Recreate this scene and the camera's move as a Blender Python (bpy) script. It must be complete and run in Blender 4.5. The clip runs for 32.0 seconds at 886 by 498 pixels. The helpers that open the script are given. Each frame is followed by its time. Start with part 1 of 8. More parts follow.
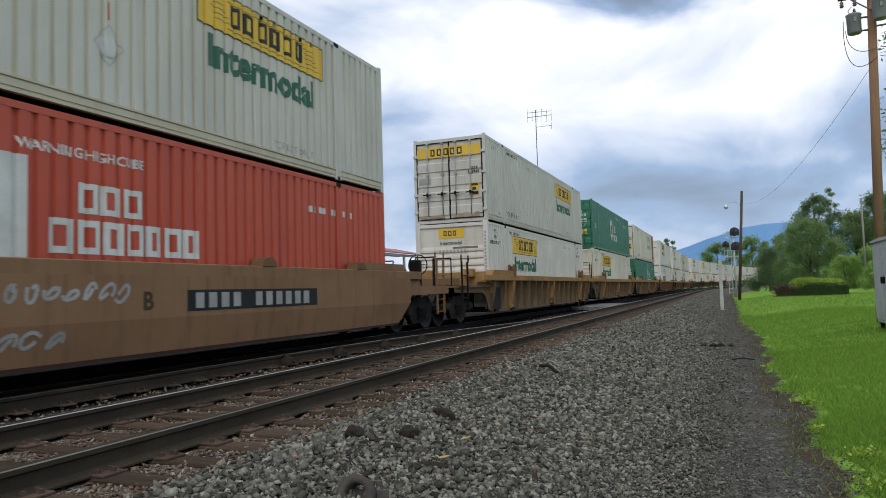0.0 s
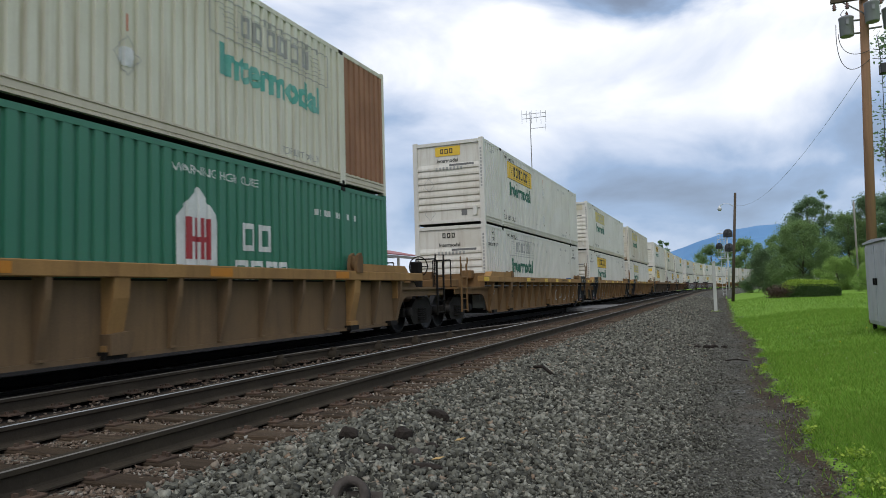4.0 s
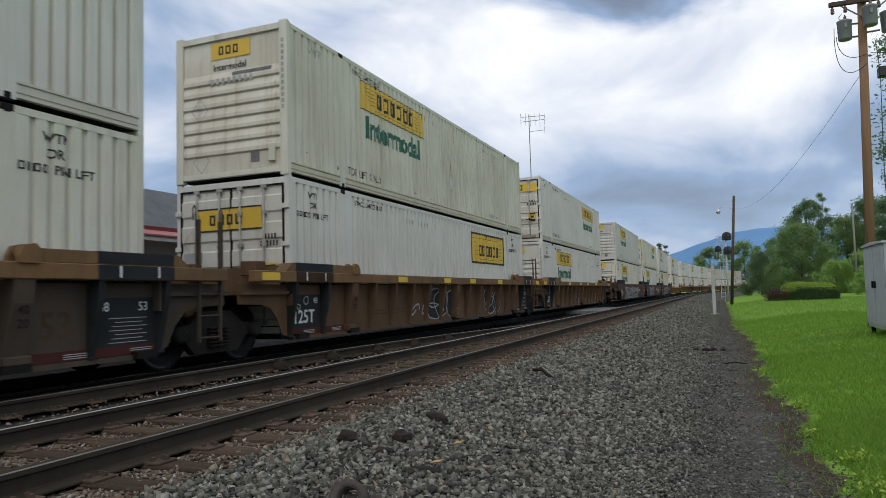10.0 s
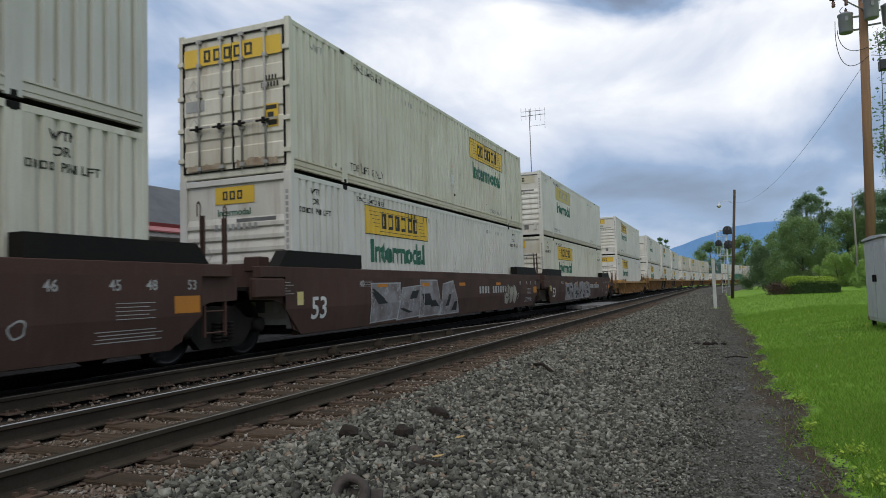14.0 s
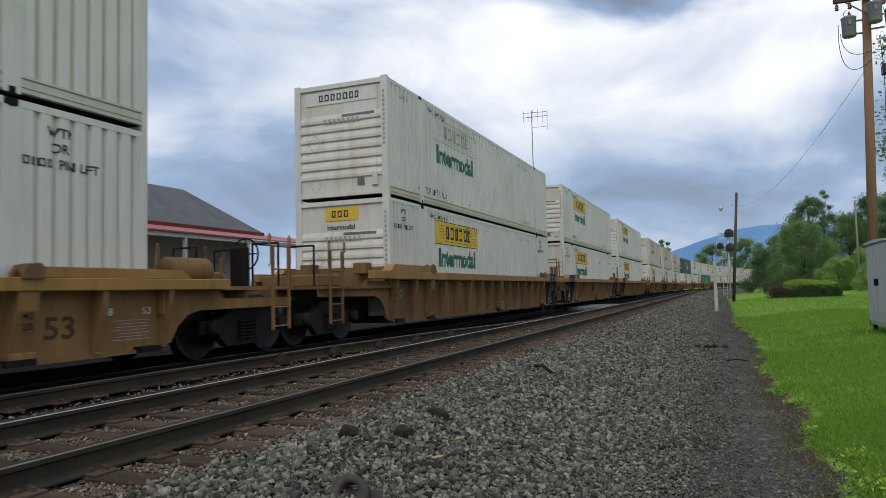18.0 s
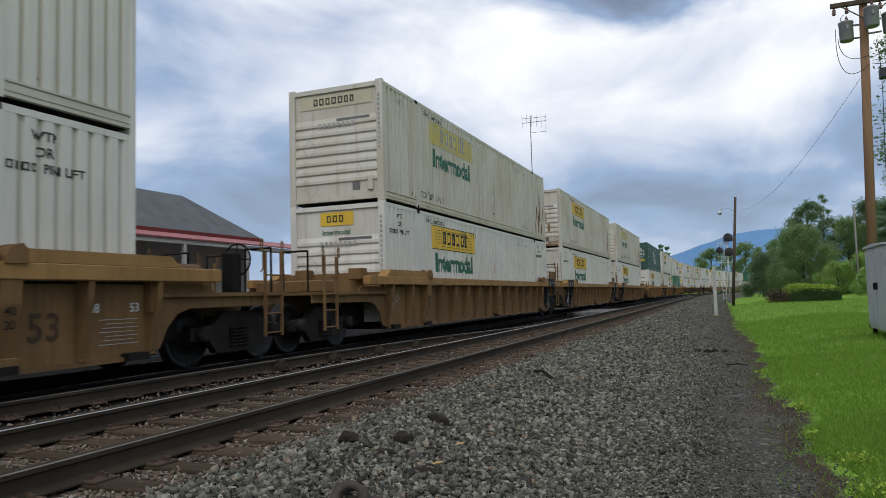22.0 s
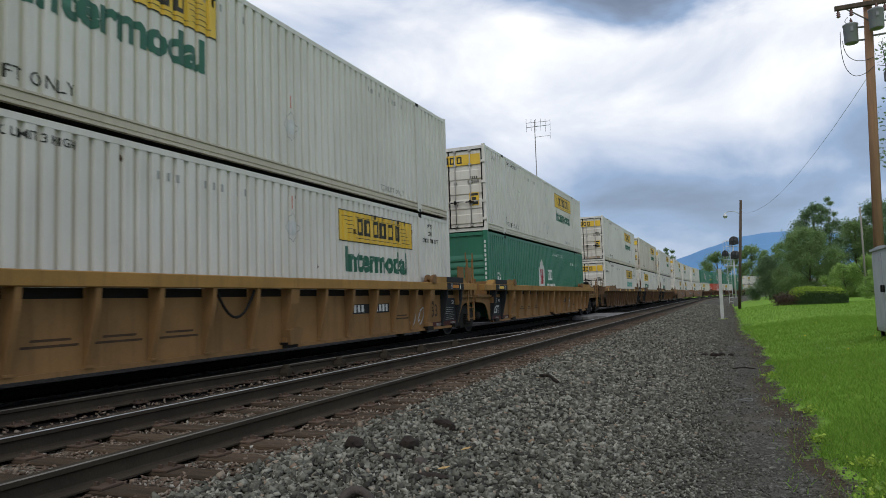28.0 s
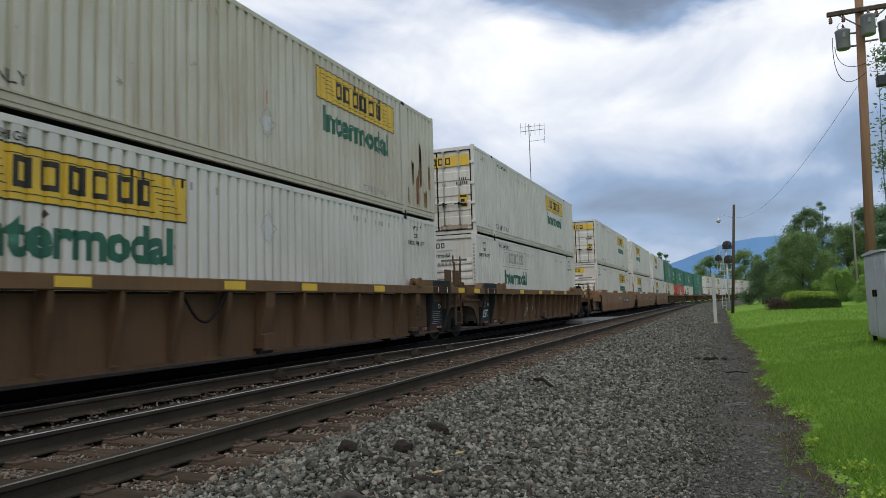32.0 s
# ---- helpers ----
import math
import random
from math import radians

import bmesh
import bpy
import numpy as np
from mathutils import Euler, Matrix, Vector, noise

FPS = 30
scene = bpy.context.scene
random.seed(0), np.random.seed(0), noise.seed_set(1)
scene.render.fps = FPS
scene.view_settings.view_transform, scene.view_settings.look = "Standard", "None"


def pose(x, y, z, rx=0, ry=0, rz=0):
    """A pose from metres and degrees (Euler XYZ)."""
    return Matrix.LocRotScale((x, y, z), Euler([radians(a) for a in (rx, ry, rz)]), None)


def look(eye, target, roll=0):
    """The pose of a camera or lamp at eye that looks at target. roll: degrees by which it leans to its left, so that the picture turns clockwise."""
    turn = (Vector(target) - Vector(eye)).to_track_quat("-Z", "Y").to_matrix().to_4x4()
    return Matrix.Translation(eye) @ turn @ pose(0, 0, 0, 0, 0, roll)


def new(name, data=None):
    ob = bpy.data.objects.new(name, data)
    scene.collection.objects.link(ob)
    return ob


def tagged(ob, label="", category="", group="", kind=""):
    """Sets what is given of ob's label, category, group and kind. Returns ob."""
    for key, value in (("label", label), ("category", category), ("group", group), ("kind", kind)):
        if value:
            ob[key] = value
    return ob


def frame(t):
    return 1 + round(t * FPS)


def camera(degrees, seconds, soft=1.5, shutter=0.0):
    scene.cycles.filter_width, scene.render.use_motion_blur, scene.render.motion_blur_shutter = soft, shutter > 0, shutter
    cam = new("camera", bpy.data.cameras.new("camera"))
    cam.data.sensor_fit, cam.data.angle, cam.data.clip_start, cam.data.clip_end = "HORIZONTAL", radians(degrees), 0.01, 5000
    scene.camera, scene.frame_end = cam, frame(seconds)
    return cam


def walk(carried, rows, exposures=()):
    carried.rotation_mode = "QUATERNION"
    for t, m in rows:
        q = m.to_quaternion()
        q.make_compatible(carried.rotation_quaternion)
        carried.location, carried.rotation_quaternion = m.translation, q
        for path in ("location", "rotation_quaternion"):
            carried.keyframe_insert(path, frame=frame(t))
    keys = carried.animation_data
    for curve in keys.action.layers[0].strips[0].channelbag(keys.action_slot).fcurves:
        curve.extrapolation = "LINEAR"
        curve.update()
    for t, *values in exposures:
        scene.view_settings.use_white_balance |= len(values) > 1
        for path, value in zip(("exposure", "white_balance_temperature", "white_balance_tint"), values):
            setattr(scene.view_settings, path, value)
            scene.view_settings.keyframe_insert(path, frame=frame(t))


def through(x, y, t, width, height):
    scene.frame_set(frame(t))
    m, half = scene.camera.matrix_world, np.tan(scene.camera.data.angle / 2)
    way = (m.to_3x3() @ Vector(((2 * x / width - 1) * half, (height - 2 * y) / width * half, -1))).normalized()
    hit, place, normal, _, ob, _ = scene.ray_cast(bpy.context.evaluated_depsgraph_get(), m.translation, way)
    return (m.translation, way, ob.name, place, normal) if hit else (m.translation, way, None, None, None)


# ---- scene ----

# The rail tops of the near track are z = 0; y runs along the railway, x to the right of it.
EYE = Vector((0.0, 0.0, 1.003))
AIM = (  # seconds, tilt up, turn to the right, roll, in degrees
    (0, 3.49, -22.25, -1.68), (0.5, 3.46, -22.22, -1.81), (1, 3.39, -22.19, -1.70), (1.5, 3.28, -22.18, -1.39), (2, 3.26, -22.04, -1.52), (2.5, 3.30,
    -21.98, -1.60), (3, 3.38, -21.92, -1.59), (3.5, 3.48, -21.83, -1.62), (5.5, 3.82, -21.72, -1.76), (6, 3.85, -21.68, -1.84), (6.5, 3.78, -21.68,
    -1.82), (7, 3.75, -21.62, -1.78), (7.5, 3.76, -21.66, -1.67), (8, 3.75, -21.64, -1.76), (8.5, 3.78, -21.69, -1.82), (9, 3.81, -21.73, -1.64),
    (9.5, 3.83, -21.73, -1.59), (10, 3.81, -21.69, -1.63), (10.5, 3.78, -21.68, -1.59), (11, 3.74, -21.68, -1.70), (11.5, 3.63, -21.71, -1.68), (12,
    3.54, -21.72, -1.67), (12.5, 3.48, -21.74, -1.64), (13, 3.46, -21.75, -1.67), (13.5, 3.42, -21.75, -1.61), (14, 3.40, -21.75, -1.81), (14.5, 3.41,
    -21.84, -1.71), (16.5, 3.33, -21.78, -1.37), (17, 3.40, -21.77, -1.54), (17.5, 3.46, -21.82, -1.52), (18, 3.47, -21.86, -1.39), (18.5, 3.58,
    -21.88, -1.52), (19, 3.67, -21.88, -1.51), (19.5, 3.74, -21.82, -1.44), (20, 3.79, -21.80, -1.63), (20.5, 3.80, -21.80, -1.86), (21, 3.78, -21.80,
    -1.69), (21.5, 3.85, -21.82, -1.70), (22, 3.91, -21.79, -1.59), (22.5, 4.00, -21.76, -1.76), (23, 4.92, -21.50, -1.60), (23.5, 5.17, -21.66,
    -1.78), (24, 5.05, -21.82, -1.74), (24.5, 4.50, -22.16, -2.26), (25, 4.20, -22.37, -2.05), (25.5, 4.19, -22.43, -1.82), (27.5, 4.30, -22.23,
    -1.79), (28, 4.31, -22.19, -1.87), (28.5, 4.36, -22.15, -1.88), (29, 4.39, -22.06, -1.83), (29.5, 4.44, -21.99, -1.77), (30, 4.48, -21.94, -1.75),
    (30.5, 4.48, -21.85, -1.63), (31, 4.47, -21.77, -1.55), (31.5, 4.53, -21.64, -1.77), (32, 4.60, -21.70, -1.77))


def aim(tilt, turn, roll):
    a, b = radians(tilt), radians(turn)
    return look(EYE, EYE + Vector((math.sin(b) * math.cos(a), math.cos(b) * math.cos(a), math.sin(a))), roll)


cam = camera(65.0, 32.0, soft=0.6, shutter=0.08)
walk(cam, [(t, aim(a, b, c)) for t, a, b, c in AIM], exposures=((0.0, 0.18), (3.5, 0.15), (6.0, 0.02), (8.0, 0.0), (32.0, 0.0)))

# ---- light ----
SUN_AZ, SUN_EL = radians(168), radians(52)
world = bpy.data.worlds.new("world")
scene.world = world
world.use_nodes = True
wt = world.node_tree
wt.nodes.clear()


def wnode(kind, **values):
    n = wt.nodes.new(kind)
    for key, value in values.items():
        if key in n.inputs:
            n.inputs[key].default_value = value
    return n


def wramp(stops):
    n = wt.nodes.new("ShaderNodeValToRGB")
    while len(n.color_ramp.elements) < len(stops):
        n.color_ramp.elements.new(0.5)
    for e, (p, c) in zip(n.color_ramp.elements, stops):
        e.position, e.color = p, (*c, 1)
    return n


w_out, w_bg = wnode("ShaderNodeOutputWorld"), wnode("ShaderNodeBackground", Strength=1.0)
w_sky = wnode("ShaderNodeTexSky")
w_sky.sky_type, w_sky.sun_disc, w_sky.sun_elevation, w_sky.sun_rotation = "NISHITA", False, SUN_EL, SUN_AZ
w_dim = wnode("ShaderNodeVectorMath")
w_dim.operation = "SCALE"
w_dim.inputs["Scale"].default_value = 0.09
wt.links.new(w_sky.outputs[0], w_dim.inputs[0])
# clouds, flattened towards the horizon
w_co, w_sep = wnode("ShaderNodeTexCoord"), wnode("ShaderNodeSeparateXYZ")
wt.links.new(w_co.outputs["Generated"], w_sep.inputs[0])
w_up = wnode("ShaderNodeMath")
w_up.operation = "MAXIMUM"
wt.links.new(w_sep.outputs[2], w_up.inputs[0])
w_up.inputs[1].default_value = 0.0
w_map = wnode("ShaderNodeMapping", Location=(0.35, 0.2, 0.1), Scale=(1.0, 1.0, 1.9))
wt.links.new(w_co.outputs["Generated"], w_map.inputs[0])
w_noise = wnode("ShaderNodeTexNoise", Scale=4.2, Detail=8.0, Roughness=0.50, Distortion=0.35)
wt.links.new(w_map.outputs[0], w_noise.inputs["Vector"])


def wmath(op, a, b):
    n = wt.nodes.new("ShaderNodeMath")
    n.operation = op
    for sock, v in zip(n.inputs, (a, b)):
        if isinstance(v, (int, float)):
            sock.default_value = v
        else:
            wt.links.new(v, sock)
    return n.outputs[0]


def wspan(x, lo, hi, a, b):
    n = wt.nodes.new("ShaderNodeMapRange")
    n.interpolation_type = "SMOOTHSTEP"
    for key, value in (("From Min", lo), ("From Max", hi), ("To Min", a), ("To Max", b)):
        n.inputs[key].default_value = value
    wt.links.new(x, n.inputs["Value"])
    return n.outputs[0]


def wtowards(way):
    n = wt.nodes.new("ShaderNodeVectorMath")
    n.operation = "DOT_PRODUCT"
    wt.links.new(w_co.outputs["Generated"], n.inputs[0])
    n.inputs[1].default_value = Vector(way).normalized()
    return n.outputs["Value"]


# layers of cloud by height: pale at the horizon, a slate-blue bank above it, white higher up
w_bank = wramp([(0.0, (0.50,) * 3), (0.05, (0.49,) * 3), (0.11, (0.40,) * 3), (0.18, (0.42,) * 3), (0.26, (0.545,) * 3), (0.45, (0.57,) * 3), (1.0, (0.57,) * 3)])
wt.links.new(w_up.outputs[0], w_bank.inputs[0])
w_swirl = wmath("MULTIPLY", wmath("SUBTRACT", w_noise.outputs[0], 0.5), wspan(w_up.outputs[0], 0.05, 0.25, 0.75, 1.0))
w_sum = wmath("ADD", w_bank.outputs[0], w_swirl)
w_thin = wmath("MULTIPLY", wspan(wtowards((-0.03, 0.955, 0.30)), 0.93, 0.998, 0.0, 0.17), wspan(w_up.outputs[0], 0.16, 0.27, 0.0, 1.0))
w_sum = wmath("ADD", w_sum, w_thin)                                                               # thin white cloud
w_far = wmath("POWER", wmath("MULTIPLY", wmath("ADD", w_sep.outputs[0], 0.085), 1 / 0.215), 2.0)
w_rise = wmath("POWER", wmath("MULTIPLY", wmath("SUBTRACT", w_sep.outputs[2], 0.428), 1 / 0.088), 2.0)
w_oval = wmath("ADD", wmath("ADD", w_far, w_rise), wmath("MULTIPLY", w_swirl, 1.6))
w_sum = wmath("SUBTRACT", w_sum, wspan(w_oval, 1.25, 0.35, 0.0, 0.60))                          # one dark cloud above it
w_cloud = wramp([(0.06, (0.115, 0.15, 0.21)), (0.24, (0.24, 0.30, 0.41)), (0.40, (0.335, 0.455, 0.66)), (0.53, (0.62, 0.70, 0.86)), (0.66, (0.87, 0.91, 1.0)), (0.78, (1.10, 1.12, 1.14))])
wt.links.new(w_sum, w_cloud.inputs[0])
w_mix = wnode("ShaderNodeMix")
w_mix.data_type = "RGBA"
w_mix.inputs["Factor"].default_value = 0.9
wt.links.new(w_dim.outputs[0], w_mix.inputs["A"])
wt.links.new(w_cloud.outputs[0], w_mix.inputs["B"])
wt.links.new(w_mix.outputs["Result"], w_bg.inputs[0])
wt.links.new(w_bg.outputs[0], w_out.inputs[0])

sun = new("sun", bpy.data.lights.new("sun", "SUN"))
sun.data.energy, sun.data.angle, sun.data.color = 1.3, radians(50), (1.0, 0.97, 0.92)
SUN_WAY = Vector((math.sin(SUN_AZ) * math.cos(SUN_EL), math.cos(SUN_AZ) * math.cos(SUN_EL), math.sin(SUN_EL)))
sun.matrix_world = look(SUN_WAY * 80, (0, 0, 0))
scene.view_settings.exposure = 0.0


# ---- materials ----
def material(name, base, other=None, scale=3.0, rough=0.7, metal=0.0, grain=0.15, bump=0.15, fine=40.0, streak=None, streak_amount=0.0,
             spots=None, spot_at=0.66, stretch=(1, 1, 1), vary=0.0, rand=True):
    """Base colour with broad stains (other), fine grain, streaks that run down (streak) and blotches (spots)."""
    m = bpy.data.materials.new(name)
    m.use_nodes = True
    nt = m.node_tree
    bsdf = nt.nodes["Principled BSDF"]
    link = nt.links.new

    def node(kind, **values):
        n = nt.nodes.new(kind)
        for key, value in values.items():
            n.inputs[key].default_value = value
        return n

    def mix(fac, a, b):
        n = nt.nodes.new("ShaderNodeMix")
        n.data_type = "RGBA"
        if isinstance(fac, float):
            n.inputs["Factor"].default_value = fac
        else:
            link(fac, n.inputs["Factor"])
        for sock, v in (("A", a), ("B", b)):
            if isinstance(v, tuple):
                n.inputs[sock].default_value = (*v, 1)
            else:
                link(v, n.inputs[sock])
        return n.outputs["Result"]

    def ramp(x, lo, hi, top=1.0):
        n = nt.nodes.new("ShaderNodeMapRange")
        n.inputs["From Min"].default_value, n.inputs["From Max"].default_value, n.inputs["To Max"].default_value = lo, hi, top
        link(x, n.inputs["Value"])
        return n.outputs[0]

    co = nt.nodes.new("ShaderNodeTexCoord")
    info = nt.nodes.new("ShaderNodeObjectInfo")
    shift = node("ShaderNodeMapping", Scale=stretch)
    link(co.outputs["Object"], shift.inputs["Vector"])
    if rand:
        vec = nt.nodes.new("ShaderNodeVectorMath")
        vec.operation = "SCALE"
        vec.inputs[0].default_value = (37.0, 91.0, 53.0)
        link(info.outputs["Random"], vec.inputs["Scale"])
        link(vec.outputs[0], shift.inputs["Location"])
    p = shift.outputs[0]

    def tex(s, detail=4.0, vector=None, roughness=0.55):
        n = node("ShaderNodeTexNoise", Scale=s, Detail=detail, Roughness=roughness)
        link(vector or p, n.inputs["Vector"])
        return n.outputs[0]

    broad, tiny = tex(scale), tex(fine, 3.0)
    col = mix(ramp(broad, 0.38, 0.68), base, other or tuple(c * 0.75 for c in base))
    if streak:
        st = node("ShaderNodeMapping", Scale=(5.0, 5.0, 0.35))
        link(p, st.inputs["Vector"])
        n1 = tex(1.0, 5.0, st.outputs[0], 0.65)
        col = mix(ramp(n1, 0.5, 0.78, streak_amount), col, streak)
    if spots:
        n2 = tex(scale * 2.3, 6.0, None, 0.65)
        col = mix(ramp(n2, spot_at, spot_at + 0.06), col, spots)
    col = mix(ramp(tiny, 0.3, 0.75, grain), col, tuple(c * 0.35 for c in base))
    if vary:
        hsv = node("ShaderNodeHueSaturation", Fac=1.0)
        link(ramp(info.outputs["Random"], 0.0, 1.0), hsv.inputs["Value"])
        rng = nt.nodes.new("ShaderNodeMapRange")
        rng.inputs["To Min"].default_value, rng.inputs["To Max"].default_value = 1 - vary, 1 + vary
        link(info.outputs["Random"], rng.inputs["Value"])
        link(rng.outputs[0], hsv.inputs["Value"])
        link(col, hsv.inputs["Color"])
        col = hsv.outputs[0]
    link(col, bsdf.inputs["Base Color"])
    bsdf.inputs["Metallic"].default_value = metal
    bsdf.inputs["Specular IOR Level"].default_value = 0.5 if rough < 0.6 else 0.15
    rr = nt.nodes.new("ShaderNodeMapRange")
    rr.inputs["To Min"].default_value, rr.inputs["To Max"].default_value = max(rough - 0.12, 0.05), min(rough + 0.12, 1)
    link(broad, rr.inputs["Value"])
    link(rr.outputs[0], bsdf.inputs["Roughness"])
    if bump:
        b = node("ShaderNodeBump", Strength=bump, Distance=0.02)
        link(tiny, b.inputs["Height"])
        link(b.outputs[0], bsdf.inputs["Normal"])
    return m


PAINT = {
    "w": material("white_paint", (0.642, 0.618, 0.558), (0.567, 0.544, 0.484), 0.6, 0.5, grain=0.06, bump=0.02, streak=(0.335, 0.307, 0.251), streak_amount=0.4, spots=(0.149, 0.121, 0.093), spot_at=0.735),
    "g": material("grey_white_paint", (0.558, 0.544, 0.493), (0.493, 0.479, 0.428), 0.6, 0.55, grain=0.08, bump=0.02, streak=(0.307, 0.288, 0.242), streak_amount=0.45, spots=(0.140, 0.112, 0.084), spot_at=0.73),
    "c": material("cream_dirty_paint", (0.651, 0.632, 0.530), (0.558, 0.530, 0.428), 0.5, 0.6, grain=0.1, bump=0.03, streak=(0.279, 0.214, 0.140), streak_amount=0.6),
    "r": material("rust_stained_paint", (0.595, 0.567, 0.493), (0.502, 0.446, 0.353), 0.5, 0.6, grain=0.1, bump=0.03, streak=(0.300, 0.185, 0.110), streak_amount=0.6,
                  spots=(0.16, 0.07, 0.035), spot_at=0.68),
    "G": material("green_paint", (0.023, 0.152, 0.087), (0.032, 0.168, 0.098), 0.6, 0.45, grain=0.1, bump=0.02, streak=(0.053, 0.105, 0.081), streak_amount=0.3),
    "D": material("dark_green_paint", (0.028, 0.085, 0.06), (0.035, 0.095, 0.07), 0.6, 0.5, grain=0.1, bump=0.02, streak=(0.06, 0.08, 0.06), streak_amount=0.3),
    "R": material("red_paint", (0.48, 0.075, 0.035), (0.42, 0.06, 0.03), 0.6, 0.5, grain=0.08, bump=0.02, streak=(0.14, 0.04, 0.03), streak_amount=0.4),
}
END_PAINT = {
    "w": material("stained_white_end_paint", (0.642, 0.618, 0.548), (0.54, 0.50, 0.42), 0.9, 0.55, grain=0.1, bump=0.03, streak=(0.33, 0.25, 0.17), streak_amount=0.6, spots=(0.17, 0.11, 0.07), spot_at=0.70),
    "g": material("stained_grey_end_paint", (0.558, 0.544, 0.488), (0.46, 0.43, 0.37), 0.9, 0.6, grain=0.1, bump=0.03, streak=(0.30, 0.23, 0.16), streak_amount=0.6, spots=(0.15, 0.10, 0.065), spot_at=0.70),
    "c": material("stained_cream_end_paint", (0.651, 0.620, 0.520), (0.53, 0.48, 0.38), 0.9, 0.6, grain=0.12, bump=0.03, streak=(0.30, 0.21, 0.13), streak_amount=0.7, spots=(0.16, 0.10, 0.06), spot_at=0.69),
}
YELLOW = material("yellow_decal", (0.72, 0.46, 0.03), (0.62, 0.40, 0.04), 1.2, 0.5, grain=0.1, bump=0.0)
YELLOW_OLD = material("faded_yellow_decal", (0.58, 0.47, 0.12), (0.56, 0.50, 0.28), 2.5, 0.6, grain=0.2, bump=0.0)
INK = material("dark_lettering", (0.035, 0.035, 0.03), (0.06, 0.06, 0.05), 2.0, 0.6, grain=0.1, bump=0.0)
INK_GREEN = material("green_lettering", (0.012, 0.10, 0.055), (0.02, 0.12, 0.07), 2.0, 0.5, grain=0.1, bump=0.0)
INK_TEAL = material("faded_teal_lettering", (0.10, 0.36, 0.30), (0.2, 0.42, 0.36), 2.0, 0.6, grain=0.2, bump=0.0)
INK_WHITE = material("white_lettering", (0.66, 0.67, 0.64), (0.52, 0.53, 0.5), 2.0, 0.6, grain=0.15, bump=0.0)
INK_GREY = material("grey_lettering", (0.30, 0.30, 0.28), (0.4, 0.4, 0.38), 2.0, 0.6, grain=0.15, bump=0.0)
INK_RED = material("red_decal", (0.36, 0.05, 0.06), (0.3, 0.06, 0.06), 2.0, 0.6, grain=0.15, bump=0.0)
INK_BLUE = material("blue_decal", (0.035, 0.10, 0.30), (0.05, 0.12, 0.3), 2.0, 0.6, grain=0.15, bump=0.0)
PALE_GRAFFITI = material("pale_graffiti_paint", (0.42, 0.43, 0.42), (0.26, 0.25, 0.24), 1.6, 0.7, grain=0.3, bump=0.0)
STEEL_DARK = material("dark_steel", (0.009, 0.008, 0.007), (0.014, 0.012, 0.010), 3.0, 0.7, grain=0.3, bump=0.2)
STEEL_GREY = material("grey_steel", (0.20, 0.20, 0.19), (0.14, 0.13, 0.12), 3.0, 0.55, 0.4, grain=0.2, bump=0.1)
CAR = {
    "B": material("brown_car_paint", (0.133, 0.075, 0.038), (0.088, 0.056, 0.033), 0.8, 0.75, grain=0.25, bump=0.1, streak=(0.062, 0.039, 0.026), streak_amount=0.7),
    "T": material("tan_brown_car_paint", (0.205, 0.118, 0.050), (0.135, 0.080, 0.037), 0.8, 0.75, grain=0.25, bump=0.1, streak=(0.06, 0.038, 0.022), streak_amount=0.7),
    "N": material("dark_grey_brown_car_paint", (0.086, 0.062, 0.044), (0.060, 0.048, 0.037), 0.8, 0.75, grain=0.25, bump=0.1, streak=(0.045, 0.046, 0.036), streak_amount=0.7),
    "O": material("orange_tan_car_paint", (0.270, 0.150, 0.058), (0.195, 0.112, 0.047), 0.8, 0.7, grain=0.2, bump=0.1, streak=(0.10, 0.06, 0.032), streak_amount=0.6),
    "K": material("dark_maroon_car_paint", (0.080, 0.045, 0.034), (0.057, 0.035, 0.028), 0.8, 0.75, grain=0.25, bump=0.1, streak=(0.10, 0.075, 0.065), streak_amount=0.35),
    "M": material("grey_brown_car_paint", (0.191, 0.121, 0.061), (0.134, 0.091, 0.054), 0.8, 0.75, grain=0.25, bump=0.1, streak=(0.077, 0.054, 0.035), streak_amount=0.7),
    "S": material("smooth_tan_car_paint", (0.250, 0.146, 0.078), (0.205, 0.118, 0.062), 0.6, 0.7, grain=0.2, bump=0.1, streak=(0.091, 0.056, 0.028), streak_amount=0.6),
}
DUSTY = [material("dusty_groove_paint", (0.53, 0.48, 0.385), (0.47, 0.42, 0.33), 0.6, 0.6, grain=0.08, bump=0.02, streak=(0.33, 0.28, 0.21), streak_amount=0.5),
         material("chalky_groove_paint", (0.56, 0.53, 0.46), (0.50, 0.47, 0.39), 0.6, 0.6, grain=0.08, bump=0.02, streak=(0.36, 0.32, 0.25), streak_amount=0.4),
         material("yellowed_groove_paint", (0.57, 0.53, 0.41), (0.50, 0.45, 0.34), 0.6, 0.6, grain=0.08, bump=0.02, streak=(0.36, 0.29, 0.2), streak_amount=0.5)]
PLACARD = material("pale_placard", (0.62, 0.62, 0.60), (0.5, 0.5, 0.48), 4.0, 0.4, grain=0.1, bump=0.05)
INK_ORANGE = material("orange_red_decal", (0.55, 0.10, 0.04), (0.5, 0.12, 0.06), 2.0, 0.6, grain=0.1, bump=0.0)
INK_BROWN = material("faded_brown_stencil", (0.060, 0.038, 0.024), (0.095, 0.058, 0.032), 3.0, 0.7, grain=0.3, bump=0.0)
MAROON = material("dark_red_strip", (0.075, 0.022, 0.018), (0.055, 0.02, 0.016), 2.0, 0.7, grain=0.2, bump=0.0)
STEEL_RUST = material("rust_brown_steel", (0.055, 0.028, 0.016), (0.035, 0.02, 0.014), 3.0, 0.8, grain=0.3, bump=0.1)
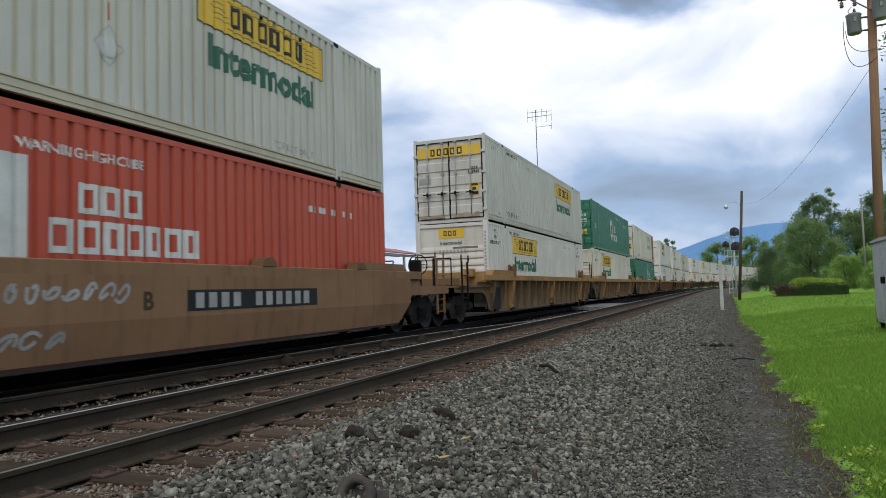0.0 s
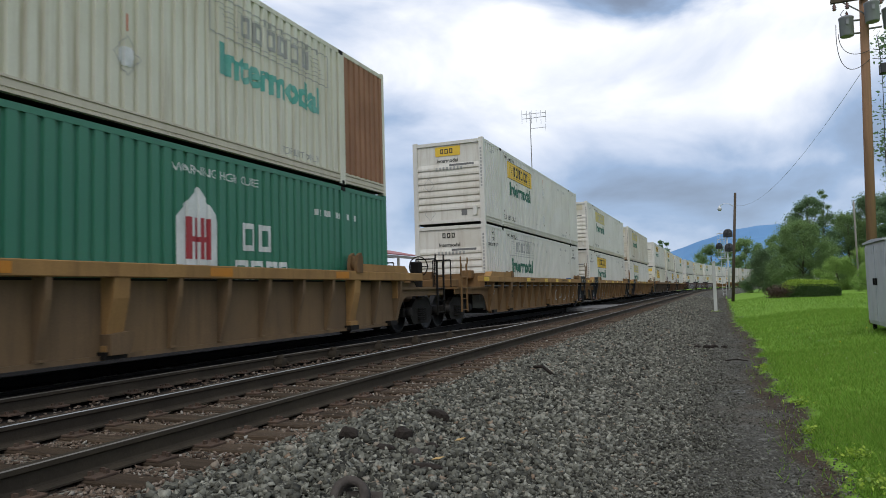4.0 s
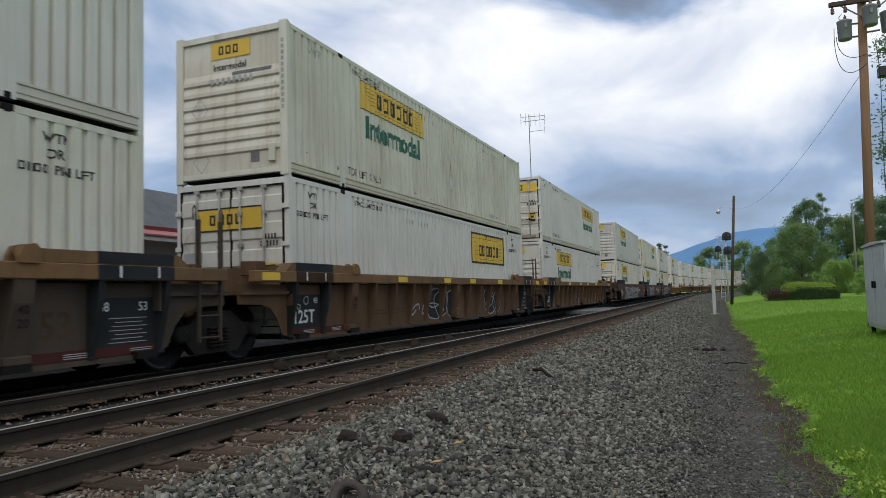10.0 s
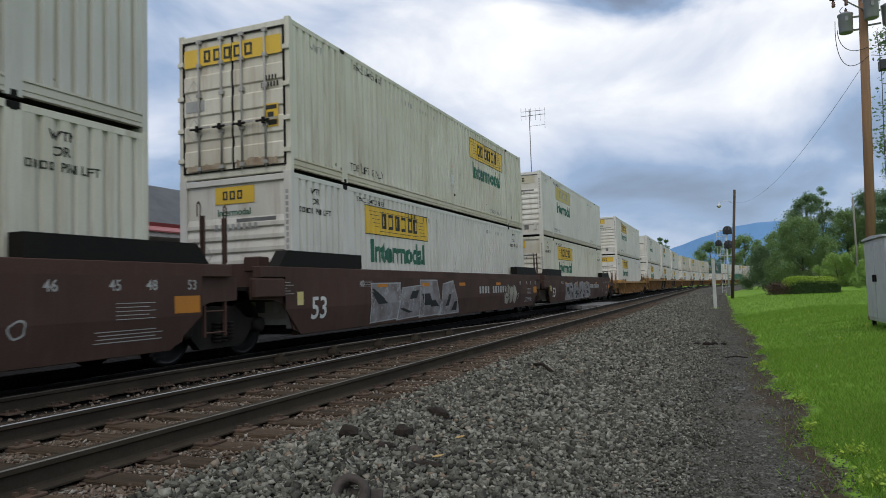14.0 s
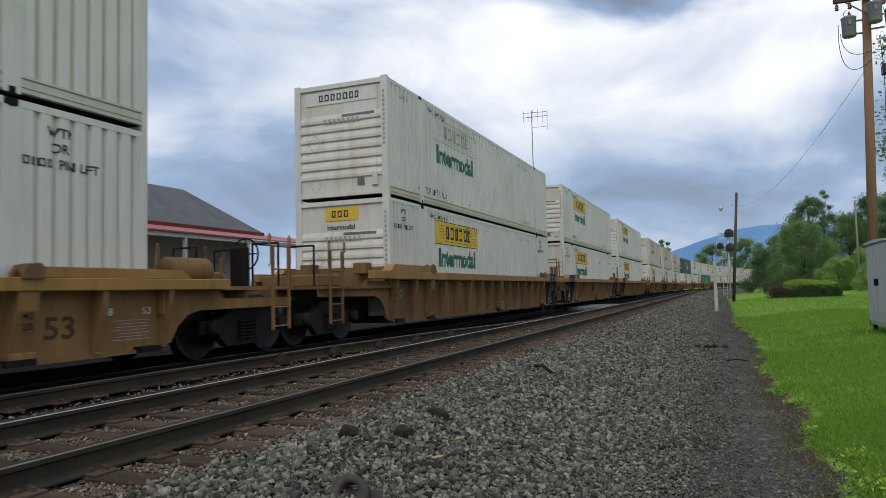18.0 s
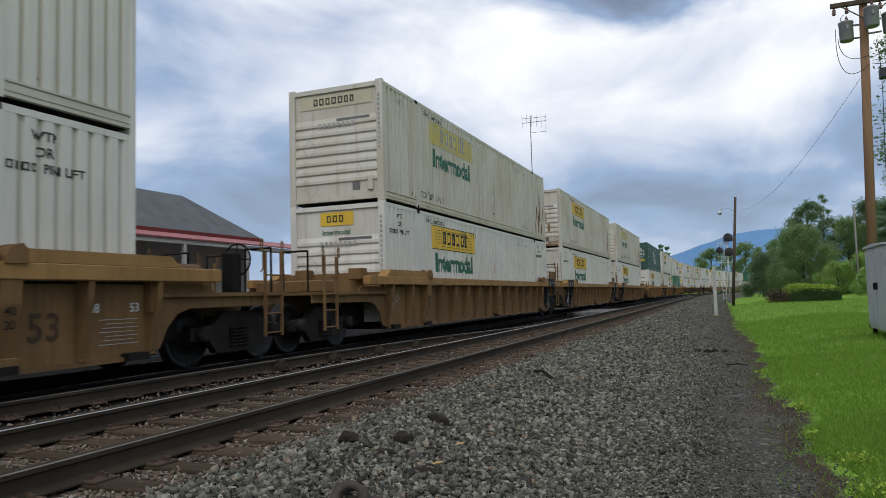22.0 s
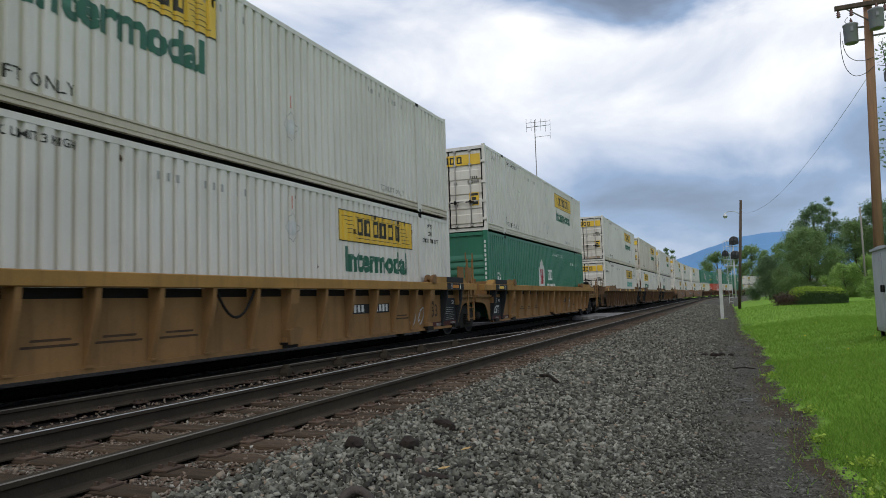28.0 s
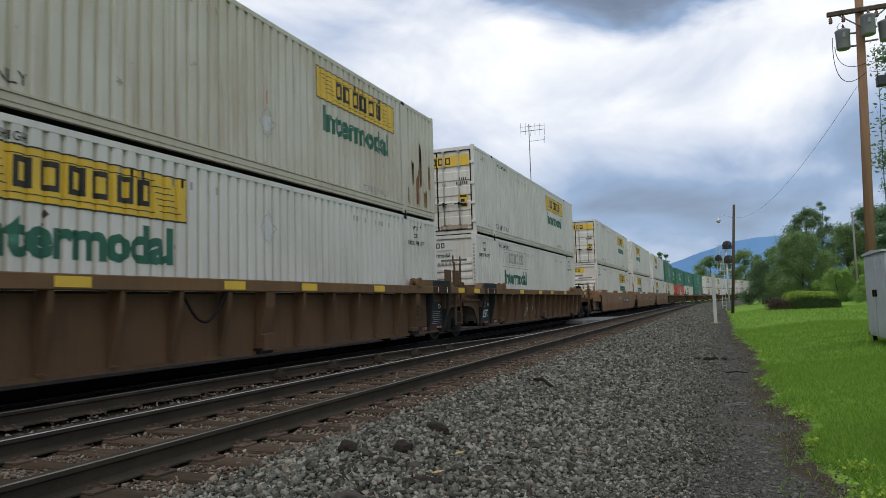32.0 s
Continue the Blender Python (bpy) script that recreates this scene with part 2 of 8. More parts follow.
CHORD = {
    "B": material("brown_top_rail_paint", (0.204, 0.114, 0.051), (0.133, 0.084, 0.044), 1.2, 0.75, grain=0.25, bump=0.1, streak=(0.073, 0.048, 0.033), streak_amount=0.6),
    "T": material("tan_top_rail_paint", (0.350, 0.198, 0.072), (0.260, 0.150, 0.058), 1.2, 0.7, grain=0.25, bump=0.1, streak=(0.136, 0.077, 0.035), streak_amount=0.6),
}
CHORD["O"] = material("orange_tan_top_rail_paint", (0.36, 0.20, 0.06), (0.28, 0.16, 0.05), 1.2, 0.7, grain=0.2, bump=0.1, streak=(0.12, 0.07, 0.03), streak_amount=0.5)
PANEL_BLACK = material("black_stencil_panel", (0.018, 0.020, 0.021), (0.030, 0.032, 0.032), 2.0, 0.7, grain=0.2, bump=0.05)
DOOR_STAIN = material("rusty_stain", (0.44, 0.36, 0.26), (0.24, 0.16, 0.10), 2.5, 0.8, grain=0.3, bump=0.0, streak=(0.10, 0.06, 0.04), streak_amount=0.7)
LOCK_ROD = material("pale_lock_rod", (0.40, 0.39, 0.36), (0.3, 0.28, 0.25), 3.0, 0.6, grain=0.2, bump=0.05)
TRUCK_STEEL = material("cast_truck_steel", (0.026, 0.022, 0.018), (0.015, 0.013, 0.011), 3.0, 0.7, grain=0.3, bump=0.2)
END_CREAM = material("faded_cream_decal", (0.56, 0.50, 0.35), (0.50, 0.46, 0.34), 2.0, 0.6, grain=0.15, bump=0.0)
HOLE_RUST = material("dark_rust_spot", (0.07, 0.04, 0.025), (0.12, 0.07, 0.04), 8.0, 0.9, grain=0.3, bump=0.0)
END_WHITE = material("pale_end_decal", (0.66, 0.66, 0.62), (0.58, 0.57, 0.52), 2.0, 0.6, grain=0.1, bump=0.0)
RUST_RUN = material("running_rust", (0.30, 0.17, 0.09), (0.14, 0.065, 0.035), 3.0, 0.85, grain=0.3, bump=0.0, streak=(0.40, 0.30, 0.2), streak_amount=0.7)


# ---- mesh helpers ----
def part(name, data, mat, parent=None, label="", at=None):
    """Links a bmesh, or a mesh that other parts share, as one object under a thing or a part."""
    if isinstance(data, bmesh.types.BMesh):
        me = bpy.data.meshes.new(name)
        data.to_mesh(me)
        data.free()
    else:
        me = data
    ob = new(name, me)
    if not me.materials:
        me.materials.append(mat)
    elif me.materials[0] != mat:
        ob.material_slots[0].link = "OBJECT"
        ob.material_slots[0].material = mat
    if parent:
        ob.parent = parent
    if at is not None:
        ob.matrix_basis = at
    return tagged(ob, label, kind="stuff" if name.endswith("_mark") or name in ("graffiti", "lift_notice", "stack_notice", "warning", "graffiti_fill") else "")


def thing(name, label, category, m=None, group="", kind=""):
    ob = new(name)
    ob.empty_display_size = 0.2
    if m is not None:
        ob.matrix_basis = m
    return tagged(ob, label, category, group, kind)


MESHES = {}


def shared(key, build):
    """The mesh that build() makes, once for all things that use it."""
    if key not in MESHES:
        bm = build()
        me = bpy.data.meshes.new(key)
        bm.to_mesh(me)
        bm.free()
        MESHES[key] = me
    return MESHES[key]


def box(bm, x0, x1, y0, y1, z0, z1, bevel=0.0):
    vs = [bm.verts.new((x, y, z)) for x in (x0, x1) for y in (y0, y1) for z in (z0, z1)]
    fs = [bm.faces.new([vs[i] for i in q]) for q in ((0, 1, 3, 2), (4, 6, 7, 5), (0, 4, 5, 1), (2, 3, 7, 6), (0, 2, 6, 4), (1, 5, 7, 3))]
    if bevel:
        edges = list({e for f in fs for e in f.edges})
        bmesh.ops.bevel(bm, geom=edges, offset=bevel, segments=1, affect="EDGES")
    return bm


def boxes(*rows, bevel=0.0):
    bm = bmesh.new()
    for r in rows:
        box(bm, *r, bevel=bevel)
    return bm


def rod(bm, p, q, r, n=8, r2=None):
    p, q = Vector(p), Vector(q)
    d = (q - p).normalized()
    a = d.orthogonal().normalized()
    b = d.cross(a)
    r2 = r if r2 is None else r2
    rings = []
    for c, rad in ((p, r), (q, r2)):
        rings.append([bm.verts.new(c + rad * (math.cos(2 * math.pi * i / n) * a + math.sin(2 * math.pi * i / n) * b)) for i in range(n)])
    for i in range(n):
        f = bm.faces.new((rings[0][i], rings[0][(i + 1) % n], rings[1][(i + 1) % n], rings[1][i]))
        f.smooth = n > 6
    bm.faces.new(rings[0][::-1])
    bm.faces.new(rings[1])
    return bm


def rods(*rows, n=8):
    bm = bmesh.new()
    for p, q, r in rows:
        rod(bm, p, q, r, n)
    return bm


def tube(bm, points, r, n=6):
    for p, q in zip(points, points[1:]):
        rod(bm, p, q, r, n)
    return bm


def prism(bm, outline, x0, x1):
    """An outline in (y, z), drawn out from x0 to x1."""
    a = [bm.verts.new((x0, y, z)) for y, z in outline]
    b = [bm.verts.new((x1, y, z)) for y, z in outline]
    n = len(outline)
    bm.faces.new(a[::-1])
    bm.faces.new(b)
    for i in range(n):
        bm.faces.new((a[i], a[(i + 1) % n], b[(i + 1) % n], b[i]))
    bmesh.ops.recalc_face_normals(bm, faces=bm.faces)
    return bm


def lathe(bm, profile, centre, axis="x", n=20):
    """profile: (along, radius) pairs, turned round an axis through centre."""
    c = Vector(centre)
    rings = []
    for s, r in profile:
        ring = []
        for i in range(n):
            a = 2 * math.pi * i / n
            u, v = r * math.cos(a), r * math.sin(a)
            ring.append(bm.verts.new(c + Vector({"x": (s, u, v), "y": (u, s, v), "z": (u, v, s)}[axis])))
        rings.append(ring)
    for a, b in zip(rings, rings[1:]):
        for i in range(n):
            f = bm.faces.new((a[i], a[(i + 1) % n], b[(i + 1) % n], b[i]))
            f.smooth = True
    bm.faces.new(rings[0])
    bm.faces.new(rings[-1])
    bmesh.ops.recalc_face_normals(bm, faces=bm.faces)
    return bm


def lettering(text, height, bold=0.0):
    """Flat letters as a bmesh in the plane of x (across) and y (up), from (0, 0)."""
    cu = bpy.data.curves.new("lettering", "FONT")
    cu.body, cu.size, cu.offset = text, height / 0.73, bold
    cu.resolution_u = 3
    ob = bpy.data.objects.new("lettering", cu)
    scene.collection.objects.link(ob)
    me = bpy.data.meshes.new_from_object(ob.evaluated_get(bpy.context.evaluated_depsgraph_get()))
    bm = bmesh.new()
    bm.from_mesh(me)
    bpy.data.objects.remove(ob)
    bpy.data.curves.remove(cu)
    bpy.data.meshes.remove(me)
    return bm


# ---- the way of the trains ----
CENTRE = -8.600          # middle of the far track, on which the train runs
NEAR = -4.88             # middle of the near track
BEND, RADIUS = 118.0, 700.0


def along(s, x):
    """The place on a line x metres beside the straight, s metres on, and the heading in degrees to the right."""
    if s <= BEND:
        return Vector((x, s, 0)), 0.0
    r = RADIUS - x
    a = (s - BEND) / r
    return Vector((RADIUS - r * math.cos(a), BEND + r * math.sin(a), 0)), math.degrees(a)


# ---- containers ----
LONG, WIDE, HIGH = 16.154, 2.591, 2.896
HALF, SIDE = LONG / 2, WIDE / 2
PITCH, DEPTH = 0.236, 0.040


def wave():
    """The corrugation of a side: (y, x) pairs, ribs out, grooves in, flat at the two lifting posts."""
    rows = [(-HALF + 0.09, SIDE)]
    y = -HALF + 0.14
    while y < HALF - 0.14 - PITCH:
        if min(abs(y + PITCH / 2 - 6.07), abs(y + PITCH / 2 + 6.07)) > PITCH * 0.75:
            rows += [(y + 0.125, SIDE), (y + 0.145, SIDE - DEPTH), (y + 0.205, SIDE - DEPTH), (y + 0.225, SIDE)]
        y += PITCH
    return rows + [(HALF - 0.09, SIDE)]


WAVE = wave()
WAVE_Y, WAVE_X = [w[0] for w in WAVE], [w[1] for w in WAVE]


def side_panel():
    bm = bmesh.new()
    pairs = [(bm.verts.new((x, y, 0.255)), bm.verts.new((x, y, 2.81))) for y, x in WAVE]
    for (a, b), (c, d) in zip(pairs, pairs[1:]):
        f = bm.faces.new((a, c, d, b))
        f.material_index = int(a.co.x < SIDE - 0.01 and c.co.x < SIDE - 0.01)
    return bm


def draped(bm, y0, z0):
    """Lays a flat bmesh (x across, y up) on the corrugated side, its lower left corner at y0, z0."""
    ys = [v.co.x + y0 for v in bm.verts]
    for cut in [y for y in WAVE_Y if min(ys) < y < max(ys)]:
        bmesh.ops.bisect_plane(bm, geom=[*bm.verts, *bm.edges, *bm.faces], plane_co=(cut - y0, 0, 0), plane_no=(1, 0, 0))
    for v in bm.verts:
        y, z = v.co.x + y0, v.co.y + z0
        v.co = (float(np.interp(y, WAVE_Y, WAVE_X)) + 0.006, y, z)
    return bm


def flat(*rows, lift=0.0):
    """Rectangles (x0, x1, y0, y1) in one plane."""
    bm = bmesh.new()
    for x0, x1, y0, y1 in rows:
        bm.faces.new([bm.verts.new(p) for p in ((x0, y0, lift), (x1, y0, lift), (x1, y1, lift), (x0, y1, lift))])
    return bm


def glyph_bars(width, height, gap=0.3, seed=3, stroke=0.2):
    """Plain hollow blocks in a row in place of a trade name."""
    rng, x, rows = random.Random(seed), 0.0, []
    t = height * stroke
    while True:
        w = height * rng.uniform(0.6, 0.85)
        if x + w > width + 0.01:
            break
        rows += [(x, x + t, 0, height), (x + w - t, x + w, 0, height), (x + t, x + w - t, height - t, height), (x + t, x + w - t, 0, t)]
        x += w + height * gap
    return rows


def raised(bm, d):
    for v in bm.verts:
        v.co.x += d
    return bm


def diamond(r):
    bm = bmesh.new()
    bm.faces.new([bm.verts.new((r * x, r * y, 0)) for x, y in ((0, -1), (0.85, 0), (0, 1), (-0.85, 0))])
    return bm


def hexagon(r):
    bm = bmesh.new()
    bm.faces.new([bm.verts.new((r * x, r * y, 0)) for x, y in ((-0.35, -1), (0.35, -1), (1, -0.1), (1, 0.3), (0.4, 0.8), (-0.4, 0.8), (-1, 0.3), (-1, -0.1))])
    return bm


def ring_diamond(r, w):
    bm = bmesh.new()
    pts = ((0, -1), (0.85, 0), (0, 1), (-0.85, 0))
    a = [bm.verts.new((r * x, r * y, 0)) for x, y in pts]
    b = [bm.verts.new(((r - w) * x, (r - w) * y, 0)) for x, y in pts]
    for i in range(4):
        bm.faces.new((a[i], a[(i + 1) % 4], b[(i + 1) % 4], b[i]))
    return bm


def to_end(bm, x, z, y=-HALF):
    """Stands a flat bmesh on the end of a container that faces -y, its origin at x, z."""
    for v in bm.verts:
        v.co = (v.co.x + x, y - v.co.z, v.co.y + z)
    return bm


def nose_panel():
    """The blind end: a plain header, then seven horizontal ridges."""
    prof = [(0.16, 0.0), (0.50, 0.0)]
    z = 0.50
    for _ in range(7):
        prof += [(z + 0.03, -0.035), (z + 0.10, -0.035), (z + 0.22, 0.0), (z + 0.235, 0.0)]
        z += 0.235
    prof += [(2.30, 0.0), (2.80, 0.0)]
    bm = bmesh.new()
    pairs = [(bm.verts.new((-SIDE + 0.15, -HALF + 0.05 + d, z)), bm.verts.new((SIDE - 0.15, -HALF + 0.05 + d, z))) for z, d in prof]
    for (a, b), (c, d) in zip(pairs, pairs[1:]):
        bm.faces.new((a, b, d, c))
    return bm


def nose_frame():
    bm = boxes((-SIDE - 0.012, -SIDE + 0.16, -HALF, -HALF + 0.12, 0.0, HIGH + 0.04), (SIDE - 0.16, SIDE + 0.012, -HALF, -HALF + 0.12, 0.0, HIGH + 0.04), bevel=0.01)
    box(bm, -SIDE + 0.16, SIDE - 0.16, -HALF + 0.005, -HALF + 0.10, 2.78, HIGH - 0.004)
    return box(bm, -SIDE + 0.16, SIDE - 0.16, -HALF + 0.005, -HALF + 0.10, 0.07, 0.17)


def door_leaf():
    """One door, hinged at x = 0 and 1.135 wide, with five shallow pressed bands."""
    face = [(0.03, 0.0)]
    for z in (0.10, 0.60, 1.10, 1.60, 2.10):
        face += [(0.03, z), (0.002, z + 0.03), (0.002, z + 0.31), (0.03, z + 0.34)]
    return prism(bmesh.new(), [(0.07, 0.0), *face, (0.03, 2.60), (0.07, 2.60)], 0, 1.135)


def lock_rod():
    bm = rods(((0, 0, 0), (0, 0, 2.66), 0.02))
    for z in (0.05, 0.75, 1.5, 2.1, 2.58):
        box(bm, -0.05, 0.05, -0.02, 0.05, z, z + 0.07)
    box(bm, -0.02, 0.30, -0.05, -0.03, 0.86, 0.90)
    return bm


def casting():
    bm = box(bmesh.new(), -0.02, 0.012, -0.09, 0.09, 0.0, 0.13, 0.008)
    return box(bm, 0.012, 0.02, -0.04, 0.04, 0.03, 0.10)


def base_frame(side):
    """The bottom side rail: one pressed profile with three lips."""
    prof = [(-0.06, 0.06), (0.010, 0.06), (0.010, 0.10), (-0.012, 0.105), (-0.012, 0.12), (0.004, 0.125), (0.004, 0.205), (-0.012, 0.21), (-0.012, 0.225), (0.010, 0.23), (0.010, 0.258), (-0.06, 0.258)]
    bm = bmesh.new()
    ends = [[bm.verts.new((side * (SIDE + x), y, z)) for x, z in prof] for y in (-HALF + 0.1, HALF - 0.1)]
    n = len(prof)
    for i in range(n):
        bm.faces.new((ends[0][i], ends[0][(i + 1) % n], ends[1][(i + 1) % n], ends[1][i]))
    bm.faces.new(ends[0])
    bm.faces.new(ends[1])
    bmesh.ops.recalc_face_normals(bm, faces=bm.faces)
    return bm


def top_frame(side):
    x0, x1 = sorted((side * (SIDE - 0.06), side * (SIDE + 0.004)))
    return boxes((x0, x1, -HALF + 0.1, HALF - 0.1, 2.81, HIGH))


def lift_post():
    bm = boxes((SIDE - 0.02, SIDE + 0.013, -0.11, 0.11, 0.03, 2.81))
    return box(bm, SIDE + 0.013, SIDE + 0.017, -0.012, 0.012, 0.15, 2.81)


def turned(m):
    return Matrix.Rotation(math.pi, 4, "Z") if m else Matrix.Identity(4)


WORDS = {"w": "white", "g": "greyish white", "c": "dirty cream-white", "r": "rust-stained cream-white", "G": "green", "D": "dark green", "R": "orange-red"}


def chips(seed):
    """Small chipped and rusted places along a side."""
    rng = random.Random(seed + 31)
    bm = bmesh.new()
    for _ in range(13):
        cx, cy, r = rng.uniform(-7.6, 7.6), rng.choice((rng.uniform(0.28, 0.6), rng.uniform(0.3, 2.7))), rng.uniform(0.012, 0.04)
        bm.faces.new([bm.verts.new((cx + r * rng.uniform(0.6, 1.1) * math.cos(a), cy + r * rng.uniform(0.8, 2.0) * math.sin(a), 0)) for a in np.arange(0, 6.2, 1.05)])
    return bm


def lift_code():
    """Three lines of stencilled letters: a code, a word, and a trade name as blocks before two words."""
    me = bpy.data.meshes.new("lines")
    out = bmesh.new()
    for bm, y, z in ((lettering("WTP", 0.12, 0.003), 6.52, 2.56), (lettering("OR", 0.12, 0.003), 6.58, 2.37), (lettering("PIN LIFT", 0.115, 0.003), 6.68, 2.18), (flat(*glyph_bars(0.5, 0.10, 0.3, 8)), 6.12, 2.18)):
        draped(bm, y, z).to_mesh(me)
        bm.free()
        out.from_mesh(me)
    bpy.data.meshes.remove(me)
    return out


def logo_lines(high, w):
    """A border and the fine lines of two scrolls beside the bars."""
    rows = [(0.0, 3.55, 0.0, w), (0.0, 3.55, high - w, high), (0.0, w, w, high - w), (3.55 - w, 3.55, w, high - w)]
    for i in range(5):
        z = high * (0.18 + 0.13 * i)
        rows += [(0.16 + 0.07 * i, 0.62 + 0.03 * i, high - z - 0.012, high - z), (2.98 - 0.03 * i, 3.40 - 0.05 * i, z, z + 0.012)]
    rows += [(0.7, 2.9, high * 0.82, high * 0.82 + 0.012), (0.7, 2.9, high * 0.14, high * 0.14 + 0.012)]
    return flat(*rows)


def logo_panel(ob, style, y0, seed):
    """The maker's panel on the seen side and the word under it, 3.55 m long, from y0."""
    if style in "YPT":
        mat, ink, word = YELLOW, INK, INK_TEAL if style == "T" else INK_GREEN
    elif style == "y":
        mat, ink, word = YELLOW_OLD, INK_GREY, INK_GREEN
    else:
        mat, ink, word = None, INK_GREY, INK_TEAL if style == "F" else INK_GREEN
    z0, high = (1.62, 1.0) if style == "P" else (1.93, 0.66)
    tag = f"{style}{y0:.2f}"
    if mat:
        part("logo_panel", shared("logo_panel" + tag, lambda: draped(flat((0, 3.55, 0, high)), y0, z0)), mat, ob, "yellow panel")
    part("logo_mark", shared("logo_bars" + tag, lambda: raised(draped(flat(*[(a + 0.78, b + 0.78, c + high * 0.25, d + high * 0.25) for a, b, c, d in glyph_bars(2.1, 0.36)]), y0, z0), 0.003)), ink, ob, "dark bars")
    part("logo_border", shared("logo_border" + tag, lambda: raised(draped(logo_lines(high, 0.06 if style == "P" else 0.035 if style == "T" else 0.02), y0, z0), 0.003)), ink, ob, "thin dark border lines")
    if style != "P":
        part("lettering", shared("intermodal%.2f" % y0, lambda: draped(lettering("Intermodal", 0.50, 0.030), y0 + 0.22, 1.33)), word, ob, "word Intermodal")


def container(lead, style, place, paint, seed):
    """A 53-foot container, its leading end at -y; its seen side is +x."""
    rng = random.Random(seed)
    body = PAINT[paint]
    kind = {"Y": "with a yellow name panel", "P": "with one large yellow name panel", "T": "with a teal-lettered yellow panel", "y": "with a faded yellow name panel", "F": "with faded grey lettering",
            "W": "with plain dark lettering", "U": "with grey lettering and a blue panel", "h": "with a white house badge", "x": "with a white hexagon badge", "H": "with white lettering"}[style]
    ob = thing("shipping_container", f"{WORDS[paint]} corrugated steel shipping container {kind}", "container", group="containers on the train")
    for back in (0, 1):
        panel = part("side_panel", shared("side_panel", side_panel), body, ob, at=turned(back))
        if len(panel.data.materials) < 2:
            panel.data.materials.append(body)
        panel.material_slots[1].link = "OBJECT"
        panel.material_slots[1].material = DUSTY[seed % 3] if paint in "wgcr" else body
    for sx in (1, -1):
        part("bottom_rail", shared("base_frame%d" % sx, lambda: base_frame(sx)), DUSTY[(seed + 1) % 3] if paint in "gcr" or (paint == "w" and seed > 49) else body, ob)
        part("top_rail", shared("top_frame%d" % sx, lambda: top_frame(sx)), body, ob)
    part("roof", shared("roof", lambda: boxes((-SIDE + 0.06, SIDE - 0.06, -HALF + 0.1, HALF - 0.1, HIGH - 0.06, HIGH - 0.02))), body, ob)
    part("floor_frame", shared("floor_frame", lambda: boxes((-SIDE + 0.06, SIDE - 0.06, -HALF + 0.1, HALF - 0.1, 0.05, 0.14))), STEEL_DARK, ob)
    for y in (-6.07, 6.07):
        part("lift_post", shared("lift_post", lift_post), body, ob, at=pose(0, y, 0))
        for z in (0.0, HIGH - 0.13):
            part("corner_casting", shared("casting", casting), STEEL_DARK, ob, "dark steel lifting casting", at=pose(SIDE, y, z))
    nose_back = lead == "d"
    part("nose_frame", shared("nose_frame", nose_frame), body, ob, at=turned(nose_back))
    part("nose_panel", shared("nose_panel", nose_panel), END_PAINT.get(paint, body), ob, at=turned(nose_back))
    # the door end
    t = turned(not nose_back)
    part("door_frame", shared("door_frame", lambda: boxes((-SIDE - 0.012, -SIDE + 0.10, -HALF + 0.02, -HALF + 0.12, 0, HIGH + 0.04), (SIDE - 0.10, SIDE + 0.012, -HALF + 0.02, -HALF + 0.12, 0, HIGH + 0.04),
                                                          (-SIDE + 0.10, SIDE - 0.10, -HALF + 0.02, -HALF + 0.12, 2.76, HIGH - 0.004), (-SIDE + 0.10, SIDE - 0.10, -HALF + 0.02, -HALF + 0.12, 0, 0.13), bevel=0.008)),
         body, ob, at=t)
    for x, turn in ((-1.165, 0), (0.03, 0)):
        part("door", shared("door_leaf", door_leaf), END_PAINT.get(paint, body), ob, at=t @ pose(x, -HALF, 0.145))
    for x in (-0.78, -0.24, 0.24, 0.78):
        part("lock_rod", shared("lock_rod", lock_rod), LOCK_ROD if paint in "wgcr" else body, ob, "steel locking bar", at=t @ pose(x, -HALF - 0.03, 0.12))
    for x in (-SIDE + 0.05, SIDE - 0.05) if lead == "d" else ():
        for z in (0.35, 0.95, 1.6, 2.3):
            part("hinge", shared("hinge", lambda: boxes((-0.07, 0.07, -0.02, 0.02, 0, 0.09), bevel=0.006)), body, ob, at=t @ pose(x, -HALF, z))
    # writing on the leading end
    if paint in "wgcr":
        if lead == "n":
            wide = style == "P" or seed in (13, 24) or (style in "yW" and seed > 49)
            mat = END_WHITE if seed in (18, 24) else YELLOW if style in "YPT" else END_CREAM if style == "y" else END_WHITE if style == "W" else None
            w = 2.0 if wide else 0.92
            if mat:
                part("end_panel", to_end(flat((0, w, 0, 0.33)), -w / 2, 2.40, -HALF + 0.036), mat, ob, "small name panel")
            part("end_mark", to_end(flat(*glyph_bars(w * 0.6, 0.17), lift=0.004), -w * 0.3, 2.48, -HALF + 0.036), INK, ob, "dark bars")
            if not wide:
                part("end_lettering", to_end(lettering("Intermodal", 0.13, 0.004), -0.42, 2.18, -HALF + 0.044), INK_GREEN if seed % 2 else INK, ob, "word Intermodal")
            part("vent_plate", shared("vent_plate", lambda: boxes((0.05, 0.95, -HALF + 0.02, -HALF + 0.045, 2.02, 2.10))), STEEL_GREY, ob)
            part("number_mark", shared("number_bars", lambda: to_end(flat(*[(0.13 * i, 0.13 * i + 0.07, 0, 0.11) for i in range(8)]), -0.45, 1.90, -HALF + 0.009)), INK_GREY, ob)
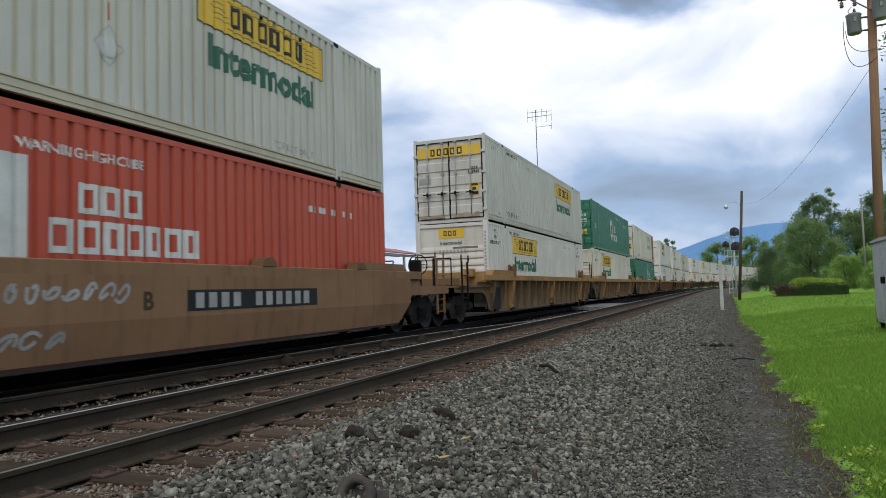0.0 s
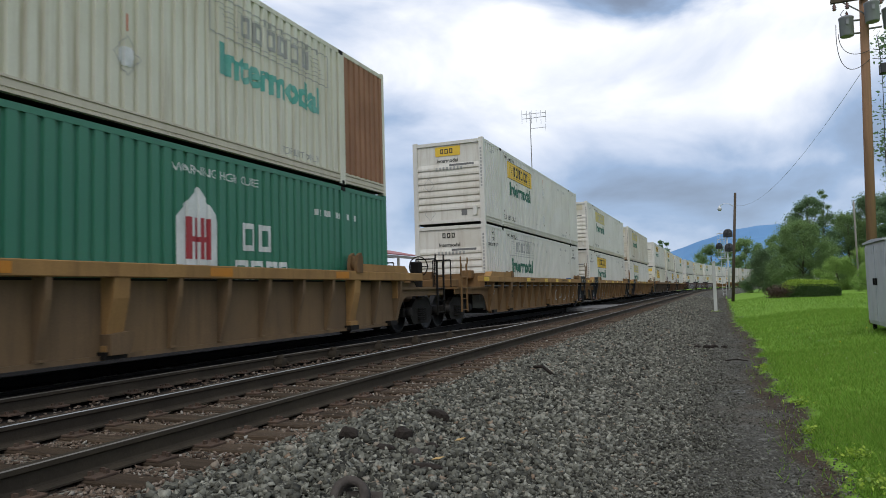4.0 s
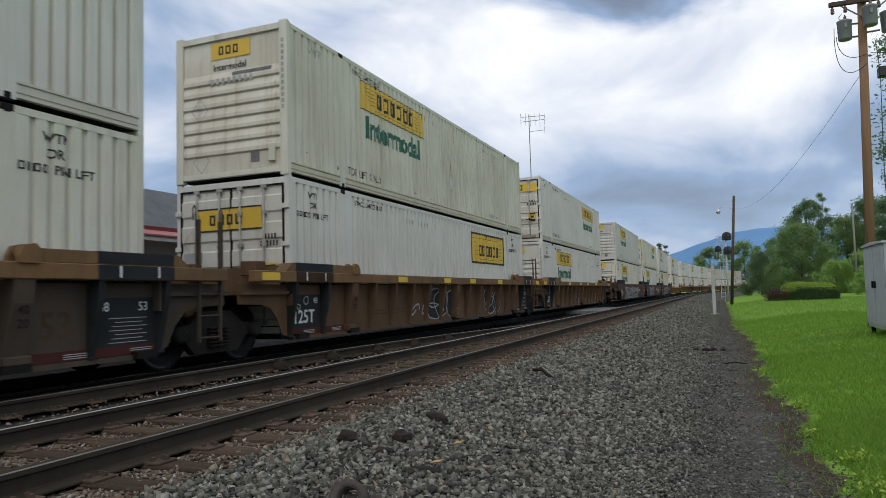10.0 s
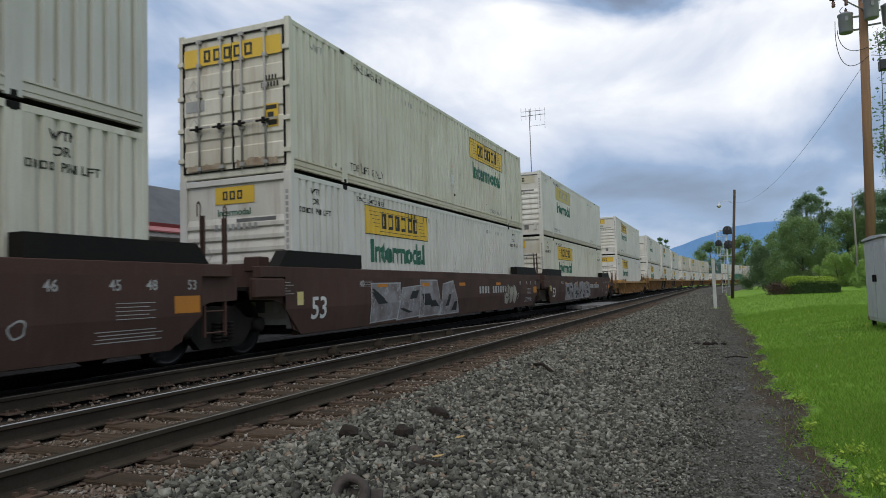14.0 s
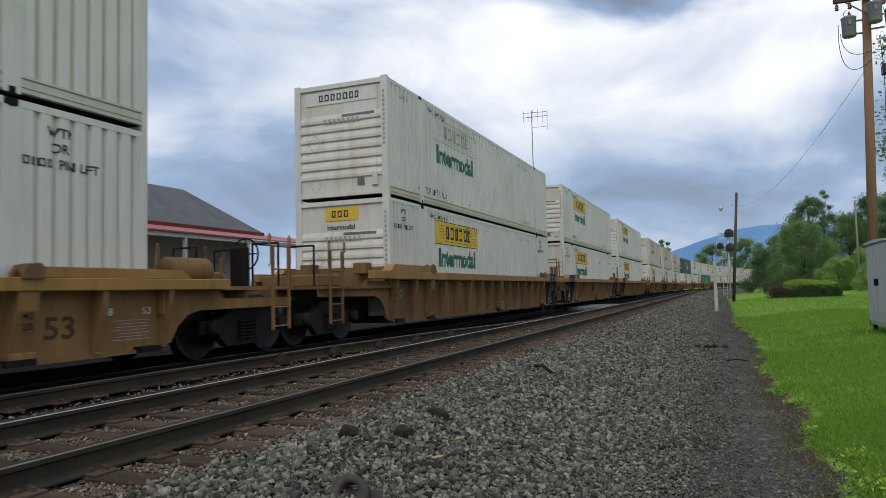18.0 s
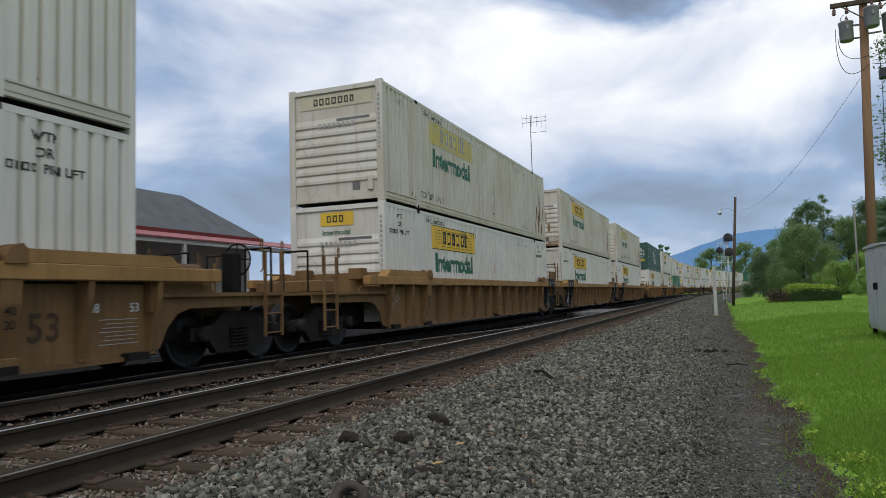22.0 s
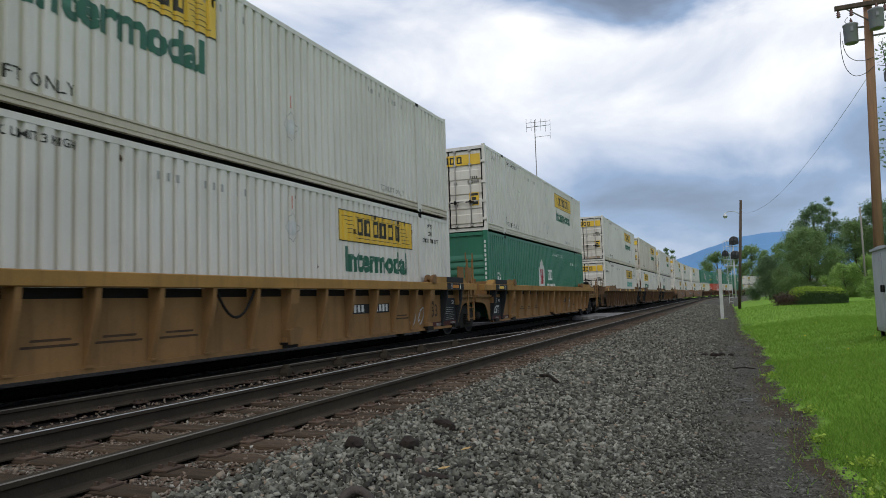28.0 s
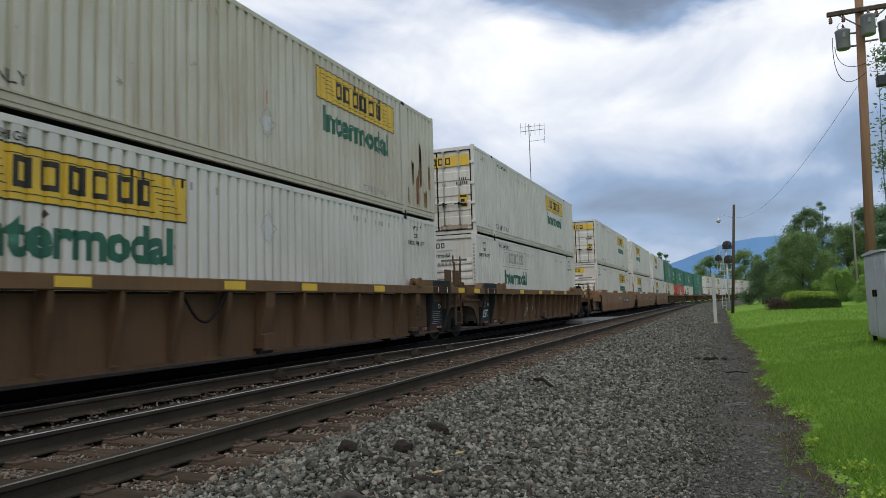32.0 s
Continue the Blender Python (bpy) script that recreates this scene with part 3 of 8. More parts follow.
            if paint == "r" and seed in (56, 68):
                for x, z, w, h in ((-0.98, 1.5, 0.14, 0.75), (0.02, 0.95, 0.16, 1.2), (0.62, 0.75, 0.1, 0.5)):
                    part("rust_mark", to_end(blot(seed + int(x * 9), w, h), x, z, -HALF + 0.006), RUST_RUN, ob, "rust run")
                part("rust_mark", to_end(blot(seed + 3, 2.2, 0.13), -1.1, 0.06, -HALF - 0.002), RUST_RUN, ob, "rust along the sill")
            if seed in (56, 68):
                part("rust_mark", to_end(blot(seed, 0.22, 0.6), 0.35, 1.25, -HALF + 0.003), DOOR_STAIN, ob, "rust stain")
                part("rust_mark", to_end(blot(seed + 1, 0.5, 0.2), 0.6, 0.12, -HALF - 0.003), DOOR_STAIN, ob, "rust stain")
            part("placard", shared("placard_n", lambda: to_end(ring_diamond(0.24, 0.02), -0.72, 1.42, -HALF + 0.008)), INK_GREY, ob)
            part("placard", shared("placard_m", lambda: to_end(ring_diamond(0.24, 0.02), -0.72, 0.42, -HALF + 0.048)), INK_GREY, ob)
            part("document_box", shared("document_box", lambda: boxes((0.88, 1.02, -HALF - 0.01, -HALF + 0.05, 0.28, 0.62), bevel=0.01)), body, ob)
            part("sticker", shared("end_sticker", lambda: to_end(flat((0, 0.2, 0, 0.2)), 0.45, 0.3, -HALF + 0.044)), STEEL_GREY, ob)
            part("post_number_mark", shared("post_bars", lambda: to_end(flat(*[(0, 0.06, -0.115 * i, -0.115 * i + 0.08) for i in range(12)]), SIDE - 0.11, 2.5, -HALF - 0.004)), INK_GREY, ob)
        else:
            if style == "P":
                part("end_panel", shared("door_plate", lambda: to_end(flat((0, 0.75, 0, 0.45), (0.78, 1.5, 0, 0.45)), -0.78, 1.95, -HALF - 0.006)), YELLOW, ob, "yellow panel across the doors")
                part("end_mark", shared("door_plate_bars", lambda: to_end(flat(*[(a, b, c + 0.12, d + 0.12) for a, b, c, d in glyph_bars(0.9, 0.2)], (-0.3, 1.2, 0.0, 0.03), (-0.3, 1.2, 0.42, 0.45)), -0.48, 1.95, -HALF - 0.010)), INK, ob, "dark bars")
            else:
                part("end_panel", shared("door_band", lambda: to_end(flat((0, 1.13, 0, 0.36), (1.16, 2.29, 0, 0.36)), -1.145, 2.25, -HALF - 0.006)), YELLOW if style != "F" else body, ob, "yellow band across the doors")
                part("end_mark", shared("door_bars", lambda: to_end(flat(*glyph_bars(1.35, 0.24)), -0.66, 2.31, -HALF - 0.010)), INK, ob, "dark bars")
            part("warning_sticker", shared("door_sticker", lambda: to_end(flat((0, 0.34, 0, 0.44)), 0.72, 0.86, -HALF - 0.006)), YELLOW, ob, "yellow warning sticker")
            part("sticker_mark", shared("sticker_bars", lambda: to_end(flat((0.03, 0.31, 0.33, 0.41), (0.03, 0.31, 0.03, 0.13), (0.1, 0.24, 0.18, 0.28)), 0.72, 0.86, -HALF - 0.010)), INK, ob)
            part("gasket", shared("door_gasket", lambda: boxes((-0.03, 0.03, -HALF + 0.03, -HALF + 0.05, 0.13, 2.76), (-1.2, -1.165, -HALF + 0.0, -HALF + 0.05, 0.13, 2.76), (1.165, 1.2, -HALF + 0.0, -HALF + 0.05, 0.13, 2.76), (-1.2, 1.2, -HALF + 0.0, -HALF + 0.05, 2.745, 2.775), (-1.2, 1.2, -HALF + 0.0, -HALF + 0.05, 0.12, 0.145))), STEEL_DARK, ob, "black rubber door seal")
            for k, (x, z, w, h) in enumerate(((-1.1, 0.16, 0.9, 0.14), (0.08, 0.15, 0.95, 0.18))[:1 + seed % 2]):
                part("rust_mark", to_end(blot(seed + k, w, h), x, z, -HALF - 0.003), DOOR_STAIN, ob, "rust stain")
            for x in (-0.78, -0.24, 0.24, 0.78):
                part("lock_handle", shared("lock_handle", lambda: boxes((-0.17, 0.13, -0.075, -0.045, 0.84, 0.88), (-0.03, 0.03, -0.09, -0.04, 0.80, 0.92), bevel=0.006)), STEEL_DARK, ob, "dark steel lock handle", at=pose(x, -HALF - 0.03, 0.12))
            part("notice", shared("door_notice", lambda: to_end(flat((0, 0.46, 0, 0.22)), -1.12, 1.35, -HALF - 0.006)), INK_GREY, ob, "dark notice")
            part("number_mark", shared("door_numbers", lambda: to_end(flat(*[(0.07 * i, 0.07 * i + 0.04, 0, 0.10) for i in range(6)], *[(0.07 * i + 0.1, 0.07 * i + 0.14, 0.14, 0.23) for i in range(4)]), 0.68, 1.62, -HALF - 0.006)), INK, ob)
            for k, z in enumerate((1.75, 0.98)):
                part("placard", shared("door_placard%d" % k, lambda: to_end(ring_diamond(0.23, 0.015), -0.92, z, -HALF - 0.008)), INK_GREY, ob)
        part("lift_notice", shared("lift_notice", lambda: draped(lettering("TOP LIFT ONLY", 0.17), -5.85, 0.34)), INK, ob, "words TOP LIFT ONLY")
        part("lift_notice", shared("lift_notice_back", lambda: draped(lettering("TOP LIFT ONLY", 0.13), 3.9, 0.32)), INK_GREY, ob, "words TOP LIFT ONLY")
        part("stencil_mark", shared("weight_bars", lambda: draped(flat(*[(0.19 * i, 0.19 * i + 0.05, 0, 0.12) for i in range(12) if i % 5 != 4]), -3.1, 2.45)), INK_GREY, ob)
        part("stencil_mark", shared("weight_bars_back", lambda: draped(flat(*[(0.17 * i, 0.17 * i + 0.05, 0, 0.11) for i in range(11) if i % 5 != 4]), 3.4, 2.5)), INK_GREY, ob)
        if seed < 33:
            for y in (0.0, -59 * PITCH):
                part("lift_notice", shared("lift_code", lift_code), INK, ob, "letters WTP OR PIN LIFT with a line of bars", at=pose(0, y, 0))
        else:
            part("code_letters", shared("code_letters", lambda: draped(lettering("WTP", 0.15), -7.3, 2.52)), INK_GREY, ob)
        for k, z in enumerate((2.05, 0.85) if seed % 3 == 0 else (1.0,)):
            part("placard", shared("side_placard%.2f" % z, lambda: raised(draped(hexagon(0.15), 0.35, z), 0.004)), PLACARD, ob, "pale metal placard holder")
            part("placard_rim", shared("side_placard_rim%.2f" % z, lambda: raised(draped(ring_diamond(0.28, 0.016), 0.35, z), 0.007)), INK_GREY, ob)
            if k == 0 and seed % 4:
                part("red_strip", shared("red_strip%.2f" % z, lambda: draped(flat((0.335, 0.36, 0.34, 0.58)), 0, z)), INK_ORANGE, ob, "thin red strip")
        part("stack_notice", shared("stack_notice", lambda: draped(lettering("STACK LIMIT 3 HIGH", 0.11, 0.002), -5.58, 2.62)), INK, ob, "words STACK LIMIT 3 HIGH")
        if paint == "r" and seed > 60:
            for k in range(6):
                part("rust_mark", shared("side_run%d" % k, lambda: draped(blot(k, 0.09 + 0.03 * (k % 3), 0.5 + 0.25 * (k % 4)), 6.3 + 0.27 * k, 0.3 + 0.5 * (k % 2))), RUST_RUN, ob, "rust run")
        if seed % 3 != 2:
            part("rust_mark", shared("chips%d" % (seed % 6), lambda: draped(chips(seed % 6), 0, 0)), HOLE_RUST, ob, "small dark chips in the paint")
        y0 = -HALF + 2.9 if place == "f" else HALF - 6.1
        logo_panel(ob, style, y0, seed)
        if style == "U":
            part("blue_sign", shared("blue_sign", lambda: draped(flat((0, 1.25, 0, 0.62)), 4.6, 0.55)), INK_BLUE, ob, "blue advertising panel")
            part("sign_mark", shared("blue_sign_bars", lambda: raised(draped(flat(*[(a + 0.2, b + 0.2, c + 0.2, d + 0.2) for a, b, c, d in glyph_bars(0.9, 0.24)]), 4.6, 0.55), 0.003)), INK_WHITE, ob, "white bars")
    else:
        white = INK_WHITE
        if lead == "d":
            part("end_mark", shared("green_end_bars", lambda: to_end(flat(*[(0.075 * i, 0.075 * i + 0.045, 0, 0.15) for i in range(9)], *[(0.09 * i, 0.09 * i + 0.06, 0.2, 0.34) for i in range(5)],
                                                                         (-1.0, -0.4, -0.42, -0.34), (-1.0, -0.4, -0.56, -0.48), (0.06, 0.7, -0.22, -0.15), (0.06, 0.7, -0.34, -0.28)), 0.28, 1.92, -HALF - 0.006)), white, ob, "white bars")
            part("end_number", shared("green_end_53", lambda: to_end(lettering("53'", 0.22), 0.55, 1.28, -HALF - 0.006)), white, ob, "number 53'")
            part("sticker", shared("green_sticker", lambda: to_end(flat((0, 0.36, 0, 0.28)), 0.6, 0.86, -HALF - 0.006)), YELLOW, ob, "orange sticker")
            for k, (x, z, w, h) in enumerate(((0, 0, 0.38, 0.28), (0.04, -0.30, 0.2, 0.24), (0.55, -0.24, 0.2, 0.22), (1.15, -0.1, 0.35, 0.22))):
                part("sticker", shared("green_notice%d" % k, lambda: to_end(flat((x, x + w, z, z + h)), -1.05, 0.98, -HALF - 0.006)), white, ob, "white notice")
            part("badge", shared("green_end_badge", lambda: to_end(diamond(0.19), -0.72, 1.98, -HALF - 0.006)), white, ob, "small white badge")
        else:
            part("badge", shared("green_nose_badge", lambda: to_end(hexagon(0.17), -0.72, 2.42, -HALF + 0.045)), white, ob, "white hexagon badge")
            part("end_mark", shared("green_nose_bars", lambda: to_end(flat((-0.46, -0.2, 2.46, 2.55), (-0.46, -0.08, 2.33, 2.42), (0.0, 0.55, 1.98, 2.03)), 0, 0, -HALF + 0.045)), white, ob, "white bars")
            part("post_number_mark", shared("green_post_bars", lambda: to_end(flat(*[(0, 0.06, -0.15 * i, -0.15 * i + 0.10) for i in range(12)]), SIDE - 0.11, 2.5, -HALF - 0.004)), white, ob)
        if style in "hx":
            by = -1.4 if lead == "n" else 1.25 if style == "h" else -1.3

            def house(r):
                b = bmesh.new()
                pts = ((0, 0), (0.92, 0), (0.92, 1.05), (0.46, 1.52), (0, 1.05)) if style == "h" else ((0, 0.35), (0.46, 0), (0.92, 0.35), (0.92, 1.15), (0.46, 1.5), (0, 1.15))
                b.faces.new([b.verts.new((x, y, 0)) for x, y in pts])
                return b

            z0 = 0.80 if style == "h" else 0.85
            part("badge", shared("badge" + style + lead, lambda: draped(house(0), by, z0)), white, ob, "white badge")
            part("badge_mark", shared("badge_bars" + style + lead, lambda: raised(draped(flat((0.22, 0.32, 0.42, 1.05), (0.38, 0.46, 0.42, 1.05), (0.50, 0.58, 0.42, 1.05), (0.64, 0.73, 0.42, 1.05), (0.3, 0.66, 0.68, 0.76)), by, z0), 0.003)), INK_RED, ob, "dark red bars")
            part("name_mark", shared("name_bars" + style + lead, lambda: draped(flat(*[(a + 0.2, b + 0.2, c + 0.60, d + 0.60) for a, b, c, d in glyph_bars(1.0, 0.46, 0.16, 5)], *[(a, b, c, d) for a, b, c, d in glyph_bars(1.6, 0.44, 0.14, 6)]), by + 1.3, z0)), white, ob, "white bars")
        else:
            part("name_mark", shared("name_bars_red", lambda: draped(flat(*[(a + 0.4, b + 0.4, c + 0.50, d + 0.50) for a, b, c, d in glyph_bars(1.05, 0.38, 0.14, 5)], *[(a, b, c, d) for a, b, c, d in glyph_bars(2.6, 0.42, 0.14, 6)]), -0.5, 1.2)), white, ob, "white bars")
            part("badge", shared("badge_red", lambda: draped(flat((0, 0.85, 0, 1.3)), -1.62, 1.0)), white, ob, "white badge edge")
            part("warning", shared("red_warning", lambda: draped(lettering("WARNING HIGH CUBE", 0.13, 0.003), -0.9, 2.38)), white, ob, "words WARNING HIGH CUBE")
        part("number", shared("green_53", lambda: draped(lettering("53", 0.30, 0.006), -7.15, 1.26)), white, ob, "number 53")
        if style != "H":
            part("warning", shared("green_warning", lambda: draped(lettering("WARNING HIGH CUBE", 0.14), 1.2, 2.5)), white, ob, "words WARNING HIGH CUBE")
        part("stencil_mark", shared("green_weight", lambda: draped(flat(*[(0.15 * i, 0.15 * i + 0.09, 0, 0.12) for i in range(11) if i % 5 != 4]), 5.0, 2.2)), white, ob)
        if style == "x":
            part("reflector_tape", shared("tape", lambda: boxes(*[(SIDE + 0.012, SIDE + 0.016, y, y + 0.5, 0.03, 0.09) for y in np.arange(-7.8, 7.6, 1.15)])), white, ob, "white reflective strips")
    return ob


# ---- well cars ----
CAR_SIDE = 1.534
SILL, CHORD_LOW, CHORD_TOP = 0.31, 1.31, 1.50
CREASE = 0.76


def end_reach(wide):
    return 11.35 if wide else 9.62


def truck_at(wide):
    return 10.45 if wide else 9.787


def side_plate(front, back, top):
    """The deep side of a car in outline, arched up at each end over the wheels."""
    out = []
    for sgn, wide in ((-1, front), (1, back)):
        r = end_reach(wide)
        rows = [(8.15, SILL), (8.42, 0.40), (8.55, 0.66), (8.75, 0.86), (9.0, 0.93), (r, 0.95)]
        rows += [(r, 1.14), (9.55, 1.14), (9.4, top)] if wide else [(r, top)]
        rows = [(sgn * y, z) for y, z in rows]
        out.append(rows)
    return out[0][::-1] + out[1]


def build_side(front, back, x, top):
    return prism(bmesh.new(), side_plate(front, back, top), x - 0.02, x)


def flat_end(wide):
    """What stands on the platform at an end, at -y."""
    r = end_reach(wide)
    bm = boxes((-1.45, 1.45, -r + 0.02, -8.3, 1.10, 1.16))
    box(bm, -0.40, 0.40, -r - (0.05 if wide else 0.12), -8.25, 0.72, 1.10)
    return bm


def bulkhead():
    bm = prism(bmesh.new(), [(-8.28, 0.9), (-8.14, 0.9), (-8.14, 1.62), (-8.22, 1.62)], -1.5, 1.5)
    for x in (-0.9, 0.55):
        box(bm, x, x + 0.34, -8.52, -8.2, 1.45, 1.72, 0.02)
    return bm


def ladder(wide):
    r, tall = end_reach(wide) - 0.25, 1.85 if wide else 2.22
    bm = bmesh.new()
    for y in (-r, -r + 0.46):
        box(bm, 1.475, 1.525, y - 0.018, y + 0.018, 0.42, tall)
    for z in (0.48, 0.80, 1.12, 1.45):
        rod(bm, (1.5, -r, z), (1.5, -r + 0.46, z), 0.014, 6)
    for y in (-r - 0.06, -r + 0.52):
        tube(bm, [(1.5, y + 0.06, 1.5), (1.5, y, 1.55), (1.5, y, tall + 0.16), (1.5, y + 0.03, tall + 0.2), (1.5, y + 0.06, tall + 0.16), (1.5, y + 0.06, tall - 0.02)], 0.012)
    return bm


def end_plate():
    """An upright plate on the end platform, with two arched openings at its foot."""
    arch = [(0.5 + 0.5 * math.cos(a), 0.62 * math.sin(a)) for a in np.linspace(math.pi, 0, 9)]
    rows = [(0.0, 1.5), (0.0, 2.02), (0.48, 2.02), (0.48, 1.5), *[(0.44 - 0.17 * u, 1.5 + 0.17 * v) for u, v in arch], *[(0.22 - 0.17 * u, 1.5 + 0.17 * v) for u, v in arch]]
    bm = prism(bmesh.new(), rows, 0.0, 0.03)
    bmesh.ops.triangulate(bm, faces=[f for f in bm.faces if len(f.verts) > 4])
    return box(bm, -0.1, 0.15, 0.0, 0.48, 1.16, 1.5)


def end_rail():
    return tube(bmesh.new(), [(-0.28, 0, 1.15), (-0.28, 0, 1.95), (0.28, 0, 1.95), (0.28, 0, 1.15)], 0.02, 6)


def air_tank():
    return lathe(bmesh.new(), [(-0.5, 0.05), (-0.46, 0.17), (-0.4, 0.21), (0.4, 0.21), (0.46, 0.17), (0.5, 0.05)], (0, 0, 0), "y", 14)


def brake_wheel():
    bm = bmesh.new()
    n = 16
    pts = [(0.27 * math.cos(2 * math.pi * i / n), 0, 0.27 * math.sin(2 * math.pi * i / n)) for i in range(n + 1)]
    tube(bm, pts, 0.016, 5)
    for i in range(4):
        rod(bm, (0, 0, 0), pts[i * 4], 0.012, 5)
    return bm


def coupler():
    bm = box(bmesh.new(), -0.14, 0.14, -0.62, 0.2, -0.14, 0.14, 0.03)
    return box(bm, -0.2, 0.2, -0.85, -0.62, -0.17, 0.17, 0.05)


def guide():
    """The raised guide over the top rail."""
    return prism(bmesh.new(), [(-1.25, 0.0), (1.1, 0.0), (1.1, 0.15), (-1.05, 0.15)], 1.36, 1.60)


def lug():
    """The bracket with its roller at the inner end of a guide."""
    bm = prism(bmesh.new(), [(0.0, -0.02), (0.26, -0.02), (0.26, 0.06), (0.20, 0.17), (0.06, 0.20), (0.0, 0.14)], 1.40, 1.47)
    prism(bm, [(0.0, -0.02), (0.26, -0.02), (0.26, 0.06), (0.20, 0.17), (0.06, 0.20), (0.0, 0.14)], 1.57, 1.64)
    return lathe(bm, [(1.47, 0.08), (1.57, 0.08)], (0, 0.15, 0.09), "x", 10)


def side_frame():
    """The cast side frame of a truck, with its bolster opening and springs."""
    bm = bmesh.new()
    top = [(-1.12, 0.42), (-1.12, 0.62), (-0.62, 0.66), (-0.34, 0.86), (0.34, 0.86), (0.62, 0.66), (1.12, 0.62), (1.12, 0.42), (0.74, 0.44), (0.50, 0.20), (-0.50, 0.20), (-0.74, 0.44)]
    prism(bm, top, -0.07, 0.07)
    for y in (-0.16, 0.0, 0.16):
        for z in np.arange(0.30, 0.62, 0.055):
            lathe(bm, [(z, 0.075), (z + 0.03, 0.075)], (0.09, y, 0), "z", 8)
    for y in (-0.89, 0.89):
        lathe(bm, [(-0.08, 0.13), (0.14, 0.13), (0.18, 0.08)], (0.02, y, 0.52), "x", 12)
    return bm


def wheel():
    """A flanged wheel; its axle lies on x and its outer face looks to +x."""
    return lathe(bmesh.new(), [(-0.07, 0.10), (-0.07, 0.38), (-0.06, 0.505), (-0.03, 0.505), (-0.02, 0.482), (0.065, 0.475), (0.07, 0.42), (0.03, 0.38), (0.0, 0.22), (0.06, 0.16), (0.09, 0.12)], (0, 0, 0), "x", 28)


def axle():
    return lathe(bmesh.new(), [(-0.98, 0.06), (-0.7, 0.09), (0.7, 0.09), (0.98, 0.06)], (0, 0, 0), "x", 10)


WHEELS, UNITS = [], []


def truck(parent, y, mat):
    tr = part("truck", shared("bolster", lambda: boxes((-1.0, 1.0, -0.2, 0.2, 0.52, 0.78), bevel=0.03)), mat, parent, "dark cast-steel truck", at=pose(0, y, 0))
    for x in (-1.02, 1.02):
        part("side_frame", shared("side_frame", side_frame), TRUCK_STEEL, tr, at=pose(x, 0, 0))
    for dy in (-0.89, 0.89):
        ax = part("wheelset", shared("wheelset", lambda: wheelset_mesh()), WHEEL_STEEL, tr, "dark steel wheels on their axle", at=pose(0, dy, 0.478))
        if len(ax.data.materials) < 2:
            ax.data.materials.append(RIM_STEEL)
        WHEELS.append((ax, dy, len(UNITS)))
    return tr


def wheelset_mesh():
    bm = axle()
    for x, flip in ((0.76, 1), (-0.76, -1)):
        w = wheel()
        me = bpy.data.meshes.new("wheel")
        for v in w.verts:
            v.co.x = v.co.x * flip + x
        if flip < 0:
            bmesh.ops.reverse_faces(w, faces=w.faces)
        w.to_mesh(me)
        w.free()
        bm.from_mesh(me)
        bpy.data.meshes.remove(me)
    for f in bm.faces:
        c = f.calc_center_median()
        if abs(c.x) > 0.79 and math.hypot(c.y, c.z) > 0.43:
            f.material_index = 1
    for v0 in (0.0, 2.6):     # worn marks on the rim
        for i in range(3):
            a = v0 + 0.2 * i
            box(bm, 0.826, 0.836, 0.44 * math.cos(a) - 0.03, 0.44 * math.cos(a) + 0.03, 0.44 * math.sin(a) - 0.03, 0.44 * math.sin(a) + 0.03)
    return bm


RIM_STEEL = material("worn_wheel_rim", (0.05, 0.047, 0.045), (0.03, 0.028, 0.026), 5.0, 0.35, 0.6, grain=0.1, bump=0.05)
WHEEL_STEEL = material("wheel_steel", (0.007, 0.006, 0.006), (0.011, 0.010, 0.009), 4.0, 0.5, 0.5, grain=0.2, bump=0.1)


def rib(kind):
    """An upright of the side, deeper at its head; the broad ones carry a boxed foot."""
    w = 0.045 if kind == "thin" else 0.14
    a, b = CAR_SIDE - 0.158, CAR_SIDE + 0.055
    bm = bmesh.new()
    rings = [[bm.verts.new(p) for p in ((a, -w, z), (x, -w * 0.9, z), (x, w * 0.9, z), (a, w, z))] for x, z in ((a + 0.03, SILL + 0.03), (b - 0.02, 1.05), (b, CHORD_LOW))]
    for p, q in zip(rings, rings[1:]):
        for i in range(3):
            bm.faces.new((p[i], p[i + 1], q[i + 1], q[i]))
    bm.faces.new(rings[0][::-1])
    if kind == "thin":
        return box(bm, a, a + 0.07, -w - 0.015, w + 0.015, SILL + 0.031, SILL + 0.06)
    return box(bm, a, a + 0.12, -w - 0.02, w + 0.02, SILL + 0.031, SILL + 0.16, 0.01)


RIBS = (-8.22, -7.12, -6.1, -5.15, -4.12, -3.1, -2.07, -1.03, 0.0, 1.03, 2.07, 3.1, 4.12, 5.15, 6.1, 7.12, 8.22)


def disc_outline(cx, cy, rx, ry, seed, n=26):
    rng = random.Random(seed)
    a, b = rng.uniform(0, 6), rng.uniform(0.08, 0.17)
    return [(cx + rx * math.cos(u) * (1 + b * math.sin(3 * u + a)), cy + ry * math.sin(u) * (1 + b * math.cos(2 * u + a))) for u in [2 * math.pi * i / n for i in range(n)]]


def filled(shapes, lift=0.0):
    """Rounded sprayed shapes (cx, cy, rx, ry)."""
    bm = bmesh.new()
    for k, (cx, cy, rx, ry) in enumerate(shapes):
        bm.faces.new([bm.verts.new((x, y, lift + 0.0006 * k)) for x, y in disc_outline(cx, cy, rx, ry, k)])
    return bm


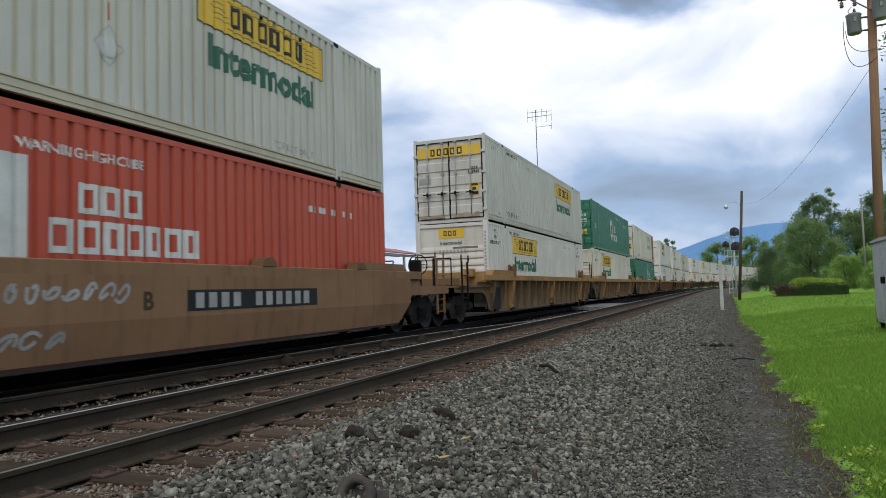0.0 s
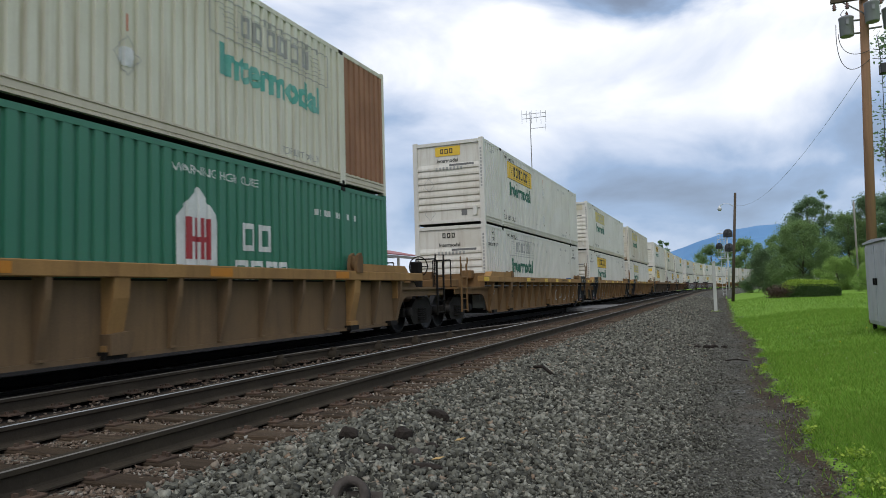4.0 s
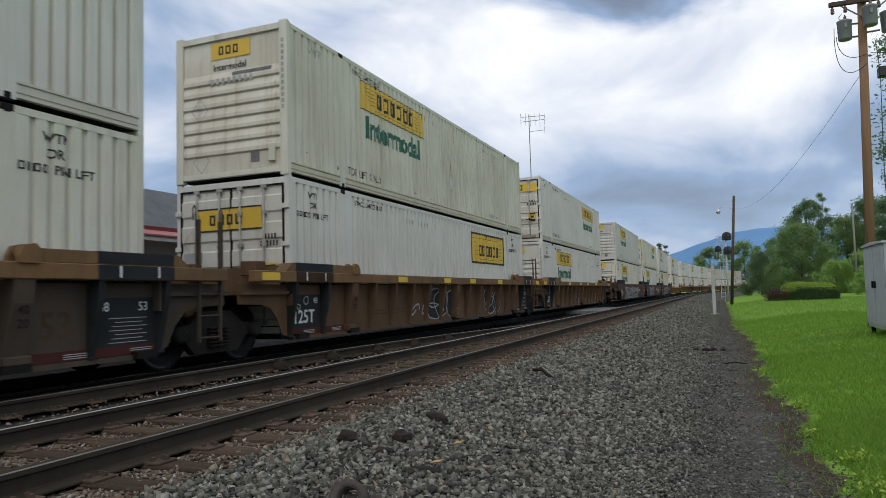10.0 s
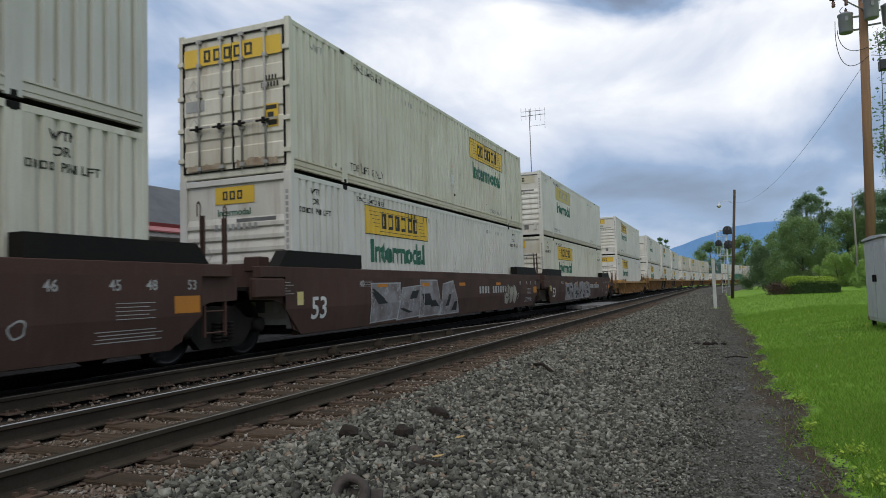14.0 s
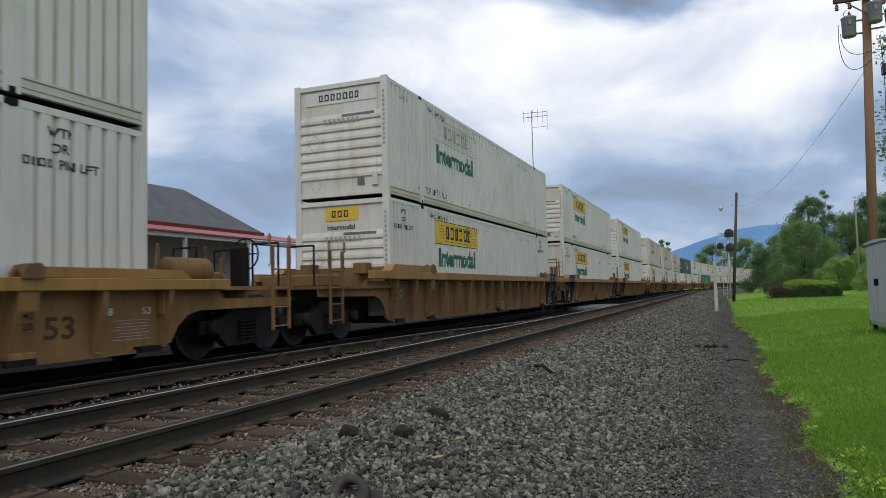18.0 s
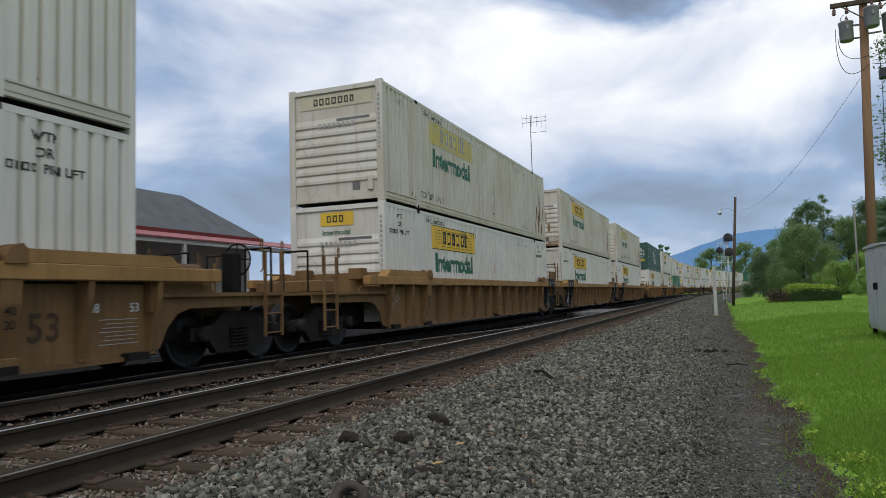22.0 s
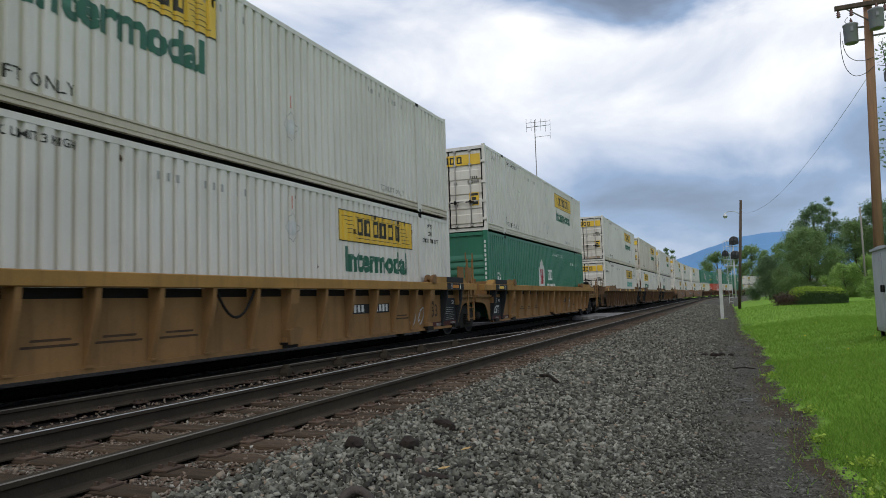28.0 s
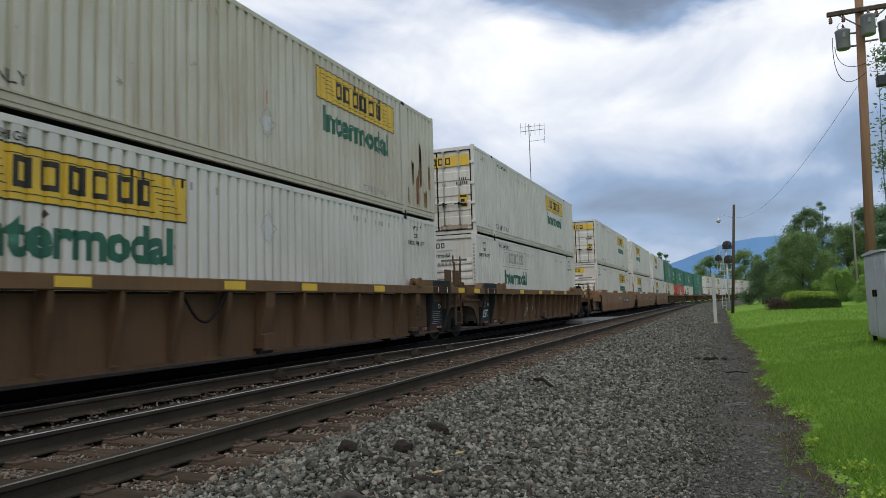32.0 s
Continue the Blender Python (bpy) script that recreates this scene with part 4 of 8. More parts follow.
def outlined(shapes, w, lift=0.004, part_way=1.0):
    """The lines round such shapes."""
    bm = bmesh.new()
    for k, (cx, cy, rx, ry) in enumerate(shapes):
        out, inn = disc_outline(cx, cy, rx, ry, k), disc_outline(cx, cy, rx - w, ry - w, k)
        n = len(out)
        for i in range(int(n * part_way)):
            q = (out[i], out[(i + 1) % n], inn[(i + 1) % n], inn[i])
            bm.faces.new([bm.verts.new((x, y, lift + 0.0006 * k)) for x, y in q])
    return bm


def block(seed, count, wide, high, kind):
    """Slanted block shapes in a row: their fill, the dark cuts in them, or their pale edges."""
    rng = random.Random(seed)
    bm = bmesh.new()
    for i in range(count):
        x, s = i * wide, rng.uniform(-0.25, 0.25)
        w0, w1 = wide * rng.uniform(0.85, 1.25), wide * rng.uniform(0.6, 1.2)
        pts = [Vector(p) for p in ((x, 0.0), (x + w0, rng.uniform(0, 0.08)), (x + s + w1, high * rng.uniform(0.85, 1)), (x + s, high * rng.uniform(0.8, 1)))]
        cuts = [(rng.uniform(0.15, 0.6), rng.uniform(0.15, 0.5), rng.uniform(0.05, 0.7), rng.uniform(0.12, 0.35), rng.uniform(-0.4, 0.4)) for _ in range(2)]

        def at(u, v):
            return pts[0].lerp(pts[1], u).lerp(pts[3].lerp(pts[2], u), v)

        def quad(rows, z):
            bm.faces.new([bm.verts.new((p.x, p.y, z + 0.0004 * i)) for p in rows])

        if kind == "fill":
            quad([p.lerp((pts[0] + pts[2]) / 2, 0.02) for p in pts], 0)
        elif kind == "cuts":
            for k, (u, w, v, h, sl) in enumerate(cuts):
                quad([at(u, v), at(min(u + w, 0.95), v), at(min(max(u + w + sl, 0.1), 0.97), min(v + h, 0.95)), at(min(max(u + sl, 0.03), 0.9), min(v + h, 0.95))], 0.003 + 0.0006 * k)
        else:
            e = 0.035
            for a, b, c, d in ((0, 0, 1, e), (0, 1 - e, 1, 1), (0, e, e * 0.7, 1 - e), (1 - e * 0.7, e, 1, 1 - e)):
                quad([at(a, b), at(c, b), at(c, d), at(a, d)], 0.006)
    return bm


def loops(seed, n, wide, high):
    """Curled spray lines as thin flat strips: plain strokes, no words."""
    rng = random.Random(seed)
    bm = bmesh.new()
    for k in range(n):
        cx, cy = wide * (k + 0.5) / n, high * rng.uniform(0.4, 0.6)
        a0, r1, r2 = rng.uniform(0, 6), rng.uniform(0.25, 0.5) * high, rng.uniform(0.3, 0.6) * wide / n
        pts = []
        for i in range(14):
            a = a0 + i * rng.uniform(0.4, 0.55)
            k2 = 1 - i * 0.03
            pts.append(Vector((cx + r2 * k2 * math.cos(a), cy + r1 * k2 * math.sin(a * 1.1), 0)))
        for p, q in zip(pts, pts[1:]):
            d = (q - p)
            if d.length < 1e-4:
                continue
            nrm = Vector((-d.y, d.x, 0)).normalized() * 0.022
            bm.faces.new([bm.verts.new(v) for v in (p + nrm, p - nrm, q - nrm, q + nrm)])
    return bm


def blot(seed, wide, high):
    """One ragged sprayed patch."""
    rng = random.Random(seed + 9)
    bm = bmesh.new()
    n = 12
    low = [bm.verts.new((wide * i / n, high * rng.uniform(0, 0.12), 0)) for i in range(n + 1)]
    top = [bm.verts.new((wide * i / n + rng.uniform(-0.03, 0.03), high * rng.uniform(0.7, 1), 0)) for i in range(n + 1)]
    for i in range(n):
        bm.faces.new((low[i], low[i + 1], top[i + 1], top[i]))
    return bm


def strokes(seed, wide, high):
    """Thick sprayed strokes at all angles, in clusters; no legible letters."""
    rng = random.Random(seed)
    bm = bmesh.new()
    x = 0.35
    while x < wide - 0.5:
        for _ in range(rng.randint(3, 5)):
            a, w, l = rng.choice((0.1, 1.45, 1.7, 0.8, 2.3, -0.2)) + rng.uniform(-0.15, 0.15), rng.uniform(0.05, 0.1), rng.uniform(0.2, 0.42)
            c = Vector((x + rng.uniform(-0.3, 0.3), high * rng.uniform(0.32, 0.68), 0))
            d, n = Vector((math.cos(a), math.sin(a), 0)) * l, Vector((-math.sin(a), math.cos(a), 0)) * w
            pts = [c - d - n, c + d - n * 0.7, c + d * 1.06 + n * 0.6, c - d * 0.9 + n]
            bm.faces.new([bm.verts.new((p.x, min(max(p.y, 0.02), high), 0)) for p in pts])
        x += rng.uniform(0.75, 1.05)
    return bm


def chord_stripe():
    return boxes((CAR_SIDE + 0.076, CAR_SIDE + 0.080, 0, 0.5, CHORD_LOW + 0.03, CHORD_TOP - 0.03))


def skin(z):
    """How far a smooth side stands out at a height: upright above the crease, leaning in below it."""
    return CAR_SIDE + float(np.interp(z, [SILL, CREASE, CREASE + 0.001], [0.005, 0.075, 0.075]))


def side_band():
    prof = [(CAR_SIDE - 0.005, SILL - 0.01), (skin(SILL), SILL - 0.01), (skin(CREASE), CREASE), (skin(CREASE), CHORD_LOW + 0.02), (CAR_SIDE - 0.005, CHORD_LOW + 0.02)]
    bm = bmesh.new()
    ends = [[bm.verts.new((x, sgn * (8.75 if z > CREASE - 0.01 else 8.2), z)) for x, z in prof] for sgn in (-1, 1)]
    for i in range(5):
        bm.faces.new((ends[0][i], ends[0][(i + 1) % 5], ends[1][(i + 1) % 5], ends[1][i]))
    bm.faces.new(ends[0])
    bm.faces.new(ends[1])
    bmesh.ops.recalc_face_normals(bm, faces=bm.faces)
    return bm


def on_skin(bm, y, z, lift=0.004):
    """Lays a flat bmesh on a smooth side, over its crease."""
    bmesh.ops.bisect_plane(bm, geom=[*bm.verts, *bm.edges, *bm.faces], plane_co=(0, CREASE - z, 0), plane_no=(0, 1, 0))
    for v in bm.verts:
        v.co = (skin(v.co.y + z) + lift + v.co.z, v.co.x + y, v.co.y + z)
    return bm


def on_side(bm, y, z, x=CAR_SIDE + 0.004):
    for v in bm.verts:
        v.co = (x + v.co.z, v.co.x + y, v.co.y + z)
    return bm


SLOTTED = (4, 5, 6)     # units whose side plates leave a gap under the top rail
CAR_WORDS = {"B": "rusty brown ribbed steel well car unit", "T": "tan and brown ribbed steel well car unit", "N": "dark grey-brown ribbed steel well car unit", "O": "orange-tan ribbed steel well car unit",
             "K": "dark maroon smooth-sided well car unit with pale graffiti", "M": "grey-brown ribbed steel well car unit with a tan top rail", "S": "tan-brown smooth-sided steel well car unit"}


def well_car(kind, front, back, seed):
    """One unit of a well car; front and back: whether a full coupler end, with platform and brake gear, stands there."""
    rng = random.Random(seed)
    ob = thing("well_car", CAR_WORDS[kind] , "rail car", group="units of the train")
    body = CAR[kind]
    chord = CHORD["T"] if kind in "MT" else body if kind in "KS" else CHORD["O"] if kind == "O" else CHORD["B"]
    smooth = kind in "KS"
    ends = f"{int(front)}{int(back)}"
    for sx in (1, -1):
        top = CHORD_LOW if smooth or sx < 0 or seed == 13 else 1.10 if seed in SLOTTED else 1.18 if kind == "O" else 1.275
        part("side_plate", shared(f"side_plate{ends}{sx}{top}{smooth}", lambda: build_side(front, back, (CAR_SIDE if smooth else CAR_SIDE - 0.16) if sx > 0 else -CAR_SIDE + 0.02, top)), body, ob)
    f, b = min(end_reach(front), 9.42), min(end_reach(back), 9.42)
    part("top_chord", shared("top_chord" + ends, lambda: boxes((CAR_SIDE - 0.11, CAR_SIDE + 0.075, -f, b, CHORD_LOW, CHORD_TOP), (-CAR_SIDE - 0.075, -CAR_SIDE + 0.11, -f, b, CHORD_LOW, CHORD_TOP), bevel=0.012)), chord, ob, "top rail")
    part("bottom_chord", shared("bottom_chord", lambda: boxes((CAR_SIDE - 0.22, CAR_SIDE - 0.11, -8.15, 8.15, SILL - 0.03, SILL + 0.03), (-CAR_SIDE + 0.11, -CAR_SIDE + 0.22, -8.15, 8.15, SILL - 0.03, SILL + 0.03))), body, ob)
    for y in (-8.1, -6.2, -0.2, 5.9, 7.75):
        part("floor_beam", shared("floor_beam", lambda: boxes((-CAR_SIDE + 0.02, CAR_SIDE - 0.02, 0, 0.35, SILL - 0.02, SILL + 0.075))), STEEL_DARK, ob, at=pose(0, y, 0))
    if not smooth:
        for i, y in enumerate(RIBS):
            wide_rib = i in (2, 8, 14)
            part("rib", shared("rib_wide" if wide_rib else "rib", lambda: rib("wide" if wide_rib else "thin")), PANEL_BLACK if kind != "M" and (i < 2 and not front or i > 14 and not back) else CHORD["T"] if wide_rib and kind == "M" else body, ob, at=pose(0, y, 0))
        part("gusset", shared("gusset", lambda: prism(bmesh.new(), [(-0.15, SILL + 0.035), (0.15, SILL + 0.035), (0.24, 0.60), (0.16, 0.63), (-0.16, 0.60)], CAR_SIDE - 0.155, CAR_SIDE + 0.03)), body, ob, "gusset plate")
        # added near-black sheet: stands in for shade between side and container
        part("inner_wall", shared("inner_wall", lambda: boxes((CAR_SIDE - 0.212, CAR_SIDE - 0.190, -8.4, 8.4, SILL, CHORD_LOW))), STEEL_DARK, ob, "dark sheet standing in for shade in the well")
        if seed in SLOTTED:
            part("pipe", shared("brake_pipe", lambda: rods(((CAR_SIDE - 0.05, -8.9, 1.18), (CAR_SIDE - 0.05, 8.9, 1.18), 0.018))), STEEL_GREY, ob, "grey brake pipe")
    else:
        part("side_band", shared("side_band", side_band), body, ob, "creased lower side plate")
    for sgn, wide in ((0, front), (1, back)):
        t = turned(sgn)
        y = end_reach(wide)
        part("end_platform", shared(f"end_platform{int(wide)}", lambda: flat_end(wide)), STEEL_DARK if kind == "K" else body, ob, at=t)
        part("bulkhead", shared("bulkhead", bulkhead), body if kind != "M" else CHORD["T"], ob, at=t)
        for mir in (1, -1) if wide or sgn else ():
            part("ladder", shared(f"ladder{int(wide)}{mir}", lambda: mirrored(ladder(wide), mir)), body if kind != "M" else STEEL_DARK, ob, at=t)
        for mir in (1, -1):
            part("guide_flap", shared(f"guide{mir}", lambda: mirrored(guide(), mir)), STEEL_DARK if kind == "K" else chord, ob, at=t @ pose(0, -7.35, CHORD_TOP + 0.004) @ Matrix.Diagonal((1, 1.25, 1.9, 1) if kind == "K" else (1, 1, 1, 1)))
            if not smooth:
                part("roller_lug", shared(f"lug{mir}", lambda: mirrored(lug(), mir)), CHORD["B"], ob, "roller bracket", at=t @ pose(0, -6.25, CHORD_TOP + 0.004) @ Matrix.Diagonal((1, 1, 1.9 if kind == "M" else 1, 1)))
        if wide:
            # added dark block: shuts out light under the platform, no real part
            part("brake_rigging", shared("brake_rigging", lambda: boxes((-0.85, 0.85, -9.35, -8.3, 0.40, 1.02), bevel=0.04)), STEEL_DARK, ob, at=t)
            part("coupler", shared("coupler", coupler), STEEL_DARK, ob, at=t @ pose(0, -y, 0.86))
            for x in (-0.9, 0.95):
                part("end_rail", shared("end_rail", end_rail), STEEL_DARK, ob, at=t @ pose(x, -y + 0.1, 0))
            part("deck_box", shared("deck_box", lambda: boxes((-0.7, 0.9, -10.3, -9.7, 1.16, 1.42), bevel=0.03)), STEEL_DARK if kind == "K" else body, ob, at=t)
            truck(ob, (-1 if sgn == 0 else 1) * truck_at(True), STEEL_DARK)
            if sgn == 1:
                part("air_tank", shared("air_tank", air_tank), body, ob, at=pose(0.75, 9.4, 1.42))
                part("brake_wheel", shared("brake_wheel", brake_wheel), STEEL_DARK, ob, at=pose(1.0, 10.55, 1.72))
                part("brake_stand", shared("brake_stand", lambda: boxes((0.85, 1.15, 10.3, 10.5, 1.1, 1.85), bevel=0.04)), STEEL_DARK, ob)
        elif sgn and not smooth and seed > 13:
            for y in (8.86, 9.52):
                part("end_plate", shared("end_plate", end_plate), body, ob, "tan steel plate with arched openings", at=pose(1.2, y, 0))
        if not wide and sgn == 0:
            truck(ob, -truck_at(False), STEEL_DARK)
            part("articulation", shared("articulation", lambda: boxes((-0.3, 0.3, -10.3, -9.5, 0.8, 1.12), bevel=0.05)), STEEL_DARK, ob)
    # stencils
    if not smooth:
        for sgn, y0, y1 in ((-1, -8.2, -7.14), (1, 7.14, 8.2)) if kind != "M" else ():
            if (front if sgn < 0 else back):
                continue
            part("stencil_panel", shared("stencil%d" % sgn, lambda: boxes((CAR_SIDE - 0.158, CAR_SIDE - 0.153, y0, y1, SILL + 0.035, 1.09))), PANEL_BLACK, ob, "black stencil panel")
            part("black_band", shared("black_band%d" % sgn, lambda: boxes((CAR_SIDE - 0.05, CAR_SIDE + 0.079, y0 - 0.1, y1 + 0.1, CHORD_LOW + 0.008, CHORD_TOP - 0.008))), STEEL_RUST if kind == "B" else PANEL_BLACK, ob, "dark section of the top rail")
            part("black_cover", shared("black_cover%d" % sgn, lambda: boxes((1.35, 1.604, y0 - 0.1, y1 + 0.1, CHORD_TOP + 0.01, CHORD_TOP + 0.16))), PANEL_BLACK, ob, "black section of the guide")
            part("tick_mark", shared("ticks%d" % sgn, lambda: boxes(*[(CAR_SIDE + 0.079, CAR_SIDE + 0.082, y, y + 0.035, CHORD_LOW + 0.03, CHORD_TOP - 0.01) for y in (y0 + 0.22, y1 - 0.2)])), INK_WHITE, ob, "white ticks")
            if kind == "O":
                part("chord_stripe", shared("end_stripe%d" % sgn, lambda: boxes((CAR_SIDE + 0.079, CAR_SIDE + 0.082, y0 + 0.32, y0 + 0.76, CHORD_LOW + 0.05, CHORD_TOP - 0.05))), YELLOW if seed % 3 else CHORD_ORANGE, ob, "yellow reflective stripe")
            m0, m1 = sorted((sgn * 6.28, sgn * 8.17))
            part("warning_strip", shared("warning_strip%d" % sgn, lambda: boxes((CAR_SIDE - 0.153, CAR_SIDE - 0.150, m0, m1, SILL + 0.04, SILL + 0.16))), MAROON, ob, "dark red warning strip")
            part("stencil_mark", shared("warning_bars%d" % sgn, lambda: boxes(*[(CAR_SIDE - 0.150, CAR_SIDE - 0.148, sgn * y, sgn * y + 0.36, SILL + z, SILL + z + 0.012) for y in (7.75, 6.75) for z in (0.06, 0.085, 0.11)])), INK_GREY, ob, "small pale bars")
        if kind == "M":
            part("stencil_panel", shared("stencil_dark", lambda: boxes((CAR_SIDE - 0.158, CAR_SIDE - 0.153, -8.2, -7.14, SILL + 0.035, 1.09))), PANEL_BLACK, ob, "black stencil panel")
            for k in range(4):
                part("chord_stripe", shared("chord_stripe", chord_stripe), CHORD_ORANGE, ob, "orange patch", at=pose(0, -5.6 + 3.6 * k, 0))
            return ob
        if not front:
            part("lettering", shared("stencil_125T", lambda: on_side(lettering("125T", 0.25, 0.006), -8.1, 0.57, CAR_SIDE - 0.149)), INK_WHITE, ob, "letters 125T")
        if seed > 29:
            return ob
        part("number", shared("stencil_small_53", lambda: on_side(lettering("53", 0.11, 0.002), -8.08, 0.93, CAR_SIDE - 0.149)), INK_WHITE, ob, "number 53")
        if not front:
            part("number", shared("stencil_small_48", lambda: on_side(lettering("48", 0.11, 0.002), -7.42, 0.93, CAR_SIDE - 0.149)), INK_WHITE, ob, "number 48")
        part("stencil_mark", shared("stencil_rounds", lambda: on_side(outlined([(-7.66, 0.98, 0.085, 0.085), (-7.92, 0.87, 0.06, 0.06)], 0.02), 0, 0, CAR_SIDE - 0.152)), INK_GREY, ob, "grey round seal")
        part("number", shared("stencil_53", lambda: on_side(lettering("53", 0.33, 0.008), 6.42, 0.62, CAR_SIDE - 0.154)), INK_BROWN, ob, "number 53")
        part("number", shared("stencil_rear_53", lambda: on_side(lettering("53", 0.12, 0.002), 7.88, 0.92, CAR_SIDE - 0.149)), INK_WHITE, ob, "number 53")
        part("number", shared("stencil_rear_48", lambda: on_side(lettering("48", 0.12, 0.002), 7.24, 0.92, CAR_SIDE - 0.149)), INK_WHITE, ob, "number 48")
        part("stencil_mark", shared("stencil_bars", lambda: on_side(flat(*[(0.2 + 0.05 * (i % 3), 0.82 - 0.07 * (i % 2), 0.05 + 0.052 * i, 0.060 + 0.052 * i) for i in range(7)]), 7.2, 0.46, CAR_SIDE - 0.149)), INK_GREY, ob, "small grey stencil lines")
        for y in (-6.1, 6.1):
            part("number", shared("post_40%.1f" % y, lambda: on_side(lettering("40", 0.10, 0.002), y - 0.08, 0.93, CAR_SIDE + 0.05)), STEEL_DARK, ob, "number 40")
            part("number", shared("post_20%.1f" % y, lambda: on_side(lettering("20", 0.10, 0.002), y - 0.08, 0.78, CAR_SIDE + 0.04)), STEEL_DARK, ob, "number 20")
        if seed in (6, 20, 21, 22, 26):
            part("number_ground", shared("rib_number_ground", lambda: boxes((CAR_SIDE - 0.159, CAR_SIDE - 0.154, 2.2, 4.0, 0.80, 1.0))), PANEL_BLACK if seed in (6, 20, 21, 22, 26) else body, ob, "number panel")
        if seed in (6, 20, 21, 22, 26):
            part("number_mark", shared("car_numbers", lambda: on_side(flat(*[(0.16 * i, 0.16 * i + 0.10, 0, 0.15) for i in range(11) if i not in (4, 5)]), 2.23, 0.83, CAR_SIDE - 0.153)), INK_WHITE if seed in (6, 20, 21, 22) else INK_BROWN, ob, "number bars")
        if seed in (8, 15, 20, 21, 22):
            part("stencil_mark", shared("plate_bars", lambda: on_side(flat(*[(a + 0.12 * (i % 2), a + 0.75 - 0.1 * (i % 3), 0.62 + 0.07 * i, 0.65 + 0.07 * i) for a in (-4.98, -4.0, -2.95, 4.3) for i in range(2 + int(a) % 2)]), 0, 0, CAR_SIDE - 0.157)), INK_BROWN, ob, "faded dark stencil lines")
        if seed in (4, 6, 20):
            part("stencil_mark", shared("chord_bars", lambda: boxes(*[(CAR_SIDE + 0.075, CAR_SIDE + 0.078, y + 0.14 * i, y + 0.14 * i + 0.07, 1.38, 1.45) for y in (-3.9, 2.2) for i in range(8)])), INK_BROWN, ob, "faded dark stencil")
        if seed in (4, 5, 6, 8, 9, 23, 24, 25):
            for y in (-9.3, -4.1, -1.2, 0.9, 3.7, 8.9):
                part("chord_stripe", shared("chord_stripe", chord_stripe), YELLOW, ob, "yellow reflective stripe", at=pose(0, y, 0))
    else:
        wide_bars = [(x + t, x + t + 0.17, 0, 0.22) for n, t in ((4, 0.0), (6, 1.35)) for x in [0.27 * i for i in range(n)]]
        part("number_ground", shared("car_number_ground", lambda: on_skin(flat((0, 3.3, 0, 0.30)), 1.4, 0.83)), PANEL_BLACK if kind == "S" else body, ob, "dark panel")
        part("number_mark", shared("car_numbers_big", lambda: on_skin(flat(*wide_bars), 1.56, 0.87, 0.008)), INK_GREY, ob, "pale bars")
        if kind == "K":
            part("number", shared("smooth_53", lambda: on_skin(lettering("53", 0.42, 0.008), -7.95, 0.56)), INK_WHITE, ob, "number 53")
            part("yellow_patch", shared("smooth_patch", lambda: on_skin(flat((0, 0.2, 0, 0.24)), -8.4, 0.82)), YELLOW_OLD, ob, "pale yellow patch")
            part("orange_patch", shared("end_patch", lambda: on_skin(flat((0, 0.5, 0, 0.24)), 8.2, 0.80)), CHORD_ORANGE, ob, "orange reflective patch")
            for y in (-5.3, -2.9, -0.2, 3.3):
                part("chord_stripe", shared("smooth_stripe", lambda: on_skin(flat((0, 0.5, 0, 0.09)), 0, 1.12)), CHORD_ORANGE, ob, "orange reflective stripe", at=pose(0.002, y, 0))
            for y, w in ((-6.1, "40"), (6.2, "46"), (7.1, "45"), (7.7, "48"), (8.45, "53")):
                part("number", shared("smooth_code%s%.1f" % (w, y), lambda: on_skin(lettering(w, 0.14, 0.003), y, 1.13)), INK_GREY, ob, "number " + w)
            part("stencil_mark", shared("smooth_lines", lambda: on_skin(flat(*[(0.03 * (i % 3), 1.1 - 0.12 * (i % 2), 0.5 + 0.045 * i, 0.512 + 0.045 * i) for i in range(4)], *[(0.3, 0.95 - 0.1 * (i % 2), 0.78 + 0.05 * i, 0.79 + 0.05 * i) for i in range(5)]), 6.9, -0.02)), INK_GREY, ob, "small grey stencil lines")
            part("stencil_mark", shared("smooth_front_lines", lambda: on_skin(flat(*[(0.05 * (i % 2), 0.8 - 0.1 * (i % 3), 1.0 + 0.05 * i, 1.012 + 0.05 * i) for i in range(5)], *[(3.2, 3.75, 1.12 + 0.035 * i, 1.128 + 0.035 * i) for i in range(4)]), -9.3, 0.02)), INK_GREY, ob, "small grey stencil lines")
            part("stencil_mark", shared("smooth_seal", lambda: on_skin(outlined([(0, 0, 0.11, 0.11)], 0.025), 5.9, 0.72)), INK_GREY, ob, "grey round seal")
            part("end_bracket", shared("end_bracket", lambda: boxes((CAR_SIDE, CAR_SIDE + 0.10, -9.6, -8.78, 0.98, 1.29), bevel=0.015)), body, ob, "boxed bracket at the end of the side")
            count, y, wd = ((6, -5.2, 1.1), (8, -5.9, 1.12), (4, -5.6, 1.3))[seed % 3]
            part("graffiti_fill", on_skin(block(seed, count, wd, 0.95, "fill"), y, 0.34, 0.003), GRAFFITI_GROUND, ob, "mottled grey block graffiti")
            part("graffiti_cuts_mark", on_skin(block(seed, count, wd, 0.95, "cuts"), y, 0.34, 0.003), DARK_SPRAY, ob, "dark parts of the graffiti")
            part("graffiti", on_skin(block(seed, count, wd, 0.95, "edges"), y, 0.34, 0.003), PALE_GRAFFITI, ob, "pale graffiti edges")
